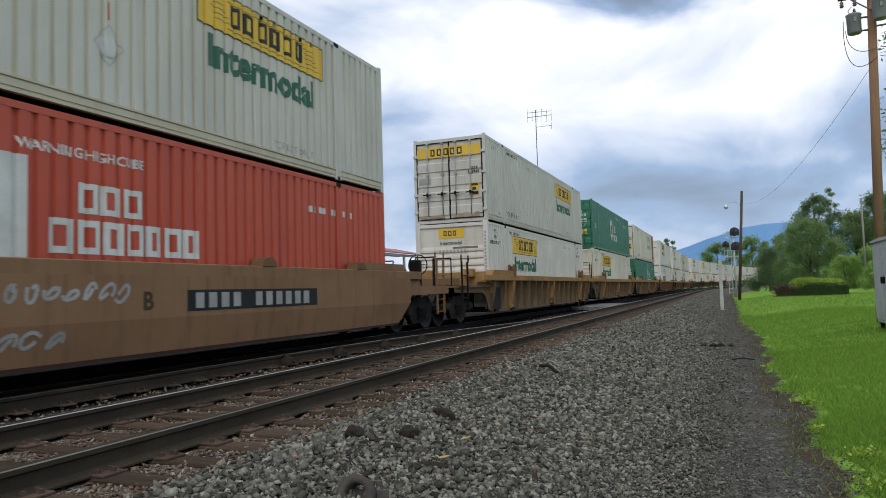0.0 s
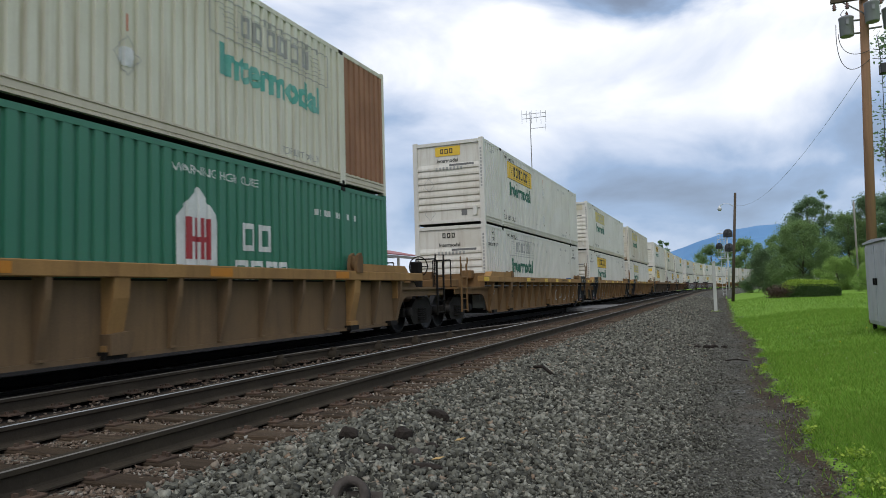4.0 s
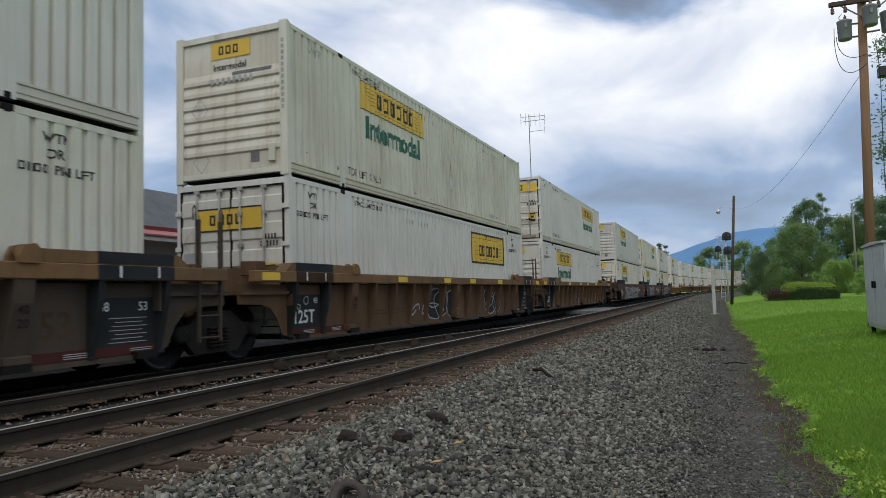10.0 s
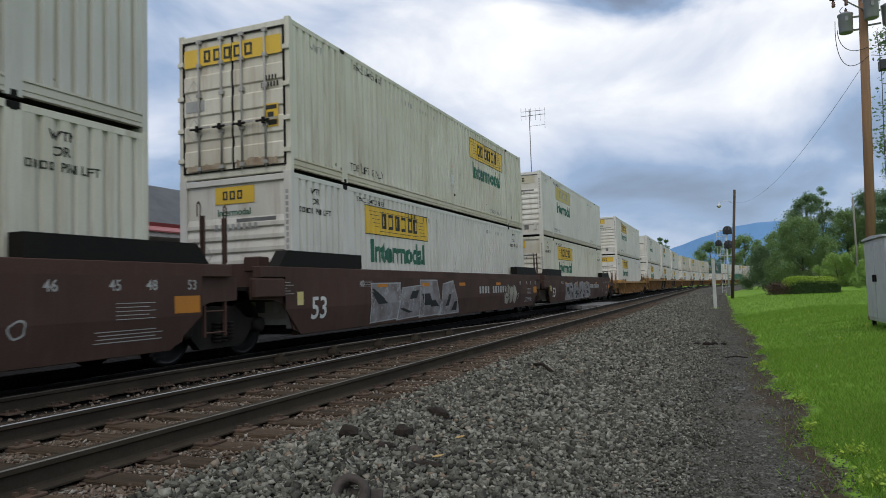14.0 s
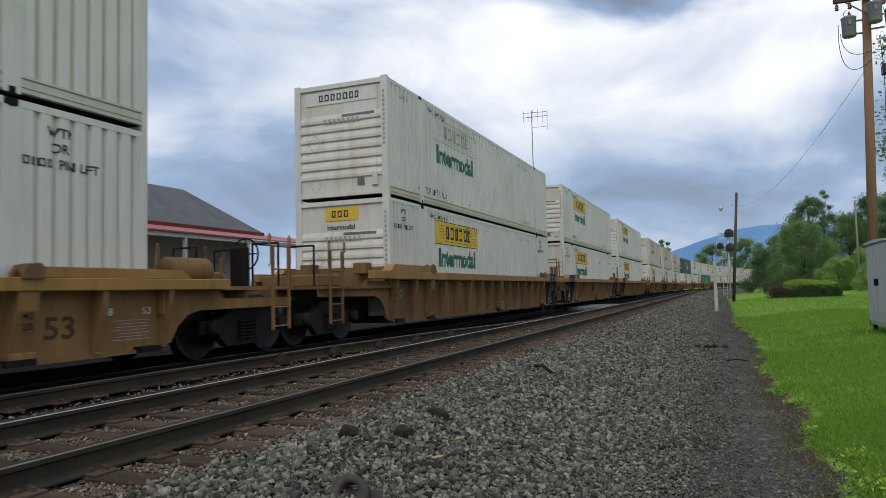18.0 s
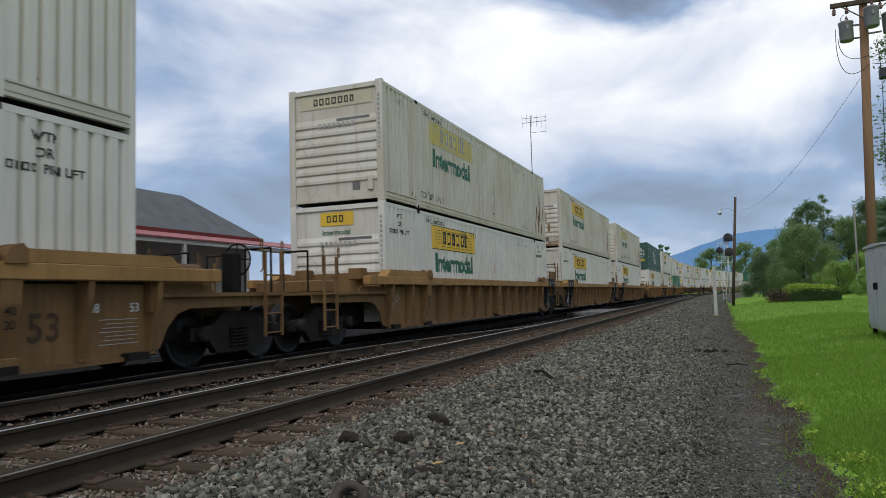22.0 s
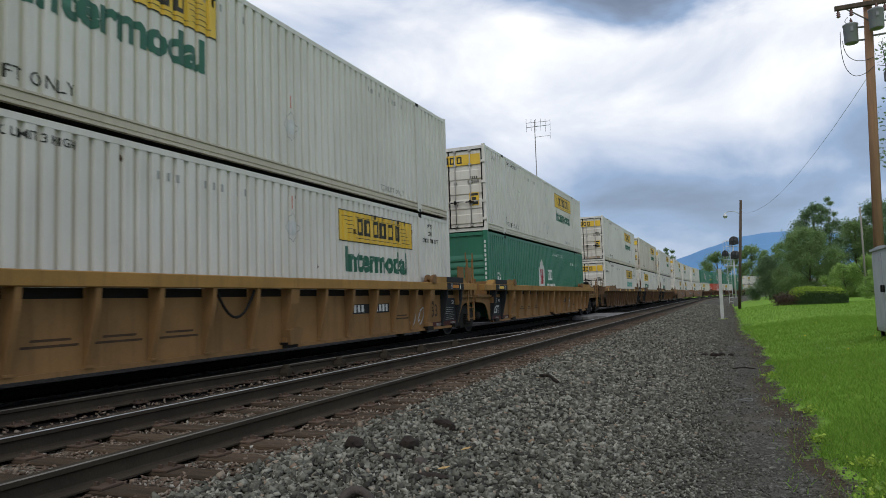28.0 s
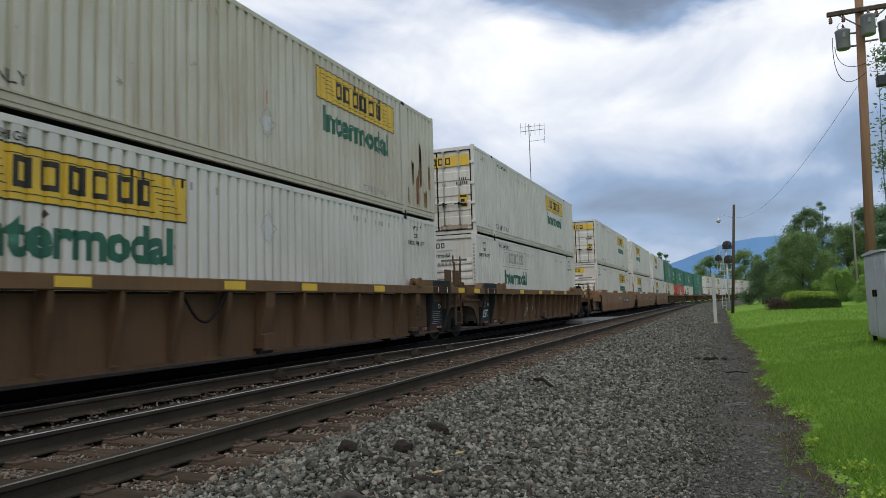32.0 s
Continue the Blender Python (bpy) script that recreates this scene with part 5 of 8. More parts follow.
            if seed % 3 == 2:
                rows = [(4.6, 0.55, 0.3, 0.26), (4.5, 0.3, 0.3, 0.24), (5.05, 0.42, 0.24, 0.36), (5.5, 0.42, 0.26, 0.36)]
                part("graffiti_fill", on_skin(filled(rows), 0, 0.36), CREAM_SPRAY, ob, "cream bubble graffiti")
                part("graffiti", on_skin(outlined(rows, 0.03), 0, 0.36, 0.006), DARK_SPRAY, ob, "dark graffiti outlines")
        else:
            part("graffiti", shared("graffiti_loops_s", lambda: on_skin(loops(7, 7, 1.7, 0.26), -1.3, 0.98)), PALE_GRAFFITI, ob, "pale scribbled graffiti")
            part("lettering", shared("unit_letter", lambda: on_skin(lettering("B", 0.24, 0.01), 0.6, 0.88)), INK_BROWN, ob, "letter B")
            for y in (-1.75, 3.3, 6.4):
                part("roller_lug", shared("small_lug", lambda: prism(bmesh.new(), [(-0.2, 0.0), (0.2, 0.0), (0.16, 0.08), (0.05, 0.15), (-0.12, 0.13)], 1.36, 1.62)), CHORD["B"], ob, "bracket on the top rail", at=pose(0, y, CHORD_TOP + 0.003))
            part("lower_stripe", shared("sill_strip", lambda: boxes((CAR_SIDE - 0.06, CAR_SIDE + 0.012, -8.2, 8.2, SILL - 0.035, SILL + 0.005))), STEEL_RUST, ob, "dark lower lip")
            if seed == 0:
                part("graffiti_fill", on_skin(blot(5, 2.4, 0.36), -4.4, 0.35), GREEN_SPRAY, ob, "green sprayed patch")
                part("graffiti_fill", on_skin(blot(6, 2.7, 0.22), -4.5, 0.62, 0.006), PINK_SPRAY, ob, "dull red sprayed patch")
                part("graffiti", on_skin(loops(9, 4, 1.2, 0.3), -1.7, 0.42, 0.008), PALE_GRAFFITI, ob, "pale scribbled graffiti")
    if seed in (15, 19, 21, 24):
        part("chain", shared("chain_loop", lambda: tube(bmesh.new(), [(CAR_SIDE + 0.01, 0.45 * u, 1.28 - 0.42 * (1 - u * u)) for u in np.linspace(-1, 1, 11)], 0.022, 6)), STEEL_DARK, ob, "hanging dark chain", at=pose(0, -1.55, 0))
    if seed in GRAFFITI:
        n, y, w, h = GRAFFITI[seed]
        part("graffiti", on_side(loops(seed, n, w, h), y, 0.38, CAR_SIDE - 0.154), PALE_GRAFFITI, ob, "pale scribbled graffiti")
    if seed in BUBBLES:
        rows, fill, line = BUBBLES[seed]
        if fill is DARK_SPRAY:
            rows = [(cx, 0.03 + cy, rx * 1.3, ry * 1.25) for cx, cy, rx, ry in rows]
        part("graffiti_fill", on_side(filled(rows), 0, 0.36, CAR_SIDE - 0.156), fill, ob, "sprayed graffiti shapes")
        part("graffiti", on_side(outlined(rows, 0.036), 0, 0.36, CAR_SIDE - 0.154), line, ob, "graffiti outlines")
    return ob


def mirrored(bm, side):
    if side < 0:
        for v in bm.verts:
            v.co.x = -v.co.x
        bmesh.ops.reverse_faces(bm, faces=bm.faces)
    return bm


GRAFFITI_GROUND = material("mottled_spray_paint", (0.27, 0.265, 0.265), (0.15, 0.12, 0.115), 2.2, 0.75, grain=0.3, bump=0.0, spots=(0.33, 0.33, 0.34), spot_at=0.56)
RUST_PANEL = material("rust_brown_panel", (0.33, 0.17, 0.10), (0.25, 0.13, 0.08), 1.0, 0.7, grain=0.15, bump=0.05, streak=(0.2, 0.1, 0.06), streak_amount=0.6)
CHORD_ORANGE = material("orange_patch_paint", (0.50, 0.20, 0.03), (0.42, 0.18, 0.04), 2.0, 0.7, grain=0.2, bump=0.0)
GRAFFITI = {4: (6, 1.5, 5.5, 0.75), 5: (5, -5.5, 4.0, 0.6), 8: (2, -3.0, 1.2, 0.6), 9: (3, 4.2, 1.6, 0.6), 7: (2, 2.3, 1.0, 0.6), 22: (2, 3.5, 1.0, 0.5), 21: (2, 5.0, 1.0, 0.5), 25: (3, -3.0, 2.6, 0.7)}

CREAM_SPRAY = material("cream_spray_paint", (0.36, 0.34, 0.28), (0.27, 0.25, 0.2), 2.0, 0.75, grain=0.2, bump=0.0)
DARK_SPRAY = material("dark_spray_paint", (0.022, 0.024, 0.025), (0.035, 0.035, 0.034), 2.0, 0.75, grain=0.2, bump=0.0)
GREEN_SPRAY = material("green_spray_paint", (0.13, 0.20, 0.05), (0.09, 0.14, 0.04), 2.0, 0.75, grain=0.2, bump=0.0)
PINK_SPRAY = material("dull_red_spray_paint", (0.17, 0.055, 0.05), (0.12, 0.05, 0.045), 2.0, 0.75, grain=0.2, bump=0.0)
BUBBLES = {23: ([(-1.35, 0.4, 0.36, 0.34), (-0.7, 0.38, 0.36, 0.32), (-0.62, 0.5, 0.14, 0.12)], PINK_SPRAY, DARK_SPRAY),
           6: ([(-1.6, 0.42, 0.5, 0.36), (-1.05, 0.36, 0.45, 0.34), (-0.75, 0.5, 0.3, 0.2), (-0.35, 0.40, 0.42, 0.36), (0.25, 0.36, 0.4, 0.33), (0.35, 0.48, 0.16, 0.12)], CREAM_SPRAY, DARK_SPRAY),
           9: ([(-0.95, 0.55, 0.42, 0.22), (-1.0, 0.22, 0.42, 0.22), (-0.75, 0.40, 0.32, 0.3), (-0.25, 0.6, 0.2, 0.15), (0.15, 0.34, 0.34, 0.33)], DARK_SPRAY, PALE_GRAFFITI),
           8: ([(-1.4, 0.55, 0.42, 0.22), (-1.4, 0.2, 0.45, 0.2), (-0.9, 0.40, 0.38, 0.34), (-0.1, 0.34, 0.36, 0.33), (3.3, 0.5, 0.4, 0.24), (3.5, 0.25, 0.45, 0.22), (4.2, 0.36, 0.34, 0.32)], DARK_SPRAY, PALE_GRAFFITI)}

# the train, from its leading unit: upper container, lower container, car; a letter each for leading end, panel, its place and paint
TRAIN = (
    "dYbg dHbR S", "dYbg nYfw M", "dxbG nYfc M", "dFbc dhbG M",
    "nYfw nUfw T", "nyfw nYfw T", "nyfr nyfw T",
    "nYfw nPfc N", "nYfc dPbw B", "dYbw nYfw B",
    "nYfg nYfc K", "dYbc nYfw K", "nyfw nYfc K",
    "nYfw nYfw O", "nWfw nYfw T", "nYfw nYfw T", "nYfw nYfw T",
    "nyfr nYfw T", "nYfr nYfw T", "nyfr nYfw T",
    "dxbD nYfw O", "nYfw dYbw O", "dYbw nhbG O",
    "dYbw dTbw B", "dYbr nYfw B", "dYbw nWfw B",
    "dYbw nYbw S", "nYfw nYfw S", "nYfw nYfw S",
    "dxbG nYfc B", "dxbG dHbR B", "dxbG nYfw B", "dxbG dhbG B",
    "nYfw nYfw B", "nYfw nYfw B", "nWfw nYfc B", "nYfw nWfw B", "nYfg nYfw B", "nYfw nYfw B", "nYfw nYfw B")
BREAKS = {1, 4, 7, 10, 13, 14, 17, 20, 23, 26, 30, 33, 36}    # units that begin a new car
SHORT, FULL = 19.574, 23.602

place_s = -FULL
for k, row in enumerate(TRAIN):
    upper, lower, car = row.split()
    if k:
        place_s += FULL if k in BREAKS else SHORT
    lead_end, tail_end = k in BREAKS or k == 0, k + 1 in BREAKS
    UNITS.append((place_s + HALF, well_car(car, lead_end, tail_end, k), container(*lower, seed=k), container(*upper, seed=k + 50)))
for ob in UNITS[13][1].children:     # the lone car has lower sides
    if not ob.name.startswith(("truck", "coupler", "ladder", "end_", "deck", "air", "brake")):
        ob.matrix_basis = Matrix.Translation((0, 0, SILL * 0.2)) @ Matrix.Diagonal((1, 1, 0.8, 1)) @ ob.matrix_basis
part("mended_panel", draped(flat((0, 1.84, 0, 2.52)), 6.2, 0.28), RUST_PANEL, UNITS[3][3], "rust-brown replaced end section")


rng = random.Random(19)
spots = bmesh.new()
for _ in range(34):
    cx, cy, r = rng.uniform(-4.2, 1.2), 0.45 + abs(rng.gauss(0, 0.22)), rng.uniform(0.03, 0.11)
    spots.faces.new([spots.verts.new((cx + r * rng.uniform(0.6, 1.1) * math.cos(a), cy + r * rng.uniform(0.7, 1.3) * math.sin(a), 0)) for a in np.arange(0, 6.2, 0.8)])
part("rust_mark", draped(spots, 0, 0), HOLE_RUST, UNITS[19][3], "row of dark rust spots")


def travelled(t):
    return -21.755 + 15.5694 * t + 0.00398 * t * t + 0.000006 * t ** 3


def unit_pose(s, z):
    (a, _), (b, _) = along(s - 7.5, CENTRE), along(s + 7.5, CENTRE)
    mid = (a + b) / 2
    return pose(mid.x, mid.y, z, 0, 0, -math.degrees(math.atan2(b.x - a.x, b.y - a.y)))


def motions():
    """The train comes down the line at about 15.6 m/s."""
    for s, car, lower, upper in UNITS:
        for ob, z in ((car, 0.0), (lower, 0.39), (upper, 0.39 + HIGH + 0.03)):
            walk(ob, [(t, unit_pose(s - travelled(t), z)) for t in range(33)])
    for ax, dy, k in WHEELS:       # wheels turn as they roll past
        near = [t for t in np.arange(0.04, 31.98, 0.04) if -16 < UNITS[k][0] - travelled(t) < 62]
        if near:
            rows = [(0.0, near[0])] + [(t, t) for t in near] + [(32.0, near[-1])]
            walk(ax, [(t, pose(0, dy, 0.478, math.degrees((travelled(u) - travelled(near[0])) / 0.478) % 360)) for t, u in rows])


# ---- ground ----
def smooth(a, b, x):
    u = min(max((x - a) / (b - a), 0), 1)
    return u * u * (3 - 2 * u)


def lawn_edge(y):
    """Where the lawn begins, beside the gravel."""
    base = np.interp(y, [0, 5, 7, 9, 11, 15, 20, 28, 45, 62, 90, 140], [1.1, 0.85, 0.72, 0.86, 0.62, 0.70, 0.78, 0.42, 0.40, 0.45, 0.3, 4.0])
    return float(base) + 0.07 * math.sin(y * 2.3) + 0.05 * math.sin(y * 5.1 + 1)


def ground_z(x, y):
    """Height of the ground: the ballast bed, its shoulder, the trodden path and the lawn."""
    (p, _), bed = along(y, 0.0), -0.222
    d = x - p.x if y > BEND else x
    if d < -3.3:
        z = bed
    elif d < -1.0:
        z = bed - 0.265 * smooth(-3.3, -1.0, d)
    else:
        z = -0.50
    e = lawn_edge(y)
    if d > e - 0.3:
        z += 0.05 * smooth(e - 0.3, e + 0.1, d) + 0.34 * smooth(e, e + 3.5, d) + 0.9 * smooth(e + 6, e + 30, d)
    if d < -12:
        z -= 0.35 * smooth(-12, -16, d)
    return z


def grid_mesh(name, xs, ys, height, mat, label, uneven=0.0):
    verts, faces = [], []
    for y in ys:
        for x in xs:
            z = height(x, y)
            if uneven:
                z += uneven * noise.noise((x * 1.7, y * 1.7, 0)) + uneven * 0.5 * noise.noise((x * 6, y * 6, 4))
            verts.append((x, y, z))
    n = len(xs)
    for j in range(len(ys) - 1):
        for i in range(n - 1):
            a = j * n + i
            faces.append((a, a + 1, a + n + 1, a + n))
    me = bpy.data.meshes.new(name)
    me.from_pydata(verts, [], faces)
    me.materials.append(mat)
    for p in me.polygons:
        p.use_smooth = True
    return tagged(new(name, me), label, "ground", kind="structure")


def ground_material():
    """Ballast, trodden cinder path and grass in one sheet, told apart by distance from the line."""
    m = bpy.data.materials.new("ground_cover")
    m.use_nodes = True
    nt = m.node_tree
    bsdf, link = nt.nodes["Principled BSDF"], nt.links.new
    bsdf.inputs["Roughness"].default_value = 0.95
    bsdf.inputs["Specular IOR Level"].default_value = 0.1

    def node(kind, **v):
        n = nt.nodes.new(kind)
        for k, x in v.items():
            n.inputs[k].default_value = x
        return n

    def mixed(f, a, b):
        n = nt.nodes.new("ShaderNodeMix")
        n.data_type = "RGBA"
        link(f, n.inputs["Factor"])
        for s, v in (("A", a), ("B", b)):
            if isinstance(v, tuple):
                n.inputs[s].default_value = (*v, 1)
            else:
                link(v, n.inputs[s])
        return n.outputs["Result"]

    def span(x, lo, hi):
        n = nt.nodes.new("ShaderNodeMapRange")
        n.inputs["From Min"].default_value, n.inputs["From Max"].default_value = lo, hi
        link(x, n.inputs["Value"])
        return n.outputs[0]

    co = nt.nodes.new("ShaderNodeTexCoord").outputs["Object"]
    cell = node("ShaderNodeTexVoronoi", Scale=24.0)
    link(co, cell.inputs["Vector"])
    big = node("ShaderNodeTexNoise", Scale=0.8, Detail=5.0)
    link(co, big.inputs["Vector"])
    tiny = node("ShaderNodeTexNoise", Scale=60.0, Detail=3.0)
    link(co, tiny.inputs["Vector"])
    grey = nt.nodes.new("ShaderNodeSeparateColor")
    link(cell.outputs["Color"], grey.inputs[0])
    stone = mixed(grey.outputs[0], (0.10, 0.098, 0.082), (0.25, 0.245, 0.20))
    # near-black cell rims paint the shade in the gaps between stones
    stone = mixed(span(cell.outputs["Distance"], 0.3, 0.65), stone, (0.014, 0.0135, 0.012))
    path = mixed(span(big.outputs[0], 0.4, 0.65), (0.078, 0.074, 0.062), (0.13, 0.125, 0.106))
    path = mixed(span(tiny.outputs[0], 0.42, 0.66), path, (0.02, 0.018, 0.015))
    path = mixed(span(grey.outputs[1], 0.8, 0.95), path, (0.13, 0.128, 0.11))
    grass = mixed(span(tiny.outputs[0], 0.3, 0.7), (0.150, 0.28, 0.036), (0.105, 0.205, 0.026))
    grass = mixed(span(big.outputs[0], 0.35, 0.7), grass, (0.20, 0.335, 0.046))
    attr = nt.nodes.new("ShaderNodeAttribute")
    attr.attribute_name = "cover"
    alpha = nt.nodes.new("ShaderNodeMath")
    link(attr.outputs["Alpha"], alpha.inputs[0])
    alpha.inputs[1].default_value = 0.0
    sep = nt.nodes.new("ShaderNodeSeparateColor")
    link(attr.outputs["Color"], sep.inputs[0])

    def ragged(x):
        n = nt.nodes.new("ShaderNodeMath")
        n.operation = "ADD"
        half = nt.nodes.new("ShaderNodeMath")
        half.operation = "MULTIPLY_ADD"
        link(big.outputs[0], half.inputs[0])
        half.inputs[1].default_value, half.inputs[2].default_value = 0.9, -0.45
        link(x, n.inputs[0])
        link(half.outputs[0], n.inputs[1])
        return n.outputs[0]

    rust = mixed(span(big.outputs[0], 0.35, 0.65), (0.120, 0.085, 0.060), (0.185, 0.135, 0.097))
    rust = mixed(grey.outputs[0], rust, stone)
    col = mixed(span(ragged(sep.outputs[2]), 0.35, 0.65), stone, rust)
    col = mixed(span(ragged(sep.outputs[0]), 0.35, 0.65), col, path)
    soil = mixed(span(tiny.outputs[0], 0.35, 0.7), (0.075, 0.056, 0.038), (0.035, 0.026, 0.019))
    col = mixed(span(ragged(sep.outputs[1]), 0.02, 0.22), col, soil)
    # near-black bed: shade under the train, put into the colour
    shaded_bed = mixed(grey.outputs[0], (0.006, 0.0052, 0.0045), (0.012, 0.010, 0.0085))
    col = mixed(span(alpha.outputs[0], 0.3, 0.7), col, shaded_bed)
    patchy = nt.nodes.new("ShaderNodeTexNoise")
    patchy.inputs["Scale"].default_value, patchy.inputs["Detail"].default_value = 3.5, 5.0
    link(co, patchy.inputs["Vector"])
    edge = nt.nodes.new("ShaderNodeMath")
    edge.operation = "MULTIPLY_ADD"
    link(patchy.outputs[0], edge.inputs[0])
    edge.inputs[1].default_value = 0.8
    link(sep.outputs[1], edge.inputs[2])
    col = mixed(span(edge.outputs[0], 0.82, 0.98), col, grass)
    link(col, bsdf.inputs["Base Color"])
    bump = node("ShaderNodeBump", Strength=0.7, Distance=0.03)
    link(cell.outputs["Distance"], bump.inputs["Height"])
    bump.invert = True
    link(bump.outputs[0], bsdf.inputs["Normal"])
    return m


GROUND = ground_material()


def ground():
    xs = [-2600, -900, -300, -120, -60, -35, -20, -16, -14.3, -13.1, -12, -10, -8.5, -7.4, -7.0, -6.6, *np.arange(-5.6, -3.2, 0.4), *np.arange(-3.1, 3.0, 0.14), *np.arange(3.0, 9, 0.5), *np.arange(9, 40, 3.0), 50, 70, 100, 160, 300, 900, 2600]
    ys = [-1500, -600, -200, -60, -20, -8, -2, 0, *np.arange(1.0, 18, 0.16), *np.arange(18, 40, 0.4), *np.arange(40, 120, 2.0), *np.arange(120, 300, 6), 340, 400, 480, 600, 1000, 2000, 4000]
    ob = grid_mesh("ground", xs, ys, lambda x, y: ground_z(x, y), GROUND, "grey ballast, trodden cinder path and mown green lawn", 0.02)
    col = ob.data.color_attributes.new("cover", "FLOAT_COLOR", "POINT")
    for v, c in zip(ob.data.vertices, col.data):
        x, y, _ = v.co
        d = x - along(y, 0.0)[0].x if y > BEND else x
        grass = smooth(-0.55, 0.45, d - lawn_edge(y)) if d > -20 else smooth(24, 30, -d)
        path = smooth(-1.9, 0.1, d) if d > -5 else smooth(12.5, 14, -d)
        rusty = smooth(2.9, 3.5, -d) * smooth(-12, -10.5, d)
        # mask of the shade painted under and behind the train
        under_shade = smooth(6.6, 7.3, -d) * smooth(-14.2, -13.2, d)
        c.color = (path, grass, rusty, under_shade)
    return ob


ground()


def place_stones(name, rows, seed, mats, label, thin=lambda x, y: np.ones_like(x)):
    """Broken stones as one heap: (x0, x1, y0, y1, number a square metre, size)."""
    rng = np.random.default_rng(seed)
    wedge = np.array([(-1, -1, -0.6), (1, -1, -0.6), (0.1, -1, 0.9), (-1, 1, -0.6), (1, 1, -0.6), (-0.1, 1, 0.9)], float)
    shard = np.array([(-1, 0.1, -0.5), (0.2, -1, -0.5), (1, 0.5, -0.6), (-0.7, 0.6, 0.5), (-0.3, -0.7, 0.7), (0.8, 0.0, 0.6)], float)
    tri = np.array([(0, 1, 2), (3, 5, 4), (0, 3, 4), (0, 4, 1), (1, 4, 5), (1, 5, 2), (2, 5, 3), (2, 3, 0)])
    base, kinds = wedge, []
    for i in range(18):     # broken pieces, no two alike
        p = (wedge if i % 3 == 0 else shard) * rng.uniform(0.65, 1.15, base.shape) + rng.normal(0, 0.16, base.shape)
        kinds.append(p * np.array([1.0, rng.uniform(0.55, 0.9), rng.uniform(0.42, 0.7)]) * 0.95)
    vs, fs, off = [], [], 0
    kinds = np.array(kinds)
    for x0, x1, y0, y1, dens, size in rows:
        n = int((x1 - x0) * (y1 - y0) * dens)
        x, y = rng.uniform(x0, x1, n), rng.uniform(y0, y1, n)
        keep = rng.random(n) < thin(x, y)
        x, y = x[keep], y[keep]
        n = len(x)
        r = size * rng.uniform(0.5, 1.3, n) * np.where(x > -1.4, np.clip(1 - (x + 1.4) * 0.36, 0.38, 1), 1)
        turn, tilt, way = rng.uniform(0, np.pi, n), np.abs(rng.normal(0, 0.42, n)), rng.uniform(0, 2 * np.pi, n)
        q = np.stack([np.cos(tilt) * np.cos(turn), np.sin(tilt) * np.cos(way), np.sin(tilt) * np.sin(way), np.cos(tilt) * np.sin(turn)], 1)
        a, b, c, d = q.T
        rot = np.stack([1 - 2 * (c * c + d * d), 2 * (b * c - a * d), 2 * (b * d + a * c), 2 * (b * c + a * d), 1 - 2 * (b * b + d * d), 2 * (c * d - a * b), 2 * (b * d - a * c), 2 * (c * d + a * b), 1 - 2 * (b * b + c * c)], 1).reshape(n, 3, 3)
        z = np.array([ground_z(i, j) for i, j in zip(x, y)]) + r * rng.uniform(-0.25, 0.75, n)
        p = np.einsum("nvj,nij->nvi", kinds[rng.integers(18, size=n)], rot) * r[:, None, None] + np.stack([x, y, z], 1)[:, None, :]
        vs.append(p.reshape(-1, 3))
        fs.append((tri[None] + (off + np.arange(n) * len(base))[:, None, None]).reshape(-1, 3))
        off += n * len(base)
    v, f = np.concatenate(vs), np.concatenate(fs)
    me = bpy.data.meshes.new(name)
    me.vertices.add(len(v))
    me.vertices.foreach_set("co", v.ravel())
    me.loops.add(f.size)
    me.loops.foreach_set("vertex_index", f.ravel())
    me.polygons.add(len(f))
    me.polygons.foreach_set("loop_start", np.arange(0, f.size, 3))
    me.update(calc_edges=True)
    me.materials.append(mats)
    return tagged(new(name, me), label, "gravel", kind="stuff")


def island_material(name, ramp, rough=0.9, through=0.0):
    """Colours that differ from piece to piece of one joined mesh."""
    m = bpy.data.materials.new(name)
    m.use_nodes = True
    nt = m.node_tree
    bsdf = nt.nodes["Principled BSDF"]
    bsdf.inputs["Roughness"].default_value = rough
    bsdf.inputs["Specular IOR Level"].default_value = 0.15 if rough > 0.8 else 0.5
    geo, r = nt.nodes.new("ShaderNodeNewGeometry"), nt.nodes.new("ShaderNodeValToRGB")
    while len(r.color_ramp.elements) < len(ramp):
        r.color_ramp.elements.new(0.5)
    for e, (p, c) in zip(r.color_ramp.elements, ramp):
        e.position, e.color = p, (*c, 1)
    co, tex, mul = nt.nodes.new("ShaderNodeTexCoord"), nt.nodes.new("ShaderNodeTexNoise"), nt.nodes.new("ShaderNodeMix")
    tex.inputs["Scale"].default_value = 45.0
    nt.links.new(co.outputs["Object"], tex.inputs["Vector"])
    mul.data_type, mul.blend_type = "RGBA", "OVERLAY"
    mul.inputs["Factor"].default_value = 0.5
    nt.links.new(geo.outputs["Random Per Island"], r.inputs[0])
    nt.links.new(r.outputs[0], mul.inputs["A"])
    nt.links.new(tex.outputs[0], mul.inputs["B"])
    nt.links.new(mul.outputs["Result"], bsdf.inputs["Base Color"])
    if through:     # leaves let light through
        glow, both = nt.nodes.new("ShaderNodeBsdfTranslucent"), nt.nodes.new("ShaderNodeMixShader")
        nt.links.new(mul.outputs["Result"], glow.inputs["Color"])
        both.inputs[0].default_value = through
        nt.links.new(bsdf.outputs[0], both.inputs[1])
        nt.links.new(glow.outputs[0], both.inputs[2])
        nt.links.new(both.outputs[0], nt.nodes["Material Output"].inputs["Surface"])
    return m


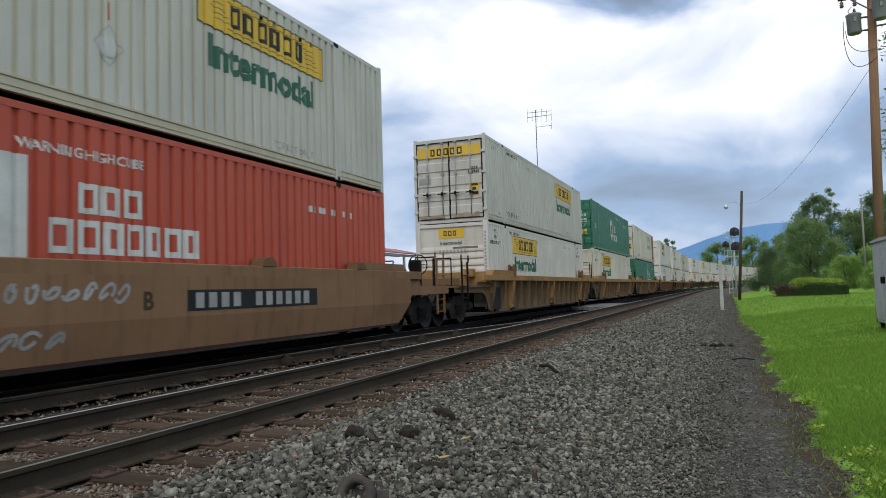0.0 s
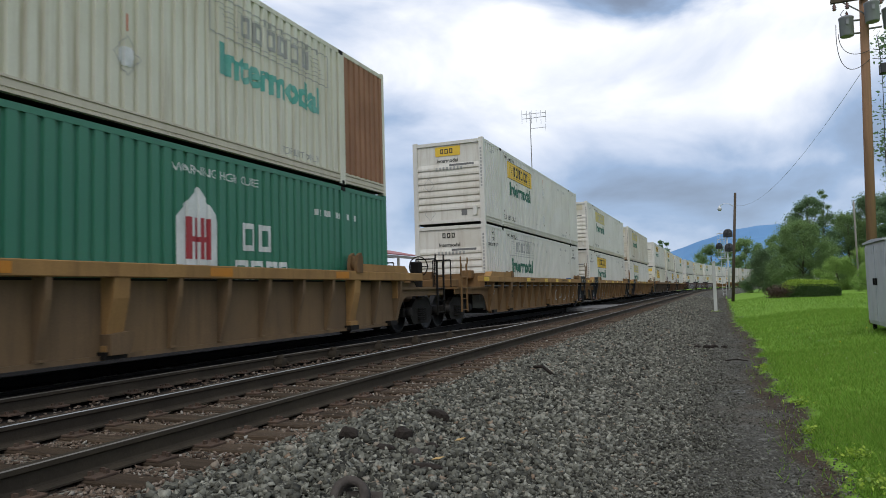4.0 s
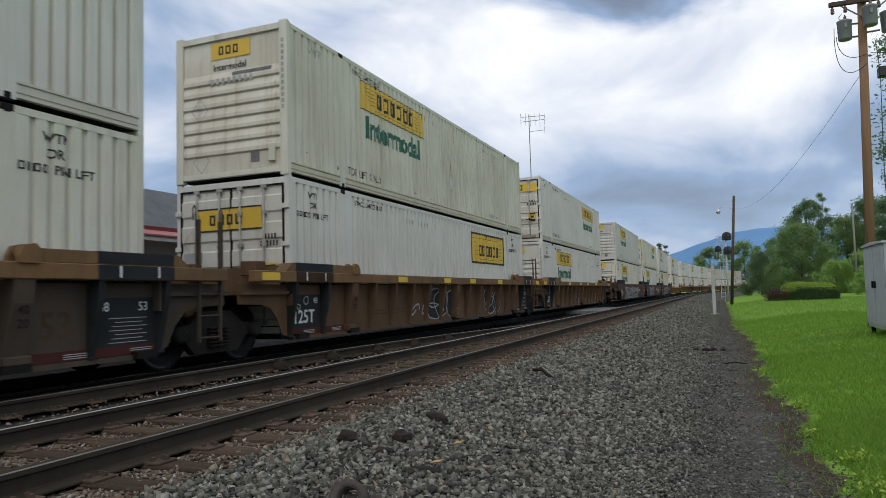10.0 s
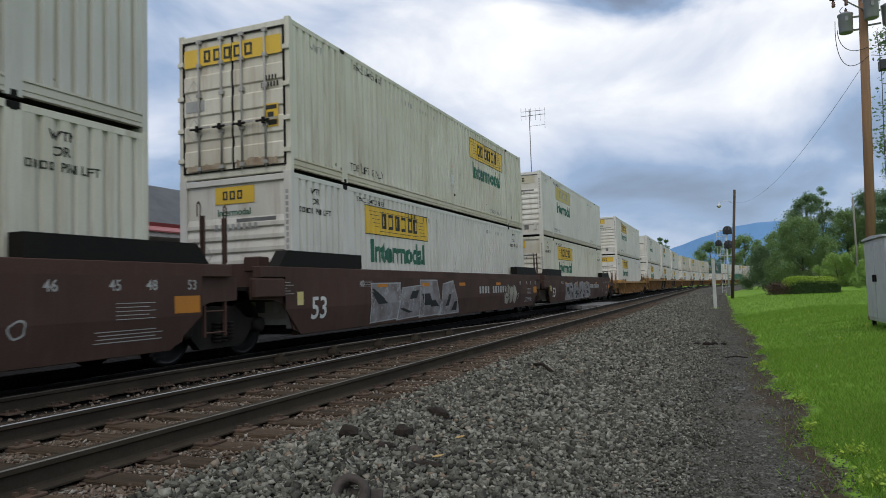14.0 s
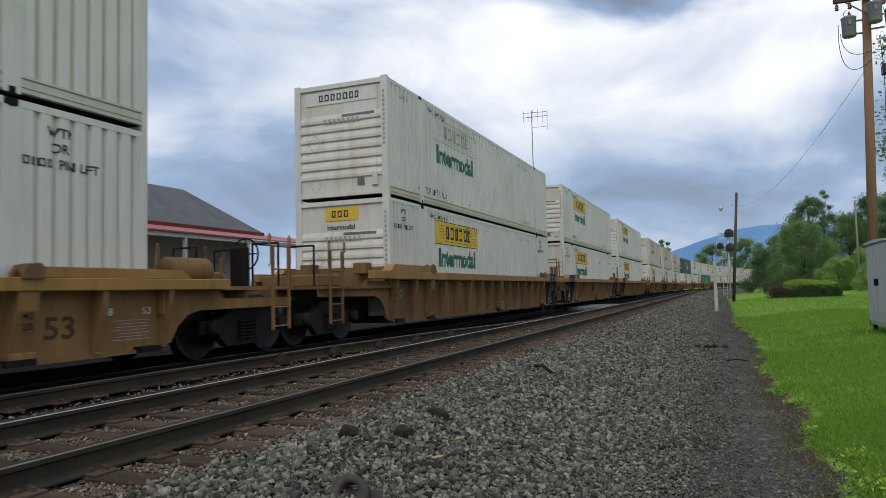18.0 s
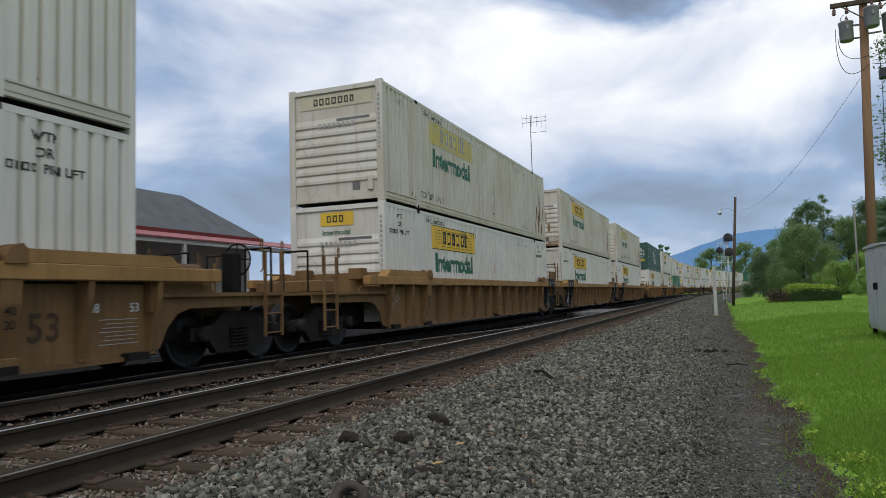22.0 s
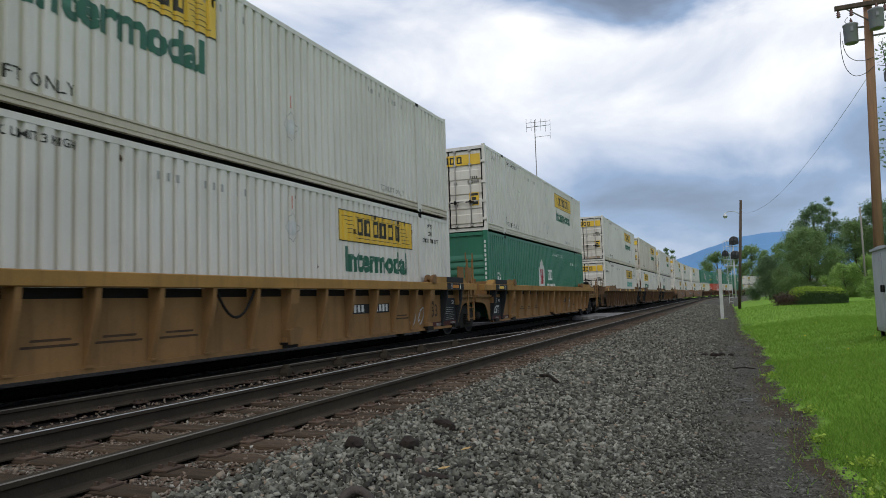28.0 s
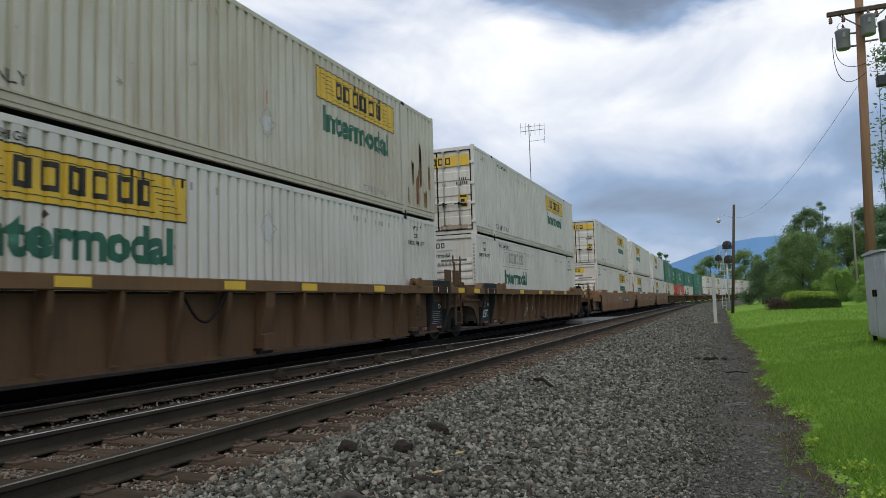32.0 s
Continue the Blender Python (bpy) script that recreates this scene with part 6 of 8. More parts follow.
STONE = island_material("ballast_stone", [(0.0, (0.030, 0.029, 0.024)), (0.35, (0.088, 0.086, 0.069)), (0.75, (0.160, 0.157, 0.127)), (0.95, (0.275, 0.268, 0.22)), (1.0, (0.20, 0.14, 0.095))])
PATH_STONE = island_material("path_stone", [(0.0, (0.046, 0.043, 0.035)), (0.5, (0.102, 0.099, 0.081)), (0.9, (0.162, 0.161, 0.132)), (1.0, (0.264, 0.261, 0.215))])
RUST_STONE = island_material("rust_dusted_stone", [(0.0, (0.055, 0.039, 0.028)), (0.5, (0.145, 0.104, 0.076)), (0.9, (0.22, 0.178, 0.138)), (1.0, (0.31, 0.295, 0.255))])
place_stones("ballast_stones", [(-3.5, -0.3, -4.0, 2.4, 200, 0.036), (-3.5, -0.3, 2.4, 6.5, 1700, 0.036), (-3.5, -0.3, 6.5, 11, 1250, 0.038), (-3.5, -0.3, 11, 18, 800, 0.040), (-3.5, -0.2, 18, 30, 440, 0.040), (-3.5, 0.2, 30, 58, 180, 0.046), (-3.3, 0.3, 58, 84, 80, 0.06)], 4, STONE,
             "broken grey ballast stones beside the track", lambda x, y: np.interp(x, [-3.5, -3.2, -1.5, -0.7, -0.3, 0.3], [0.25, 1, 1, 0.7, 0.3, 0.3]))
place_stones("path_stones", [(-1.3, 0.95, -2.0, 2.4, 200, 0.032), (-1.3, 0.95, 2.4, 8.0, 1500, 0.030), (-1.3, 0.85, 8.0, 16, 620, 0.038), (-1.2, 0.75, 16, 34, 300, 0.042), (-1.0, 0.5, 34, 60, 120, 0.05)], 6, PATH_STONE,
             "small trodden stones on the cinder path", lambda x, y: np.interp(x, [-1.3, -0.7, 0.0, 0.25, 0.6, 0.95], [0.2, 0.9, 0.9, 0.55, 0.8, 0.3]))
place_stones("track_stones", [(-5.6, -4.2, 2.2, 12, 420, 0.024), (-4.05, -3.3, 2.2, 12, 520, 0.026), (-5.6, -4.2, 12, 24, 190, 0.028), (-4.05, -3.3, 12, 24, 260, 0.030), (-7.2, -5.7, 4.0, 14, 90, 0.034), (-7.2, -5.7, 14, 30, 60, 0.036)], 5, RUST_STONE, "rust-dusted ballast stones between the rails")


# ---- track ----
RAIL_SIDE = material("rusty_rail", (0.054, 0.043, 0.029), (0.036, 0.029, 0.021), 2.0, 0.85, 0.0, grain=0.3, bump=0.2, rand=False)
RAIL_DULL = material("dull_rail_head", (0.19, 0.17, 0.14), (0.13, 0.115, 0.095), 3.0, 0.45, 0.6, grain=0.1, bump=0.02, rand=False)
RAIL_TOP = material("worn_rail_head", (0.42, 0.41, 0.39), (0.34, 0.33, 0.31), 3.0, 0.34, 1.0, grain=0.05, bump=0.02, rand=False)
TIE = material("weathered_tie", (0.094, 0.066, 0.043), (0.052, 0.038, 0.026), 2.5, 0.9, grain=0.4, bump=0.5, stretch=(0.4, 6, 6), vary=0.25)
PLATE = material("rusty_plate", (0.105, 0.070, 0.050), (0.075, 0.053, 0.040), 6.0, 0.85, grain=0.3, bump=0.2, vary=0.2)

# ties darkened to hold the shade under the train
SHADED_TIE = material("shaded_tie", (0.012, 0.010, 0.008), (0.008, 0.007, 0.006), 2.5, 0.85, grain=0.4, bump=0.5, stretch=(0.4, 6, 6), vary=0.25)

RAIL = [(-0.076, -0.185), (0.076, -0.185), (0.076, -0.172), (0.02, -0.155), (0.012, -0.14), (0.012, -0.055), (0.038, -0.04), (0.038, -0.008), (0.031, 0.0), (-0.031, 0.0), (-0.038, -0.008), (-0.038, -0.04), (-0.012, -0.055), (-0.012, -0.14), (-0.02, -0.155), (-0.076, -0.172)]


def rail(parent, points, name="rail", steel=None, head=None):
    """A rail swept along points; the worn running surface is a strip of its own material."""
    bm = bmesh.new()
    rings = []
    for i, p in enumerate(points):
        a, b = points[max(i - 1, 0)], points[min(i + 1, len(points) - 1)]
        d = (b - a).normalized()
        n = Vector((d.y, -d.x, 0))
        rings.append([bm.verts.new(p + n * u + Vector((0, 0, v))) for u, v in RAIL])
    k = len(RAIL)
    for a, b in zip(rings, rings[1:]):
        for i in range(k):
            f = bm.faces.new((a[i], a[(i + 1) % k], b[(i + 1) % k], b[i]))
            f.material_index = 1 if i == 7 else 0
    bm.faces.new(rings[0])
    bm.faces.new(rings[-1][::-1])
    bmesh.ops.recalc_face_normals(bm, faces=bm.faces)
    ob = part(name, bm, steel or RAIL_SIDE, parent)
    ob.data.materials.append(head or RAIL_TOP)
    return ob


def line_points(x, s0=-40.0, s1=700.0):
    ss = [s0, *np.arange(0, BEND, 6.0), *np.arange(BEND, s1, 5.0)]
    return [along(s, x)[0] for s in ss]


def tie_mesh(long):
    bm = bmesh.new()
    box(bm, -long / 2, long / 2, -0.115, 0.115, -0.36, -0.186, 0.012)
    return bm


def plate_mesh():
    bm = box(bmesh.new(), -0.20, 0.20, -0.10, 0.10, -0.186, -0.166, 0.004)
    for x, y in ((-0.105, -0.05), (-0.105, 0.05), (0.105, 0.05), (0.105, -0.05), (0.16, 0.03), (-0.16, -0.03)):
        box(bm, x - 0.014, x + 0.014, y - 0.014, y + 0.014, -0.17, -0.138)
    return bm


def track(name, label, x, first, last, wood, iron):
    tr = thing(name, label, "railway track", kind="structure")
    for r in (-0.7525, 0.7525):
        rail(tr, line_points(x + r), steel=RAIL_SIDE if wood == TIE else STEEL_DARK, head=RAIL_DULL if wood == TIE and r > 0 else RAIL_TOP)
    rng = random.Random(int(-x * 10))
    y = first
    while y < last:
        t = part("tie", shared("tie", lambda: tie_mesh(2.72)), wood, tr, at=pose(x + rng.uniform(-0.05, 0.05), y, rng.uniform(-0.01, 0.0), 0, 0, rng.uniform(-1.2, 1.2)))
        for r in (-0.7525, 0.7525):
            part("tie_plate", shared("tie_plate", plate_mesh), iron, t, at=pose(r, 0, 0))
        y += 0.53 + rng.uniform(-0.03, 0.03)
    far = bmesh.new()
    s = last
    while s < 330:
        p, a = along(s, x)
        m = Matrix.Translation(p) @ Matrix.Rotation(-radians(a), 4, "Z")
        vs = [far.verts.new(m @ Vector(c)) for c in ((-1.3, -0.11, -0.19), (1.3, -0.11, -0.19), (1.3, 0.11, -0.19), (-1.3, 0.11, -0.19))]
        far.faces.new(vs)
        s += 0.55
    tagged(part("far_ties", far, TIE, tr), kind="stuff")
    return tr


near_track = track("near_track", "rusty steel rails on weathered wooden ties", NEAR, -9.0, 46, TIE, PLATE)
# its ties, plates and rails take near-black in place of the train's shade
far_track = track("far_track", "steel rails under the passing train", CENTRE, -9.0, 46, SHADED_TIE, STEEL_DARK)
# a diverging rail that closes up to the near track, with its braces
spur = thing("switch_rail", "rusty diverging switch rail with steel braces", "rail", kind="structure")
SPUR = [(-40, -7.3), (4, -7.3), (8, -7.28), (11, -7.2), (13, -7.08), (15, -6.9), (17, -6.66), (19, -6.33), (20.5, -6.04), (21.8, -5.76)]
rail(spur, [Vector((x, y, -0.004)) for y, x in SPUR], head=RAIL_DULL)
for y in np.arange(4.2, 21, 0.55):
    x = float(np.interp(y, [a for a, _ in SPUR], [b for _, b in SPUR]))
    part("tie_plate", shared("tie_plate", plate_mesh), PLATE, spur, at=pose(x, y, 0))


def brace():
    """A cast brace against the rail, with a rounded head."""
    bm = prism(bmesh.new(), [(-0.15, -0.18), (0.15, -0.18), (0.15, -0.12), (0.09, -0.03), (-0.09, -0.03), (-0.15, -0.12)], 0.03, 0.24)
    lathe(bm, [(0.03, 0.04), (0.05, 0.085), (0.15, 0.085), (0.17, 0.05)], (0.02, 0, -0.035), "x", 12)
    return lathe(bm, [(0.0, 0.035), (0.05, 0.03)], (0.24, 0.08, -0.12), "x", 8)


for y in (10.15, 11.8, 13.5, 15.1, 16.8):
    x = float(np.interp(y, [a for a, _ in SPUR], [b for _, b in SPUR]))
    part("brace", shared("brace", brace), RAIL_SIDE, spur, "steel rail brace", at=pose(x, y, -0.03) @ Matrix.Diagonal((0.8, 0.7, 0.85, 1)))
crossing = thing("crossing_panel", "grey timber crossing planks between the tracks", "crossing", kind="structure")
PLANK = material("grey_plank", (0.20, 0.195, 0.185), (0.15, 0.145, 0.14), 1.5, 0.9, grain=0.3, bump=0.3, vary=0.1)
for i in range(7):
    part("plank", shared("plank", lambda: boxes((-0.13, 0.13, -3.4, 3.4, -0.19, -0.02), bevel=0.01)), PLANK, crossing, at=pose(-7.6 + 0.28 * i, 40, 0))


# ---- plants ----
LEAF = island_material("tree_leaves", [(0.0, (0.165, 0.25, 0.105)), (0.5, (0.225, 0.325, 0.132)), (1.0, (0.295, 0.405, 0.165))], 0.85, 0.6)
LEAF_DARK = island_material("dark_leaves", [(0.0, (0.135, 0.21, 0.115)), (0.6, (0.190, 0.28, 0.142)), (1.0, (0.260, 0.36, 0.187))], 0.85, 0.6)
LEAF_PALE = island_material("pale_leaves", [(0.0, (0.165, 0.245, 0.110)), (0.6, (0.225, 0.320, 0.140)), (1.0, (0.300, 0.410, 0.175))], 0.85, 0.6)
LEAF_BRIGHT = island_material("sunlit_shrub_leaves", [(0.0, (0.25, 0.37, 0.11)), (0.6, (0.34, 0.48, 0.14)), (1.0, (0.43, 0.58, 0.19))], 0.85, 0.6)
LEAF_RED = island_material("red_leaves", [(0.0, (0.035, 0.018, 0.014)), (0.6, (0.075, 0.040, 0.026)), (1.0, (0.10, 0.07, 0.035))], 0.6)
# hedge leaves in two copies: sunlit top and shaded sides, by colour
HEDGE_LIT = island_material("hedge_lit_leaves", [(0.0, (0.154, 0.263, 0.035)), (0.6, (0.308, 0.438, 0.053)), (1.0, (0.462, 0.578, 0.070))], 0.6, 0.4)
HEDGE_SHADED = island_material("hedge_shaded_leaves", [(0.0, (0.030, 0.065, 0.018)), (0.6, (0.060, 0.115, 0.03)), (1.0, (0.10, 0.17, 0.045))], 0.6, 0.3)
GRASS = island_material("grass_blades", [(0.0, (0.125, 0.220, 0.024)), (0.5, (0.175, 0.320, 0.044)), (0.9, (0.240, 0.395, 0.064)), (1.0, (0.333, 0.345, 0.098))], 0.85, 0.55)
BARK = material("bark", (0.12, 0.09, 0.065), (0.08, 0.06, 0.045), 4.0, 0.9, grain=0.4, bump=0.5, stretch=(3, 3, 0.6))


def leaf_mesh(name, centres, size, rng, mat, droop=0.0, far=False):
    """Small folded leaves, each two triangles, at the given places; far ones are one triangle each."""
    n = len(centres)
    a = rng.normal(size=(n, 3))
    a[:, 2] = a[:, 2] * 0.6 - droop
    a /= np.linalg.norm(a, axis=1)[:, None]
    b = np.cross(a, rng.normal(size=(n, 3)))
    b /= np.linalg.norm(b, axis=1)[:, None]
    s = size * rng.uniform(0.6, 1.3, (n, 1))
    c = np.asarray(centres)
    fold = np.cross(a, b) * s * 0.25
    v = np.stack([c - a * s, c + b * s * 0.55 + fold, c + a * s, c - b * s * 0.55 + fold], 1).reshape(-1, 3)
    i = np.arange(n)[:, None] * 4
    f = np.concatenate([i + [0, 1, 2], i + [0, 2, 3]], 1).reshape(-1, 3)
    if far:
        v = np.stack([c + a * s, c - a * s * 0.6 + b * s * 0.65 + fold, c - a * s * 0.6 - b * s * 0.65 + fold], 1).reshape(-1, 3)
        f = np.arange(n)[:, None] * 3 + [0, 1, 2]
    me = bpy.data.meshes.new(name)
    me.vertices.add(len(v))
    me.vertices.foreach_set("co", v.ravel())
    me.loops.add(f.size)
    me.loops.foreach_set("vertex_index", f.ravel())
    me.polygons.add(len(f))
    me.polygons.foreach_set("loop_start", np.arange(0, f.size, 3))
    me.update(calc_edges=True)
    me.materials.append(mat)
    return me


def crown_places(rng, clumps, leaves, spread):
    """Leaf places in clumps: (x, y, z, radius) each, thick at the skin of a clump."""
    out = []
    for x, y, z, r in clumps:
        d = rng.normal(size=(leaves, 3))
        d /= np.linalg.norm(d, axis=1)[:, None]
        rad = r * np.minimum(np.abs(rng.normal(0, 0.62, (leaves, 1))), 1.05 + 0.2 * rng.random((leaves, 1)))
        bumpy = 1 + spread * np.sin(d[:, :1] * 5 + x) * np.cos(d[:, 1:2] * 4 + z)
        out.append(np.array([x, y, z]) + d * rad * bumpy * [1, 1, 0.85])
    return np.concatenate(out)


def tree(name, label, x, y, height, radius, low, seed, mat, clumps=26, leaves=420, leaf=0.16, shape="round", trunk=None):
    """A tapered trunk that forks into limbs, and a crown of leaf clumps with gaps between them."""
    rng = np.random.default_rng(seed)
    z0 = ground_z(x, y) - 0.05
    ob = thing(name, label, "tree" if height > 4 else "bush", pose(x, y, z0))
    tr = trunk or height * 0.02
    rows = []
    for i in range(clumps):
        u = (i + 0.5) / clumps
        z = low + (height - low) * u
        if shape == "round":
            w = radius * math.sin(math.pi * min(max(0.12 + 0.83 * u, 0), 1)) ** 0.7
        elif shape == "cone":
            w = radius * (1.02 - u) ** 0.8
        else:
            w = radius * (1 - 0.55 * u)
        a = i * 2.4 + rng.uniform(-0.4, 0.4)
        q = w * rng.uniform(0.35, 0.85)
        r = max(radius * rng.uniform(0.26, 0.42) * (1 - 0.35 * u), 0.25)
        rows.append((q * math.cos(a), q * math.sin(a), min(z, height - r * 0.5), r))
    bm = bmesh.new()
    tube_pts = [Vector((0, 0, 0)), Vector((rng.uniform(-0.1, 0.1), rng.uniform(-0.1, 0.1), height * 0.35)), Vector((rng.uniform(-0.3, 0.3), rng.uniform(-0.3, 0.3), height * 0.62)), Vector((0, 0, height * 0.86))]
    for k, (p, q) in enumerate(zip(tube_pts, tube_pts[1:])):
        rod(bm, p, q, tr * (1 - 0.3 * k), 8, tr * (0.7 - 0.3 * k) + 0.01)
    part("trunk", bm, BARK, ob)
    limbs = bmesh.new()
    for cx, cy, cz, r in rows[::2]:
        start = Vector((0, 0, max(cz * 0.62, low * 0.5)))
        rod(limbs, start, (cx, cy, cz), tr * 0.32, 5, 0.015)
    part("limbs", limbs, BARK, ob)
    part("crown", leaf_mesh("crown", crown_places(rng, rows, leaves if y < 60 else leaves * 2, 0.3), leaf if y < 60 else leaf * 0.72, rng, mat, far=y > 60), mat, ob)
    return ob


tree("maple_tree", "tall broadleaf tree with an airy dark green crown", 10.3, 98, 11.6, 3.6, 3.0, 3, LEAF_DARK, 30, 693, 0.14)
tree("young_tree", "thin pale green tree with sparse upper twigs", 12.2, 100, 12.8, 1.6, 5.0, 4, LEAF_PALE, 12, 252, 0.11)
tree("rounded_tree", "dense mid-green tree by the lawn", 8.9, 92, 8.2, 4.3, 0.6, 5, LEAF, 30, 1092, 0.12)
tree("dark_bush", "dark green conical bush beside the track", 4.7, 96, 5.3, 2.9, 0.3, 6, LEAF_DARK, 26, 1176, 0.10, "cone")
tree("wood_edge_tree", "broad green tree at the wood's edge", 15.6, 104, 9.6, 4.0, 1.0, 7, LEAF, 26, 882, 0.14)
tree("wood_edge_tree", "tall dark green tree at the wood's edge", 19.0, 106, 11.8, 5.0, 2.0, 8, LEAF_DARK, 34, 882, 0.15)
tree("wood_edge_tree", "tall dark green tree behind the pole", 20.8, 92, 14.6, 4.6, 3.0, 9, LEAF_DARK, 32, 882, 0.15)
tree("wood_edge_tree", "broad green tree at the wood's edge", 25.0, 100, 19.0, 5.0, 1.0, 10, LEAF, 26, 756, 0.16)
tree("shrub", "pale green shrub below the trees", 11.6, 86, 3.6, 2.4, 0.2, 11, LEAF_BRIGHT, 18, 882, 0.10)
tree("shrub", "green shrub on the bank", 14.0, 84, 4.2, 2.6, 0.2, 12, LEAF_BRIGHT, 18, 882, 0.10)
tree("shrub", "pale green shrub on the bank", 16.6, 82, 4.6, 2.6, 0.2, 13, LEAF_BRIGHT, 18, 882, 0.10)
tree("shrub", "tangled green shrub on the bank", 12.2, 72, 2.6, 1.7, 0.1, 14, LEAF_BRIGHT, 14, 672, 0.07)
tree("yard_tree", "near broadleaf tree with dark leaves", 8.75, 33, 13.5, 3.2, 5.0, 15, LEAF_DARK, 26, 900, 0.085)
tree("trackside_tree", "bright green tree behind the railway", -4.0, 330, 19.0, 9.0, 2.0, 16, LEAF_PALE, 24, 330, 0.5)
tree("trackside_tree", "green tree behind the railway", 9.0, 300, 19.0, 9.0, 2.0, 17, LEAF, 26, 330, 0.5)
tree("trackside_tree", "green tree behind the railway", 19.0, 270, 18.0, 8.0, 1.0, 18, LEAF, 26, 330, 0.45)
tree("spiky_tree", "dark green tree top behind the train", -23.6, 320, 21.5, 4.6, 4.0, 19, LEAF_DARK, 18, 300, 0.45)


def far_woods():
    """Woods that close the view behind the bend and beyond the station."""
    rng = np.random.default_rng(30)
    rows = []
    for x in np.arange(-330, 330, 7.5):
        y = 430 + 40 * math.sin(x * 0.02) + rng.uniform(-12, 12)
        h = rng.uniform(9, 14)
        for k in range(5):
            rows.append((x + rng.uniform(-4, 4), y + rng.uniform(-4, 4), h * (0.15 + 0.2 * k), rng.uniform(3.0, 4.6)))
    for y in np.arange(120, 420, 8):
        x = 36 + (y - 120) * 0.5
        for k in range(4):
            rows.append((x + rng.uniform(-4, 4), y, 3.2 * k + 1.5, rng.uniform(3, 4.5)))
    me = leaf_mesh("far_woods", crown_places(rng, rows, 60, 0.3), 0.9, rng, LEAF)
    tagged(new("far_woods", me), "distant green woods behind the railway", "woods", kind="stuff")


far_woods()


def hills():
    # the haze of distance is put into this blue base colour
    m = material("hazy_blue_hill", (0.13, 0.26, 0.44), (0.11, 0.23, 0.40), 0.004, 1.0, grain=0.0, bump=0.0, rand=False)
    sil = [(-900, 40), (-420, 62), (-234, 100), (-155, 129), (-40, 167), (53, 194), (125, 202), (195, 201), (320, 190), (520, 150), (900, 120), (1500, 60)]
    xs = np.arange(-900, 1500, 30)
    verts, faces, n = [], [], len(xs)
    for j, (dy, k) in enumerate(((-500, 0.0), (-330, 0.35), (-160, 0.75), (0, 1.0), (250, 0.7))):
        for x in xs:
            h = np.interp(x, [a for a, _ in sil], [b for _, b in sil]) * k
            verts.append((x, 2600 + dy, h + 3.5 * k * noise.noise((x * 0.02, dy * 0.01, 0)) - 3))
    for j in range(4):
        for i in range(n - 1):
            a = j * n + i
            faces.append((a, a + 1, a + n + 1, a + n))
    me = bpy.data.meshes.new("backdrop_hills")
    me.from_pydata(verts, [], faces)
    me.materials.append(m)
    tagged(new("backdrop_hills", me), "long wooded hill on the horizon, painted haze-blue", "hill", kind="structure")


hills()


def hedge():
    """A clipped hedge with a rounded top painted sunlit yellow-green, and the dark red bush at its end."""
    ob = thing("hedge", "clipped green hedge, its top painted sunlit yellow-green", "hedge", pose(0, 0, 0))
    rng = np.random.default_rng(41)
    a, b = Vector((4.15, 57.6, 0)), Vector((8.05, 60.0, 0))
    d = (b - a).normalized()
    nrm = Vector((d.y, -d.x, 0))
    for name, mat, count in (("top_leaves", HEDGE_LIT, 5200), ("side_leaves", HEDGE_SHADED, 9000)):
        pts = []
        while len(pts) < count:
            u, v = rng.uniform(0, 1), rng.uniform(-1, 1)
            end = min(u, 1 - u) * 9
            w = 0.85 * min(1, 0.45 + end * 0.6)
            top = (1.24 + 0.05 * math.sin(u * 6)) * min(1, 0.62 + end * 0.3)
            if name == "top_leaves":
                z = top - 0.45 * abs(v) ** 3 + rng.normal(0, 0.025)
            else:
                z = rng.uniform(0.0, top - 0.30)
                v = math.copysign(1 - abs(rng.normal(0, 0.1)), v)
            p = a + d * (u * (b - a).length) + nrm * (v * w)
            pts.append((p.x, p.y, z + ground_z(p.x, p.y)))
        part(name, leaf_mesh(name, np.array(pts), 0.055, rng, mat), mat, ob)
    core = bmesh.new()
    for i in range(10):
        p = a + d * ((i + 0.5) / 10 * (b - a).length)
        z = ground_z(p.x, p.y)
        box(core, p.x - 0.36, p.x + 0.36, p.y - 0.4, p.y + 0.4, z, z + (0.62 if i in (0, 9) else 0.86))
    part("thicket", core, HEDGE_SHADED, ob)
    bush = thing("red_bush", "small dark red-brown rounded bush beside the hedge", "bush", pose(3.75, 57.2, ground_z(3.75, 57.2)))
    pts = crown_places(rng, [(0, 0, 0.45, 0.70), (0.55, 0.25, 0.45, 0.62), (-0.3, 0.1, 0.38, 0.55)], 1700, 0.15)
    pts[:, 2] = np.abs(pts[:, 2])
    part("leaves", leaf_mesh("leaves", pts, 0.05, rng, LEAF_RED), LEAF_RED, bush)
    part("stems", rods(((0, 0, 0), (0, 0, 0.5), 0.03), ((0.1, 0, 0), (0.4, 0.2, 0.5), 0.02)), BARK, bush)


hedge()


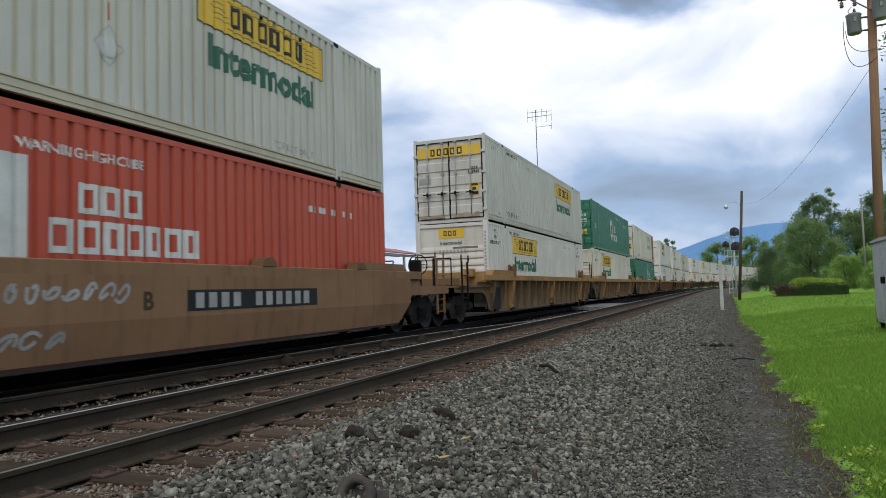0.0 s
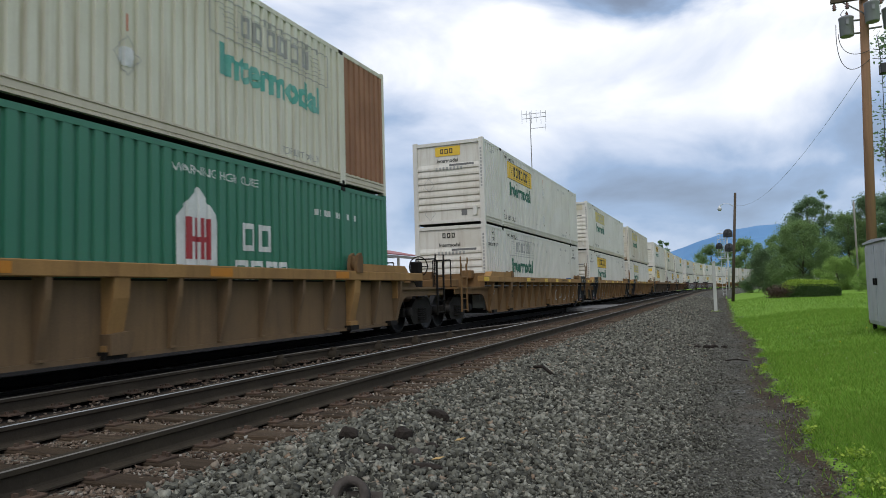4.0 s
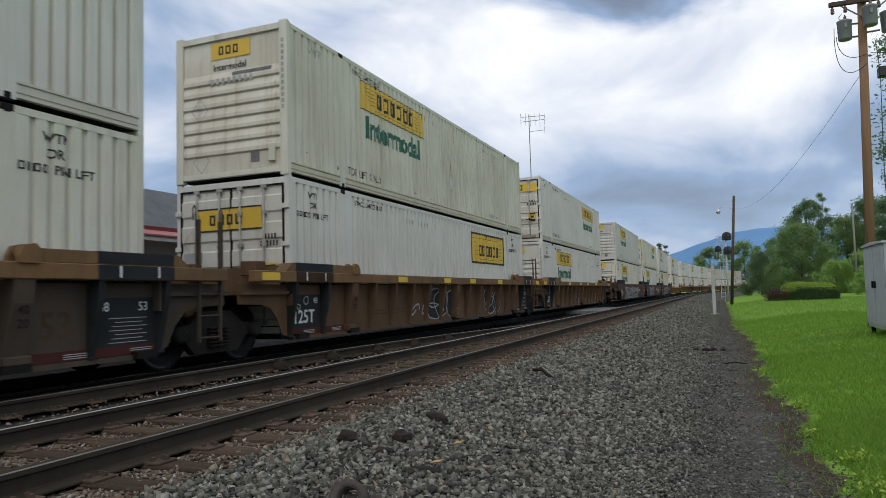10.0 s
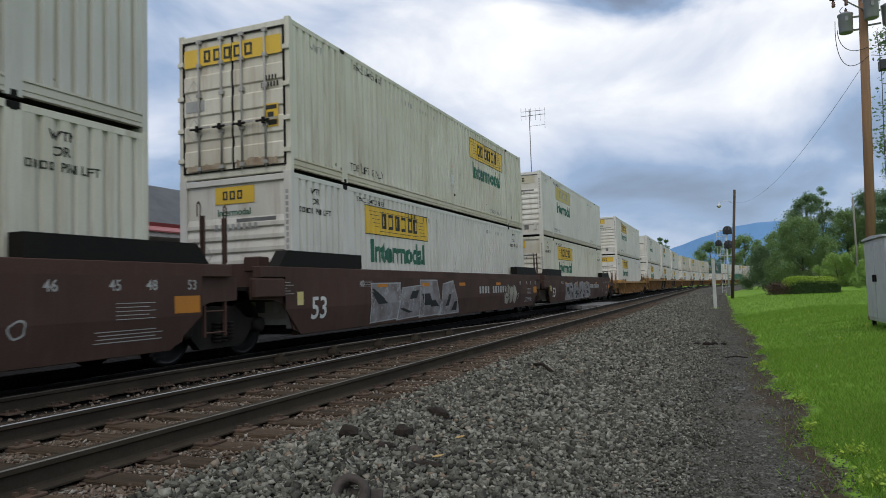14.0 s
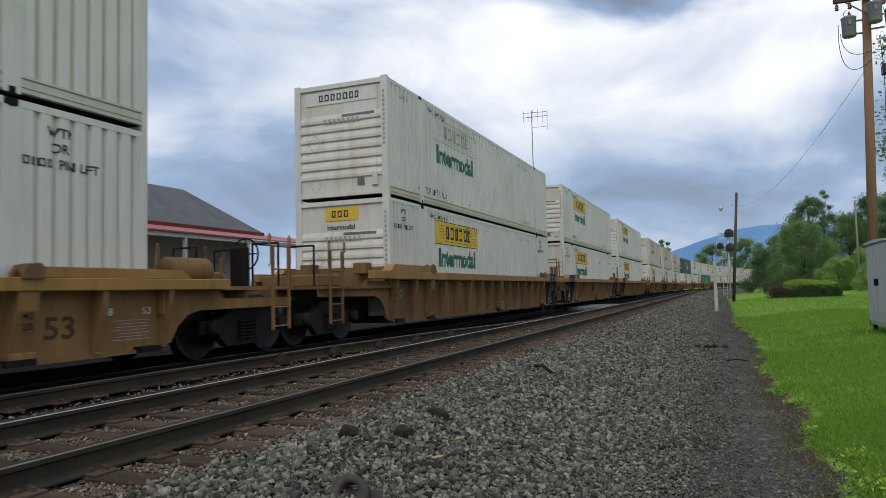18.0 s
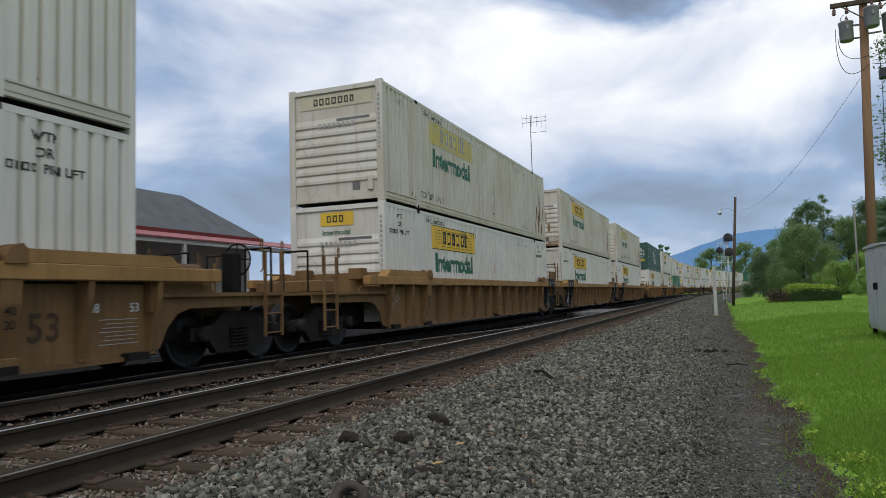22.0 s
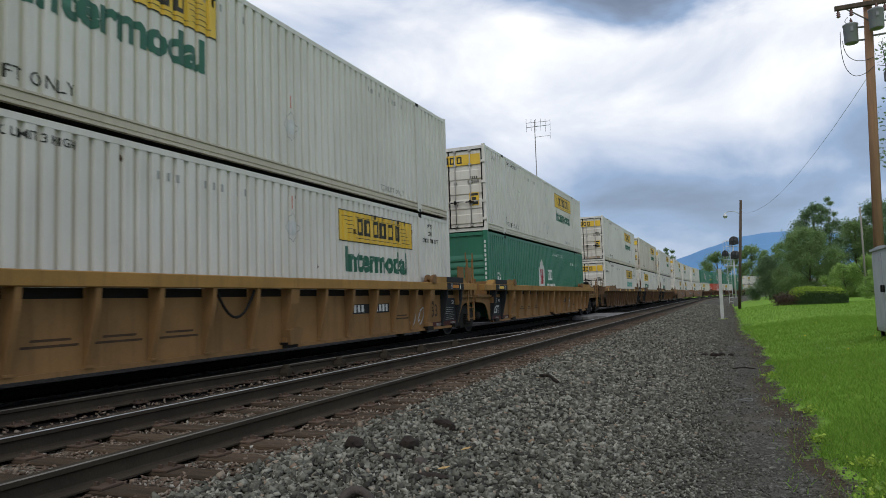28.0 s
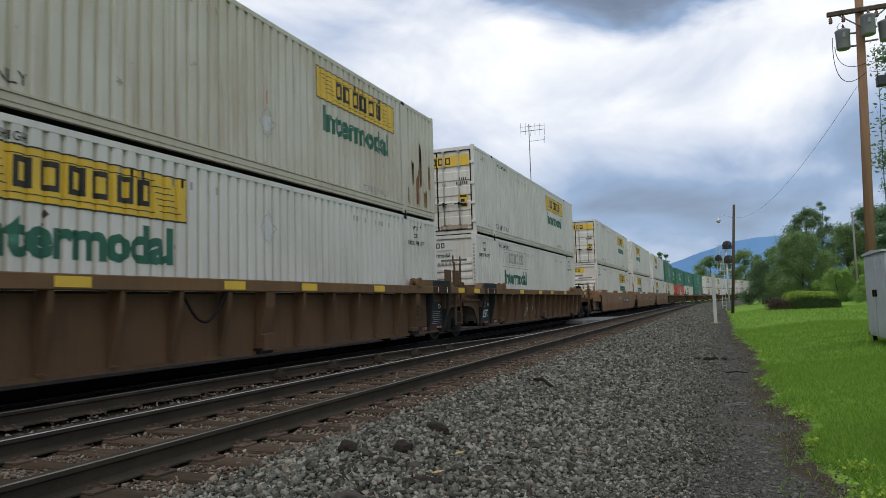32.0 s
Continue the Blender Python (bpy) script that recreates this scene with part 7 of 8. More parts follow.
def grass():
    """Blades of the lawn, thick near the path and thinner with distance, with a few weeds and dandelions."""
    rng = np.random.default_rng(50)
    v, f, off = [], [], 0
    for x0, x1, y0, y1, n, h in ((0.3, 3.0, 4.5, 9.0, 42000, 0.055), (0.3, 4.6, 9.0, 16.0, 46000, 0.06), (0.2, 6.5, 16, 32, 46000, 0.07), (0.2, 14, 32, 66, 30000, 0.08)):
        xs, ys = rng.uniform(x0, x1, n), rng.uniform(y0, y1, n)
        for x, y in zip(xs, ys):
            gap = x - lawn_edge(y)
            if gap < 0 and rng.random() > 0.10 * math.exp(gap * 5):
                continue
            z, hh, a = ground_z(x, y), h * rng.uniform(0.5, 1.4), rng.uniform(0, 6.28)
            w = h * 0.10
            lx, ly = hh * 0.6 * rng.normal(), hh * 0.6 * rng.normal()
            v += [(x - w * math.cos(a), y - w * math.sin(a), z), (x + w * math.cos(a), y + w * math.sin(a), z), (x + lx, y + ly, z + hh)]
            f.append((off, off + 1, off + 2))
            off += 3
    me = bpy.data.meshes.new("grass")
    me.from_pydata(v, [], f)
    me.materials.append(GRASS)
    tagged(new("grass", me), "mown bright green grass beside the path", "grass", kind="stuff")


grass()

# ---- trackside things ----
WOOD_POLE = material("pole_wood", (0.33, 0.19, 0.11), (0.25, 0.15, 0.09), 2.0, 0.85, grain=0.35, bump=0.4, stretch=(6, 6, 0.4))
WOOD_GREY = material("grey_weathered_pole_wood", (0.26, 0.24, 0.21), (0.2, 0.185, 0.16), 2.0, 0.9, grain=0.3, bump=0.3, stretch=(6, 6, 0.4))
WOOD_DARK = material("dark_pole_wood", (0.10, 0.075, 0.055), (0.07, 0.055, 0.04), 2.0, 0.9, grain=0.3, bump=0.3, stretch=(6, 6, 0.4))
GREY_PAINT = material("grey_enamel", (0.46, 0.47, 0.50), (0.40, 0.41, 0.44), 1.5, 0.5, grain=0.08, bump=0.03, streak=(0.2, 0.2, 0.19), streak_amount=0.3)
CAN_GREY = material("weathered_transformer_grey", (0.24, 0.245, 0.25), (0.19, 0.195, 0.2), 1.5, 0.55, grain=0.1, bump=0.03, streak=(0.13, 0.13, 0.12), streak_amount=0.4)
SILVER = material("aluminium_paint", (0.58, 0.59, 0.59), (0.48, 0.49, 0.49), 2.0, 0.5, 0.3, grain=0.1, bump=0.05)
BLACK = material("black_paint", (0.012, 0.012, 0.013), (0.02, 0.02, 0.02), 3.0, 0.55, grain=0.1, bump=0.05)
PORCELAIN = material("brown_porcelain", (0.12, 0.05, 0.035), (0.09, 0.04, 0.03), 4.0, 0.25, grain=0.05, bump=0.0)
POST_WHITE = material("weathered_white_post", (0.50, 0.50, 0.47), (0.4, 0.4, 0.37), 2.0, 0.8, grain=0.2, bump=0.1)
GLASS_DARK = material("dark_lens", (0.02, 0.02, 0.022), (0.03, 0.03, 0.03), 3.0, 0.15, grain=0.0, bump=0.0)


def sagging(p, q, sag, n=14):
    p, q = Vector(p), Vector(q)
    return [p.lerp(q, i / n) - Vector((0, 0, sag * 4 * (i / n) * (1 - i / n))) for i in range(n + 1)]


def utility_pole():
    x, y = 3.86, 21.0
    z = ground_z(x, y)
    ob = thing("utility_pole", "tall brown wooden utility pole with three grey transformers", "utility pole", pose(x, y, z))
    b = -z
    part("pole", rod(bmesh.new(), (-0.25, 0, 0), (0.05, 0, b + 10.5), 0.125, 14, 0.095), WOOD_POLE, ob)
    part("crossarm", boxes((-0.80, 1.0, -0.20, -0.10, b + 8.42, b + 8.54), bevel=0.01), WOOD_DARK, ob)
    part("crossarm_brace", rods(((-0.55, -0.15, b + 8.44), (0, -0.12, b + 8.02), 0.018), ((0.6, -0.15, b + 8.44), (0.05, -0.12, b + 8.02), 0.018), n=6), STEEL_GREY, ob)

    def can():
        bm = lathe(bmesh.new(), [(0.0, 0.19), (0.03, 0.21), (0.58, 0.22), (0.60, 0.235), (0.64, 0.235), (0.68, 0.16), (0.69, 0.05)], (0, 0, 0), "z", 20)
        box(bm, -0.04, 0.04, -0.25, -0.18, 0.35, 0.5)
        return bm

    def bushing():
        return lathe(bmesh.new(), [(0, 0.03), (0.03, 0.055), (0.05, 0.03), (0.08, 0.055), (0.10, 0.03), (0.13, 0.05), (0.16, 0.025), (0.2, 0.015)], (0, 0, 0), "z", 10)

    for cx, cy, cz in ((-0.45, -0.06, 7.42), (0.10, -0.36, 7.62), (0.56, -0.06, 7.50)):
        t = part("transformer", shared("transformer", can), CAN_GREY, ob, "grey steel transformer can", at=pose(cx, cy, b + cz + 0.08) @ Matrix.Scale(0.8, 4))
        part("bushing", shared("bushing", bushing), PORCELAIN, t, "brown porcelain bushing", at=pose(0.03, 0, 0.66))
        part("bracket", rods(((cx * 0.66, cy * 0.6, b + cz + 0.15), (0.02, 0, b + cz + 0.15), 0.025), ((cx * 0.66, cy * 0.6, b + cz + 0.5), (0.02, 0, b + cz + 0.5), 0.025), n=6), STEEL_GREY, ob)
    for cx in (-0.72, -0.42, 0.35, 0.8):
        part("insulator", shared("bushing", bushing), PORCELAIN, ob, "brown porcelain insulator", at=pose(cx, -0.15, b + 8.22))
    def loop(p0, p1, p2, p3, n=12):
        rows = [Vector(p) for p in (p0, p1, p2, p3)]
        return [(1 - u) ** 3 * rows[0] + 3 * u * (1 - u) ** 2 * rows[1] + 3 * u * u * (1 - u) * rows[2] + u ** 3 * rows[3] for u in [i / n for i in range(n + 1)]]

    for pts in (loop((-0.70, -0.1, b + 7.85), (-0.78, -0.12, b + 6.7), (-0.5, -0.12, b + 6.3), (0.02, -0.1, b + 6.8)),
                loop((-0.66, -0.1, b + 7.6), (-0.66, -0.1, b + 7.0), (-0.3, -0.1, b + 6.9), (0.02, -0.15, b + 7.03)),
                loop((0.1, -0.15, b + 7.05), (0.35, -0.2, b + 6.95), (0.6, -0.2, b + 7.0), (0.9, -0.3, b + 7.16)),
                loop((0.1, -0.15, b + 6.8), (0.35, -0.2, b + 6.7), (0.6, -0.2, b + 6.75), (0.9, -0.3, b + 6.9)),
                loop((-0.5, -0.15, b + 8.2), (-0.62, -0.15, b + 8.1), (-0.6, -0.1, b + 8.05), (-0.45, -0.06, b + 8.05)),
                loop((0.2, -0.2, b + 7.4), (0.35, -0.2, b + 6.2), (0.18, -0.15, b + 5.0), (0.22, -0.15, b + 3.0))):
        part("wire", tube(bmesh.new(), pts, 0.009, 5), BLACK, ob)
    part("junction_box", boxes((0.22, 0.55, -0.3, -0.05, b + 6.35, b + 6.62), bevel=0.02), BLACK, ob)
    return ob


utility_pole()
CABLE_GREY = material("grey_cable", (0.24, 0.245, 0.25), (0.3, 0.305, 0.31), 3.0, 0.7, grain=0.1, bump=0.0)
cable = thing("overhead_cable", "thin black overhead cable between the poles", "cable", pose(0, 0, 0), kind="structure")
part("span", tube(bmesh.new(), sagging((3.86, 20.9, 6.75), (1.3, 63.0, 7.6), 1.15, 18), 0.006, 5), CABLE_GREY, cable)
for k, (dx, dz) in enumerate(((0.35, 8.2), (0.9, 8.2))):
    part("span", tube(bmesh.new(), sagging((3.86 + dx, 20.9, dz), (22 + 5 * k, 100, 12.0), 1.0, 14), 0.005, 4), CABLE_GREY, cable)


def relay_cabinet():
    x0, x1, y0, y1 = 3.21, 3.97, 17.0, 19.2
    z = ground_z(x0, 18) - 0.02
    ob = thing("relay_cabinet", "grey steel railway relay cabinet on short legs", "cabinet", pose(x0, y0, z))
    w, l, h = x1 - x0, y1 - y0, 1.9 - z
    part("body", boxes((0, w, 0, l, 0.18, h - 0.05), bevel=0.015), GREY_PAINT, ob)
    part("roof", prism(bmesh.new(), [(-0.05, h - 0.05), (l + 0.05, h - 0.05), (l + 0.05, h - 0.01), (l / 2, h + 0.03), (-0.05, h - 0.01)], -0.05, w + 0.05), GREY_PAINT, ob)
    for k in range(2):
        d = part("door", boxes((-0.02, 0.0, 0.05 + k * l / 2, l / 2 - 0.02 + k * l / 2, 0.26, h - 0.12), bevel=0.006), GREY_PAINT, ob)
        part("handle", boxes((-0.06, -0.02, l / 2 - 0.16 + k * 0.24, l / 2 - 0.10 + k * 0.24, 1.08, 1.24), bevel=0.01), STEEL_DARK, d, "dark handle")
        for y in (0.2, 0.75):
            for zz in (0.35, h - 0.3):
                part("vent", boxes(*[(-0.026, -0.02, y + k * l / 2, y + 0.12 + k * l / 2, zz + 0.03 * i, zz + 0.03 * i + 0.012) for i in range(3)]), POST_WHITE, d, "pale louvre")
    part("end_door", boxes((0.04, w - 0.04, -0.015, 0.0, 0.26, h - 0.12), bevel=0.006), GREY_PAINT, ob)
    for xx in (0.04, w - 0.12):
        for yy in (0.05, l - 0.13):
            part("leg", boxes((xx, xx + 0.08, yy, yy + 0.08, 0.0, 0.18)), STEEL_DARK, ob)


relay_cabinet()


def lamp_pole():
    x, y = 0.74, 63.0
    z = ground_z(x, y)
    ob = thing("street_lamp", "leaning dark wooden pole with a small lamp on an arm", "street lamp", pose(x, y, z))
    b = -z
    part("pole", rod(bmesh.new(), (0, 0, 0), (0.62, 0, b + 8.65), 0.13, 10, 0.10), WOOD_DARK, ob)
    arm = [(0.55, 0, b + 7.45), (0.1, -0.05, b + 7.75), (-0.35, -0.08, b + 7.78), (-0.66, -0.1, b + 7.62)]
    part("arm", tube(bmesh.new(), arm, 0.025), SILVER, ob)
    part("shade", lathe(bmesh.new(), [(-0.16, 0.19), (-0.06, 0.15), (0.05, 0.08), (0.14, 0.05)], (-0.66, -0.1, b + 7.5), "z", 12), SILVER, ob)
    part("lens", lathe(bmesh.new(), [(-0.30, 0.08), (-0.22, 0.15), (-0.16, 0.16)], (-0.66, -0.1, b + 7.5), "z", 12), POST_WHITE, ob)


lamp_pole()


def signal():
    x, y = 0.62, 76.0
    z = ground_z(x, y)
    ob = thing("railway_signal", "grey railway signal mast with black round targets and a ladder", "railway signal", pose(x, y, z))
    b = -z
    part("mast", rod(bmesh.new(), (0, 0, 0), (0, 0, b + 6.6), 0.08, 10), SILVER, ob)
    part("base_case", boxes((-0.25, 0.2, -0.25, 0.2, 0.0, 0.9), bevel=0.03), STEEL_GREY, ob)
    for hx, hz, r in ((0.12, 6.15, 0.44), (0.18, 4.7, 0.44), (-0.75, 4.9, 0.32)):
        h = part("signal_head", lathe(bmesh.new(), [(-0.03, 0.0), (-0.03, r), (0.0, r), (0.0, 0.0)], (hx, -0.30, b + hz), "y", 20), BLACK, ob, "black round signal target")
        part("stem_plate", boxes((hx - r, hx + r, -0.335, -0.30, b + hz - 0.9 * r, b + hz)), BLACK, h)
        for k in (-0.22, 0.0, 0.22):
            part("lamp_hood", lathe(bmesh.new(), [(-0.28, 0.095), (-0.03, 0.105), (-0.03, 0.0)], (hx, -0.32, b + hz + k), "y", 10), BLACK, h)
            part("lens", lathe(bmesh.new(), [(-0.05, 0.0), (-0.05, 0.08), (-0.04, 0.08)], (hx, -0.32, b + hz + k), "y", 10), GLASS_DARK, h)
        part("bracket", rods(((hx, -0.28, b + hz), (0, 0, b + hz), 0.03), n=6), SILVER, ob)
    part("platform", boxes((-0.9, 0.5, -0.1, 0.35, b + 3.6, b + 3.66)), SILVER, ob)
    lad = part("ladder", rods(((-0.28, 0.1, 0.3), (-0.28, 0.1, b + 6.3), 0.025), ((-0.62, 0.1, 0.3), (-0.62, 0.1, b + 6.3), 0.025), n=6), SILVER, ob)
    for i in range(18):
        part("rung", rods(((-0.62, 0.1, 0.5 + 0.38 * i), (-0.28, 0.1, 0.5 + 0.38 * i), 0.016), n=5), SILVER, lad)
    for px, py in ((-0.9, -0.1), (-0.2, -0.1), (0.5, -0.1), (-0.9, 0.35), (0.5, 0.35)):
        part("guard_post", rods(((px, py, b + 3.6), (px, py, b + 6.2), 0.022), n=5), SILVER, ob)
    for zz in (3.66, 4.3, 4.9, 5.6, 6.2):
        part("guard_rail", rods(((-0.9, -0.1, b + zz), (0.5, -0.1, b + zz), 0.02), ((-0.9, 0.35, b + zz), (0.5, 0.35, b + zz), 0.02), n=5), SILVER, ob)


signal()
post = thing("marker_post", "plain pale grey marker post on the gravel", "post", pose(-0.42, 42, ground_z(-0.42, 42)))
part("shaft", boxes((-0.09, 0.09, -0.06, 0.06, 0, 2.75), bevel=0.015), POST_WHITE, post)
part("cap", boxes((-0.11, 0.11, -0.08, 0.08, 2.75, 2.80), bevel=0.01), POST_WHITE, post)


def bank_post():
    for x, y, h in ((12.63, 80, 9.0),):
        ob = thing("bank_pole", "bare pale wooden pole among the trees", "pole", pose(x, y, ground_z(x, y)))
        part("shaft", rod(bmesh.new(), (0, 0, 0), (0, 0, h), 0.11, 8, 0.08), WOOD_GREY, ob)


bank_post()


def antenna():
    x, y = -14.72, 58.0
    z = ground_z(x, y)
    ob = thing("antenna_mast", "thin steel mast with a crossed rooftop aerial", "antenna", pose(x, y, z))
    b = -z
    part("mast", rod(bmesh.new(), (0, 0, 0), (0, 0, b + 16.4), 0.05, 8, 0.035), STEEL_GREY, ob)
    part("boom", rods(((-0.65, -0.3, b + 15.75), (1.25, 0.5, b + 15.95), 0.022), ((-0.65, -0.3, b + 16.15), (1.25, 0.5, b + 16.3), 0.018), n=6), STEEL_GREY, ob)
    for i, u in enumerate(np.linspace(0, 1, 6)):
        px, py = -0.65 + 1.9 * u, -0.3 + 0.8 * u
        part("element", rods(((px, py, b + 15.35 + 0.1 * (i % 2)), (px, py, b + 16.5), 0.014), n=5), STEEL_GREY, ob)
    part("side_arm", rods(((0, 0, b + 14.9), (1.25, 0.4, b + 15.0), 0.018), ((1.25, 0.4, b + 14.7), (1.25, 0.4, b + 15.3), 0.014), n=5), STEEL_GREY, ob)


antenna()

# ---- the station across the line ----
ROOF_GREY = material("grey_roof_shingle", (0.13, 0.137, 0.14), (0.10, 0.106, 0.109), 1.0, 0.9, grain=0.3, bump=0.3, rand=False)
ROOF_RED = material("red_metal_roof", (0.30, 0.075, 0.07), (0.25, 0.065, 0.06), 1.0, 0.55, grain=0.1, bump=0.05, rand=False)
WALL_GREY = material("grey_station_wall", (0.52, 0.49, 0.44), (0.44, 0.41, 0.37), 1.0, 0.85, grain=0.2, bump=0.15, rand=False)
TRIM_RED = material("dark_red_trim", (0.17, 0.035, 0.03), (0.13, 0.03, 0.028), 2.0, 0.6, grain=0.1, bump=0.05)
PANE = material("station_pane", (0.05, 0.06, 0.065), (0.06, 0.07, 0.075), 1.0, 0.1, grain=0.0, bump=0.0)


def station():
    z = -0.55
    ob = thing("station_building", "grey hip-roofed station with red metal canopy and eaves", "station", pose(0, 0, 0))
    x0, x1, y0, y1, eave = -27.4, -22.6, -10.0, 29.3, 4.22
    part("wall", boxes((x0, x1, y0, y1, z, eave)), WALL_GREY, ob)
    # the hip roof
    bm = bmesh.new()
    o = 0.6
    c = [bm.verts.new(p) for p in ((x1 + o, y0 - o, eave), (x1 + o, y1 + o, eave), (x0 - o, y1 + o, eave), (x0 - o, y0 - o, eave), (-25.0, y0 + 2.4, 6.42), (-25.0, y1 - 1.9, 6.42))]
    for q in ((0, 1, 5, 4), (1, 2, 5), (2, 3, 4, 5), (3, 0, 4), (3, 2, 1, 0)):
        bm.faces.new([c[i] for i in q])
    bmesh.ops.recalc_face_normals(bm, faces=bm.faces)
    part("roof", bm, ROOF_GREY, ob, "grey shingle roof")
    part("fascia", boxes((x1 + o, x1 + o + 0.04, y0 - o, y1 + o, eave - 0.20, eave + 0.02), (x0 - o, x1 + o, y1 + o, y1 + o + 0.04, eave - 0.20, eave + 0.02)), TRIM_RED, ob, "dark red eaves board")
    # the lower canopy, which runs on past the end of the building
    bm = bmesh.new()
    top = [bm.verts.new(p) for p in ((-19.9, -20, 3.64), (-19.9, 46, 3.64), (-22.55, 46, 4.20), (-22.55, -20, 4.20))]
    low = [bm.verts.new(v.co - Vector((0, 0, 0.06))) for v in top]
    bm.faces.new(top)
    bm.faces.new(low[::-1])
    for i in range(4):
        bm.faces.new((top[i], low[i], low[(i + 1) % 4], top[(i + 1) % 4]))
    part("canopy", bm, ROOF_RED, ob, "red metal canopy roof")
    part("canopy_beam", boxes((-20.1, -19.98, -20, 46, 3.40, 3.56), (-22.4, -22.25, 29.4, 46, 3.62, 3.84)), WALL_GREY, ob)
    for y in np.arange(-14, 46.1, 4.0):
        part("canopy_post", boxes((-20.12, -19.98, y, y + 0.13, z, 3.41)), WALL_GREY, ob)
    for y in np.arange(-6, 28, 3.4):
        w = part("window", boxes((x1, x1 + 0.06, y, y + 1.3, 0.9, 2.7)), TRIM_RED, ob, "dark red window frame")
        for k in range(2):
            part("pane", boxes((x1 + 0.06, x1 + 0.07, y + 0.1 + k * 0.58, y + 0.62 + k * 0.58, 1.0 + 0.0, 2.6)), PANE, w)
    part("platform", boxes((-23, -14.5, -20, 46, -0.57, -0.2)), ROOF_GREY, ob, "dark asphalt platform")
    part("bench_rail", rods(((-17.5, -20, 0.75), (-17.5, 46, 0.75), 0.03), ((-17.5, -20, 0.3), (-17.5, 46, 0.3), 0.03), n=6), STEEL_GREY, ob)
    for y in np.arange(-20, 46.1, 2.2):
        part("rail_post", shared("platform_rail_post", lambda: rods(((0, 0, -0.2), (0, 0, 0.8), 0.03), n=6)), STEEL_GREY, ob, at=pose(-17.5, y, 0))


station()

def tall_house():
    """A tall pale house behind the station, with a dark hip roof on wide eaves."""
    ob = thing("house", "tall beige house with a dark hip roof and wide eaves", "house", pose(0, 0, 0))
    x0, x1, y0, y1, eave, o = -47.0, -35.2, 6.0, 26.75, 12.75, 0.85
    part("wall", boxes((x0, x1, y0, y1, -0.6, eave)), BEIGE, ob)
    for y in (y0, y1 - 0.7):
        part("corner_board", boxes((x1, x1 + 0.05, y, y + 0.7, -0.6, eave - 0.5)), CREAM_TRIM, ob, "cream corner board")
    part("base_band", boxes((x1, x1 + 0.07, y0, y1, 3.5, 5.95)), BAND, ob, "dull maroon base band")
    part("frieze", boxes((x1, x1 + 0.06, y0, y1, eave - 0.5, eave)), CREAM_TRIM, ob)
    bm = bmesh.new()
    c = [bm.verts.new(p) for p in ((x1 + o, y0 - o, eave), (x1 + o, y1 + o, eave), (x0 - o, y1 + o, eave), (x0 - o, y0 - o, eave), (-41, y0 + 6, 18.2), (-41, y1 - 6, 18.2))]
    for q in ((0, 1, 5, 4), (1, 2, 5), (2, 3, 4, 5), (3, 0, 4), (3, 2, 1, 0)):
        bm.faces.new([c[i] for i in q])
    bmesh.ops.recalc_face_normals(bm, faces=bm.faces)
    part("roof", bm, ROOF_GREY, ob, "dark shingle roof")
    part("gutter", boxes((x1 + o, x1 + o + 0.08, y0 - o, y1 + o, eave - 0.35, eave + 0.02), (x0 - o, x1 + o, y1 + o, y1 + o + 0.08, eave - 0.35, eave + 0.02)), STEEL_DARK, ob)


BAND = material("dull_maroon_wall", (0.17, 0.10, 0.085), (0.14, 0.085, 0.075), 1.0, 0.85, grain=0.2, bump=0.1, rand=False)
BRICK_RED = material("red_brick", (0.24, 0.10, 0.065), (0.18, 0.08, 0.055), 3.0, 0.9, grain=0.3, bump=0.3, rand=False)
BEIGE = material("beige_siding", (0.50, 0.45, 0.37), (0.44, 0.40, 0.33), 1.0, 0.8, grain=0.12, bump=0.1, rand=False, stretch=(1, 1, 8))
CREAM_TRIM = material("cream_trim", (0.62, 0.58, 0.50), (0.56, 0.52, 0.44), 1.0, 0.7, grain=0.1, bump=0.05, rand=False)
tall_house()
chimney = thing("chimney", "narrow red brick chimney on the station roof", "chimney", pose(-25.0, 19.45, 6.1))
part("stack", boxes((-0.18, 0.18, -0.18, 0.18, 0, 1.2), bevel=0.01), BRICK_RED, chimney)
part("cap", boxes((-0.24, 0.24, -0.24, 0.24, 1.2, 1.38), bevel=0.03), BRICK_RED, chimney)

# ---- litter on the ballast ----
CLOD = material("dark_clod", (0.03, 0.024, 0.02), (0.045, 0.036, 0.03), 8.0, 0.95, grain=0.4, bump=0.6)
LEAF_TAN = material("dry_leaf", (0.50, 0.36, 0.17), (0.40, 0.27, 0.12), 8.0, 0.8, grain=0.2, bump=0.1)
RUSTY = material("rusty_iron", (0.095, 0.082, 0.072), (0.062, 0.052, 0.046), 8.0, 0.85, grain=0.3, bump=0.4)


def lump(size, seed):
    rng = random.Random(seed)
    bm = bmesh.new()
    bmesh.ops.create_icosphere(bm, subdivisions=2, radius=1)
    for v in bm.verts:
        k = 1 + 0.28 * noise.noise(v.co * 1.7 + Vector((seed, 0, 0))) + rng.uniform(-0.05, 0.05)
        v.co = Vector((v.co.x * size[0] * k, v.co.y * size[1] * k, v.co.z * size[2] * k))
    return bm


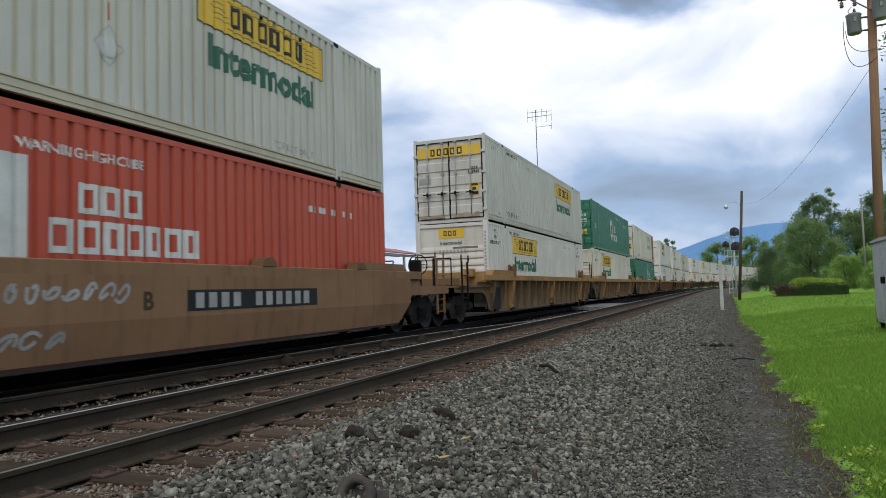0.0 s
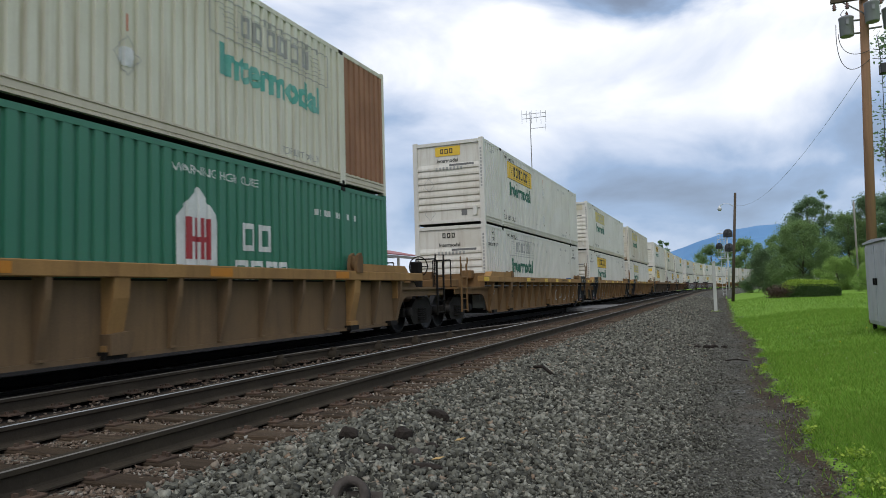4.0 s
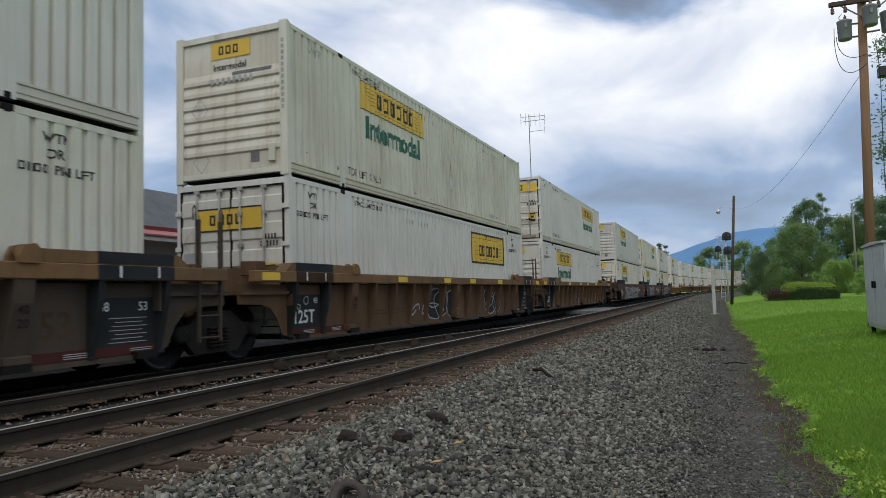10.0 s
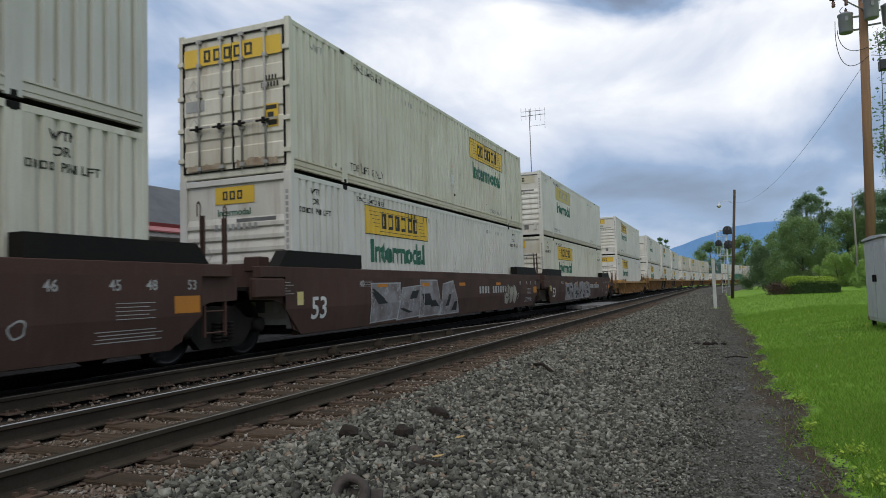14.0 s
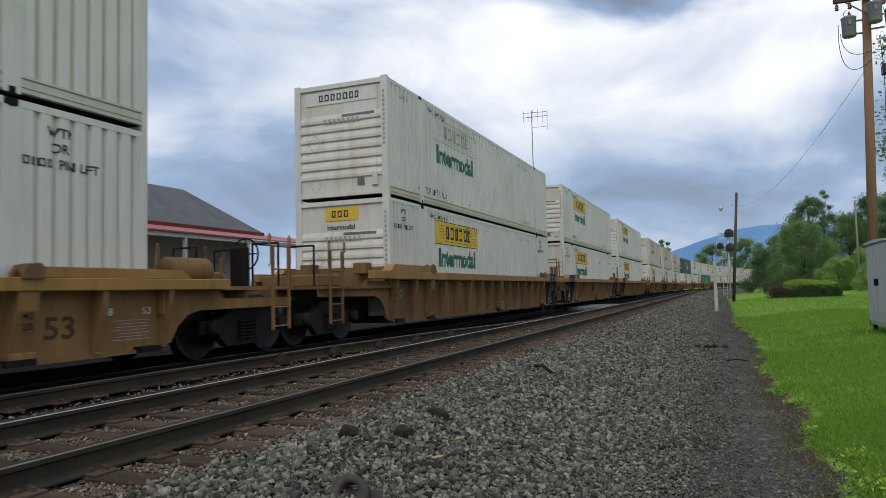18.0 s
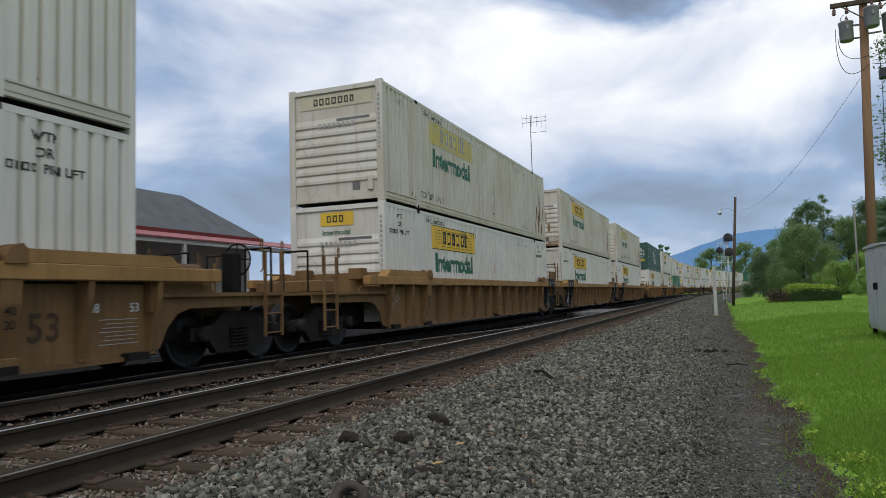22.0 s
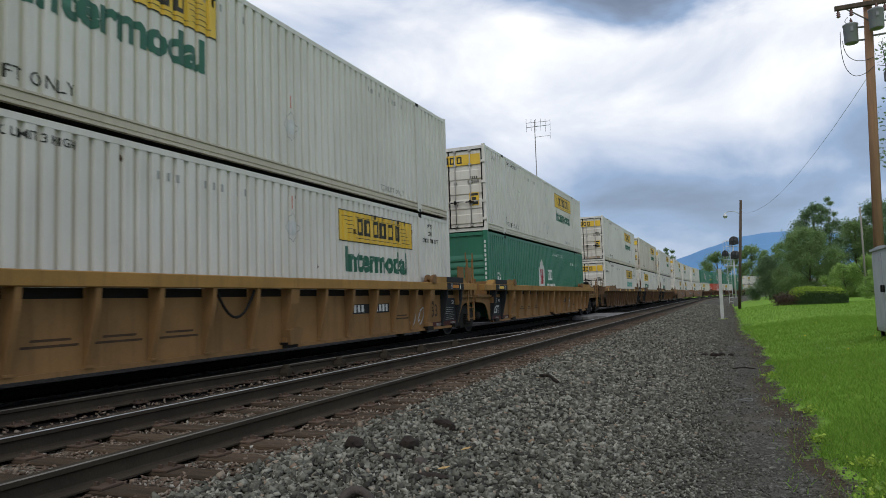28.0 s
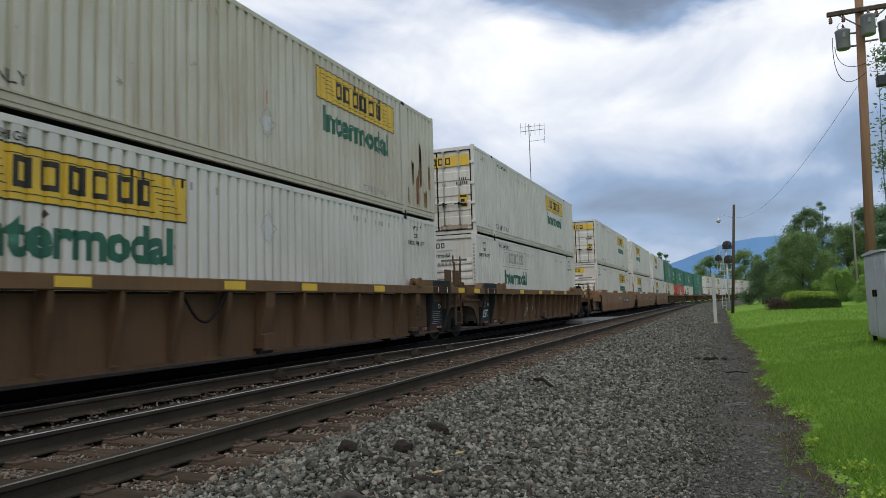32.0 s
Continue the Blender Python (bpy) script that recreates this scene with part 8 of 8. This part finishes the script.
for i, (x, y, sx, sy, sz, rz) in enumerate(((-3.04, 5.30, 0.09, 0.07, 0.075, 0), (-2.74, 6.56, 0.23, 0.065, 0.06, -38), (-2.66, 5.58, 0.08, 0.07, 0.075, 20), (-2.64, 5.18, 0.09, 0.05, 0.035, 10),
                                            (-0.88, 17.6, 0.07, 0.05, 0.04, 0), (-0.62, 17.78, 0.10, 0.06, 0.05, 30), (-0.40, 17.70, 0.12, 0.06, 0.06, -20), (-0.25, 17.86, 0.09, 0.07, 0.06, 10), (-0.04, 17.92, 0.08, 0.05, 0.04, 40), (-0.72, 18.4, 0.05, 0.04, 0.03, 0),
                                            (-2.38, 5.20, 0.06, 0.05, 0.05, 0), (-2.2, 4.98, 0.15, 0.05, 0.03, 5), (-2.35, 5.5, 0.08, 0.05, 0.04, -30))):
    ob = part("clod", lump((sx, sy, sz), i + 2), CLOD if i != 10 else RUSTY, None, at=pose(x, y, ground_z(x, y) + sz * 0.55, 0, 0, rz))
    tagged(ob, "dark broken lump lying on the ballast", "debris", "lumps on the ballast")
for i, (x, y, rz) in enumerate(((-2.2, 5.78, 40), (-2.14, 5.12, 25))):
    bm = bmesh.new()
    pts = [(-0.055, 0, 0.0), (-0.015, 0.018, 0.012), (0.055, 0.006, 0.02), (0.015, -0.016, 0.010), (0.0, 0.0, -0.004)]
    vs = [bm.verts.new(p) for p in pts]
    for a in range(4):
        bm.faces.new((vs[a], vs[(a + 1) % 4], vs[4]))
    tagged(part("dry_leaf", bm, LEAF_TAN, None, at=pose(x, y, ground_z(x, y) + 0.055, 8, 0, rz)), "pale tan dry leaf on the ballast", "leaf", "dry leaves")
ring = thing("iron_collar", "rusty iron pipe collar half buried in ballast", "debris", pose(-2.30, 4.02, ground_z(-2.3, 4.0) + 0.03, 62, 0, 10))
bm = lathe(bmesh.new(), [(-0.05, 0.075), (-0.05, 0.125), (0.05, 0.125), (0.05, 0.075), (-0.05, 0.0751)], (0, 0, 0), "z", 20)
bmesh.ops.delete(bm, geom=[f for f in bm.faces if len(f.verts) > 4], context="FACES_ONLY")
part("collar", bm, RUSTY, ring)
part("flange", boxes((-0.2, 0.2, -0.05, 0.05, -0.06, -0.045), bevel=0.005), RUSTY, ring)
for i, (p, q, r) in enumerate((((-2.8, 10.72), (-2.45, 10.38), 0.025), ((-0.02, 14.52), (0.38, 14.6), 0.012))):
    bm = tube(bmesh.new(), [Vector((p[0], p[1], ground_z(*p) + r + 0.03)), Vector(((p[0] + q[0]) / 2, (p[1] + q[1]) / 2 + 0.03, ground_z(*p) + r + 0.05)), Vector((q[0], q[1], ground_z(*q) + r + 0.02))], r, 7)
    tagged(part("stick", bm, CLOD, None), "dark stick lying on the gravel", "stick", "sticks on the gravel")


# a pale wire ring, dandelions and clover
WIRE_GREY = material("dull_wire", (0.22, 0.22, 0.21), (0.16, 0.16, 0.15), 8.0, 0.6, grain=0.2, bump=0.0)


def wire_ring():
    n = 22
    pts = [Vector((0.10 * math.cos(2 * math.pi * i / n), 0.07 * math.sin(2 * math.pi * i / n), 0.01 * math.sin(4 * math.pi * i / n))) for i in range(n + 1)]
    return tube(bmesh.new(), pts, 0.007, 5)


tagged(part("wire_ring", wire_ring(), WIRE_GREY, None, at=pose(0.11, 10.42, ground_z(0.11, 10.42) + 0.035)), "pale loop of wire lying on the path", "wire")


def flowers(name, label, spots, size, mat):
    bm = bmesh.new()
    for x, y in spots:
        z = ground_z(x, y) + 0.075
        ring = [bm.verts.new((x + size * math.cos(a), y + size * math.sin(a), z)) for a in np.arange(0, 6.2, 0.9)]
        top = bm.verts.new((x, y, z + size * 0.7))
        for a, b in zip(ring, ring[1:] + ring[:1]):
            bm.faces.new((a, b, top))
    tagged(part(name, bm, mat, None), label, "flower", kind="stuff")


rng = random.Random(71)
DANDELION = material("dandelion_yellow", (0.75, 0.52, 0.02), (0.65, 0.42, 0.02), 20.0, 0.8, grain=0.1, bump=0.0)
CLOVER = material("clover_white", (0.45, 0.48, 0.36), (0.38, 0.41, 0.3), 20.0, 0.8, grain=0.1, bump=0.0)
flowers("dandelions", "yellow dandelions in the lawn", [(1.22, 6.05), (1.5, 8.3), (2.6, 11.0), (2.2, 16.5), (3.1, 19.0), (1.9, 22.0), (2.7, 27.0)], 0.024, DANDELION)
flowers("clover", "small white clover flowers in the lawn", [(1.2 + abs(rng.gauss(0, 0.9)), 17 + rng.gauss(0, 4)) for _ in range(60)], 0.010, CLOVER)


def weeds():
    """Ragged low weeds at the lawn's edge."""
    rng = np.random.default_rng(77)
    pts = []
    for cx, cy, r, n in ((1.02, 5.7, 0.22, 420), (0.95, 6.6, 0.12, 160), (0.7, 7.6, 0.08, 80), (0.8, 9.4, 0.1, 90), (-0.42, 41.6, 0.3, 120), (0.55, 13.2, 0.1, 70)):
        d = rng.normal(0, 0.5, (n, 2)) * r
        for dx, dy in d:
            pts.append((cx + dx, cy + dy, ground_z(cx + dx, cy + dy) + abs(rng.normal(0, 0.03)) + 0.02))
    tagged(new("weeds", leaf_mesh("weeds", np.array(pts), 0.020, rng, HEDGE_LIT)), "low green weeds at the edge of the path", "weeds", kind="stuff")


weeds()

motions()
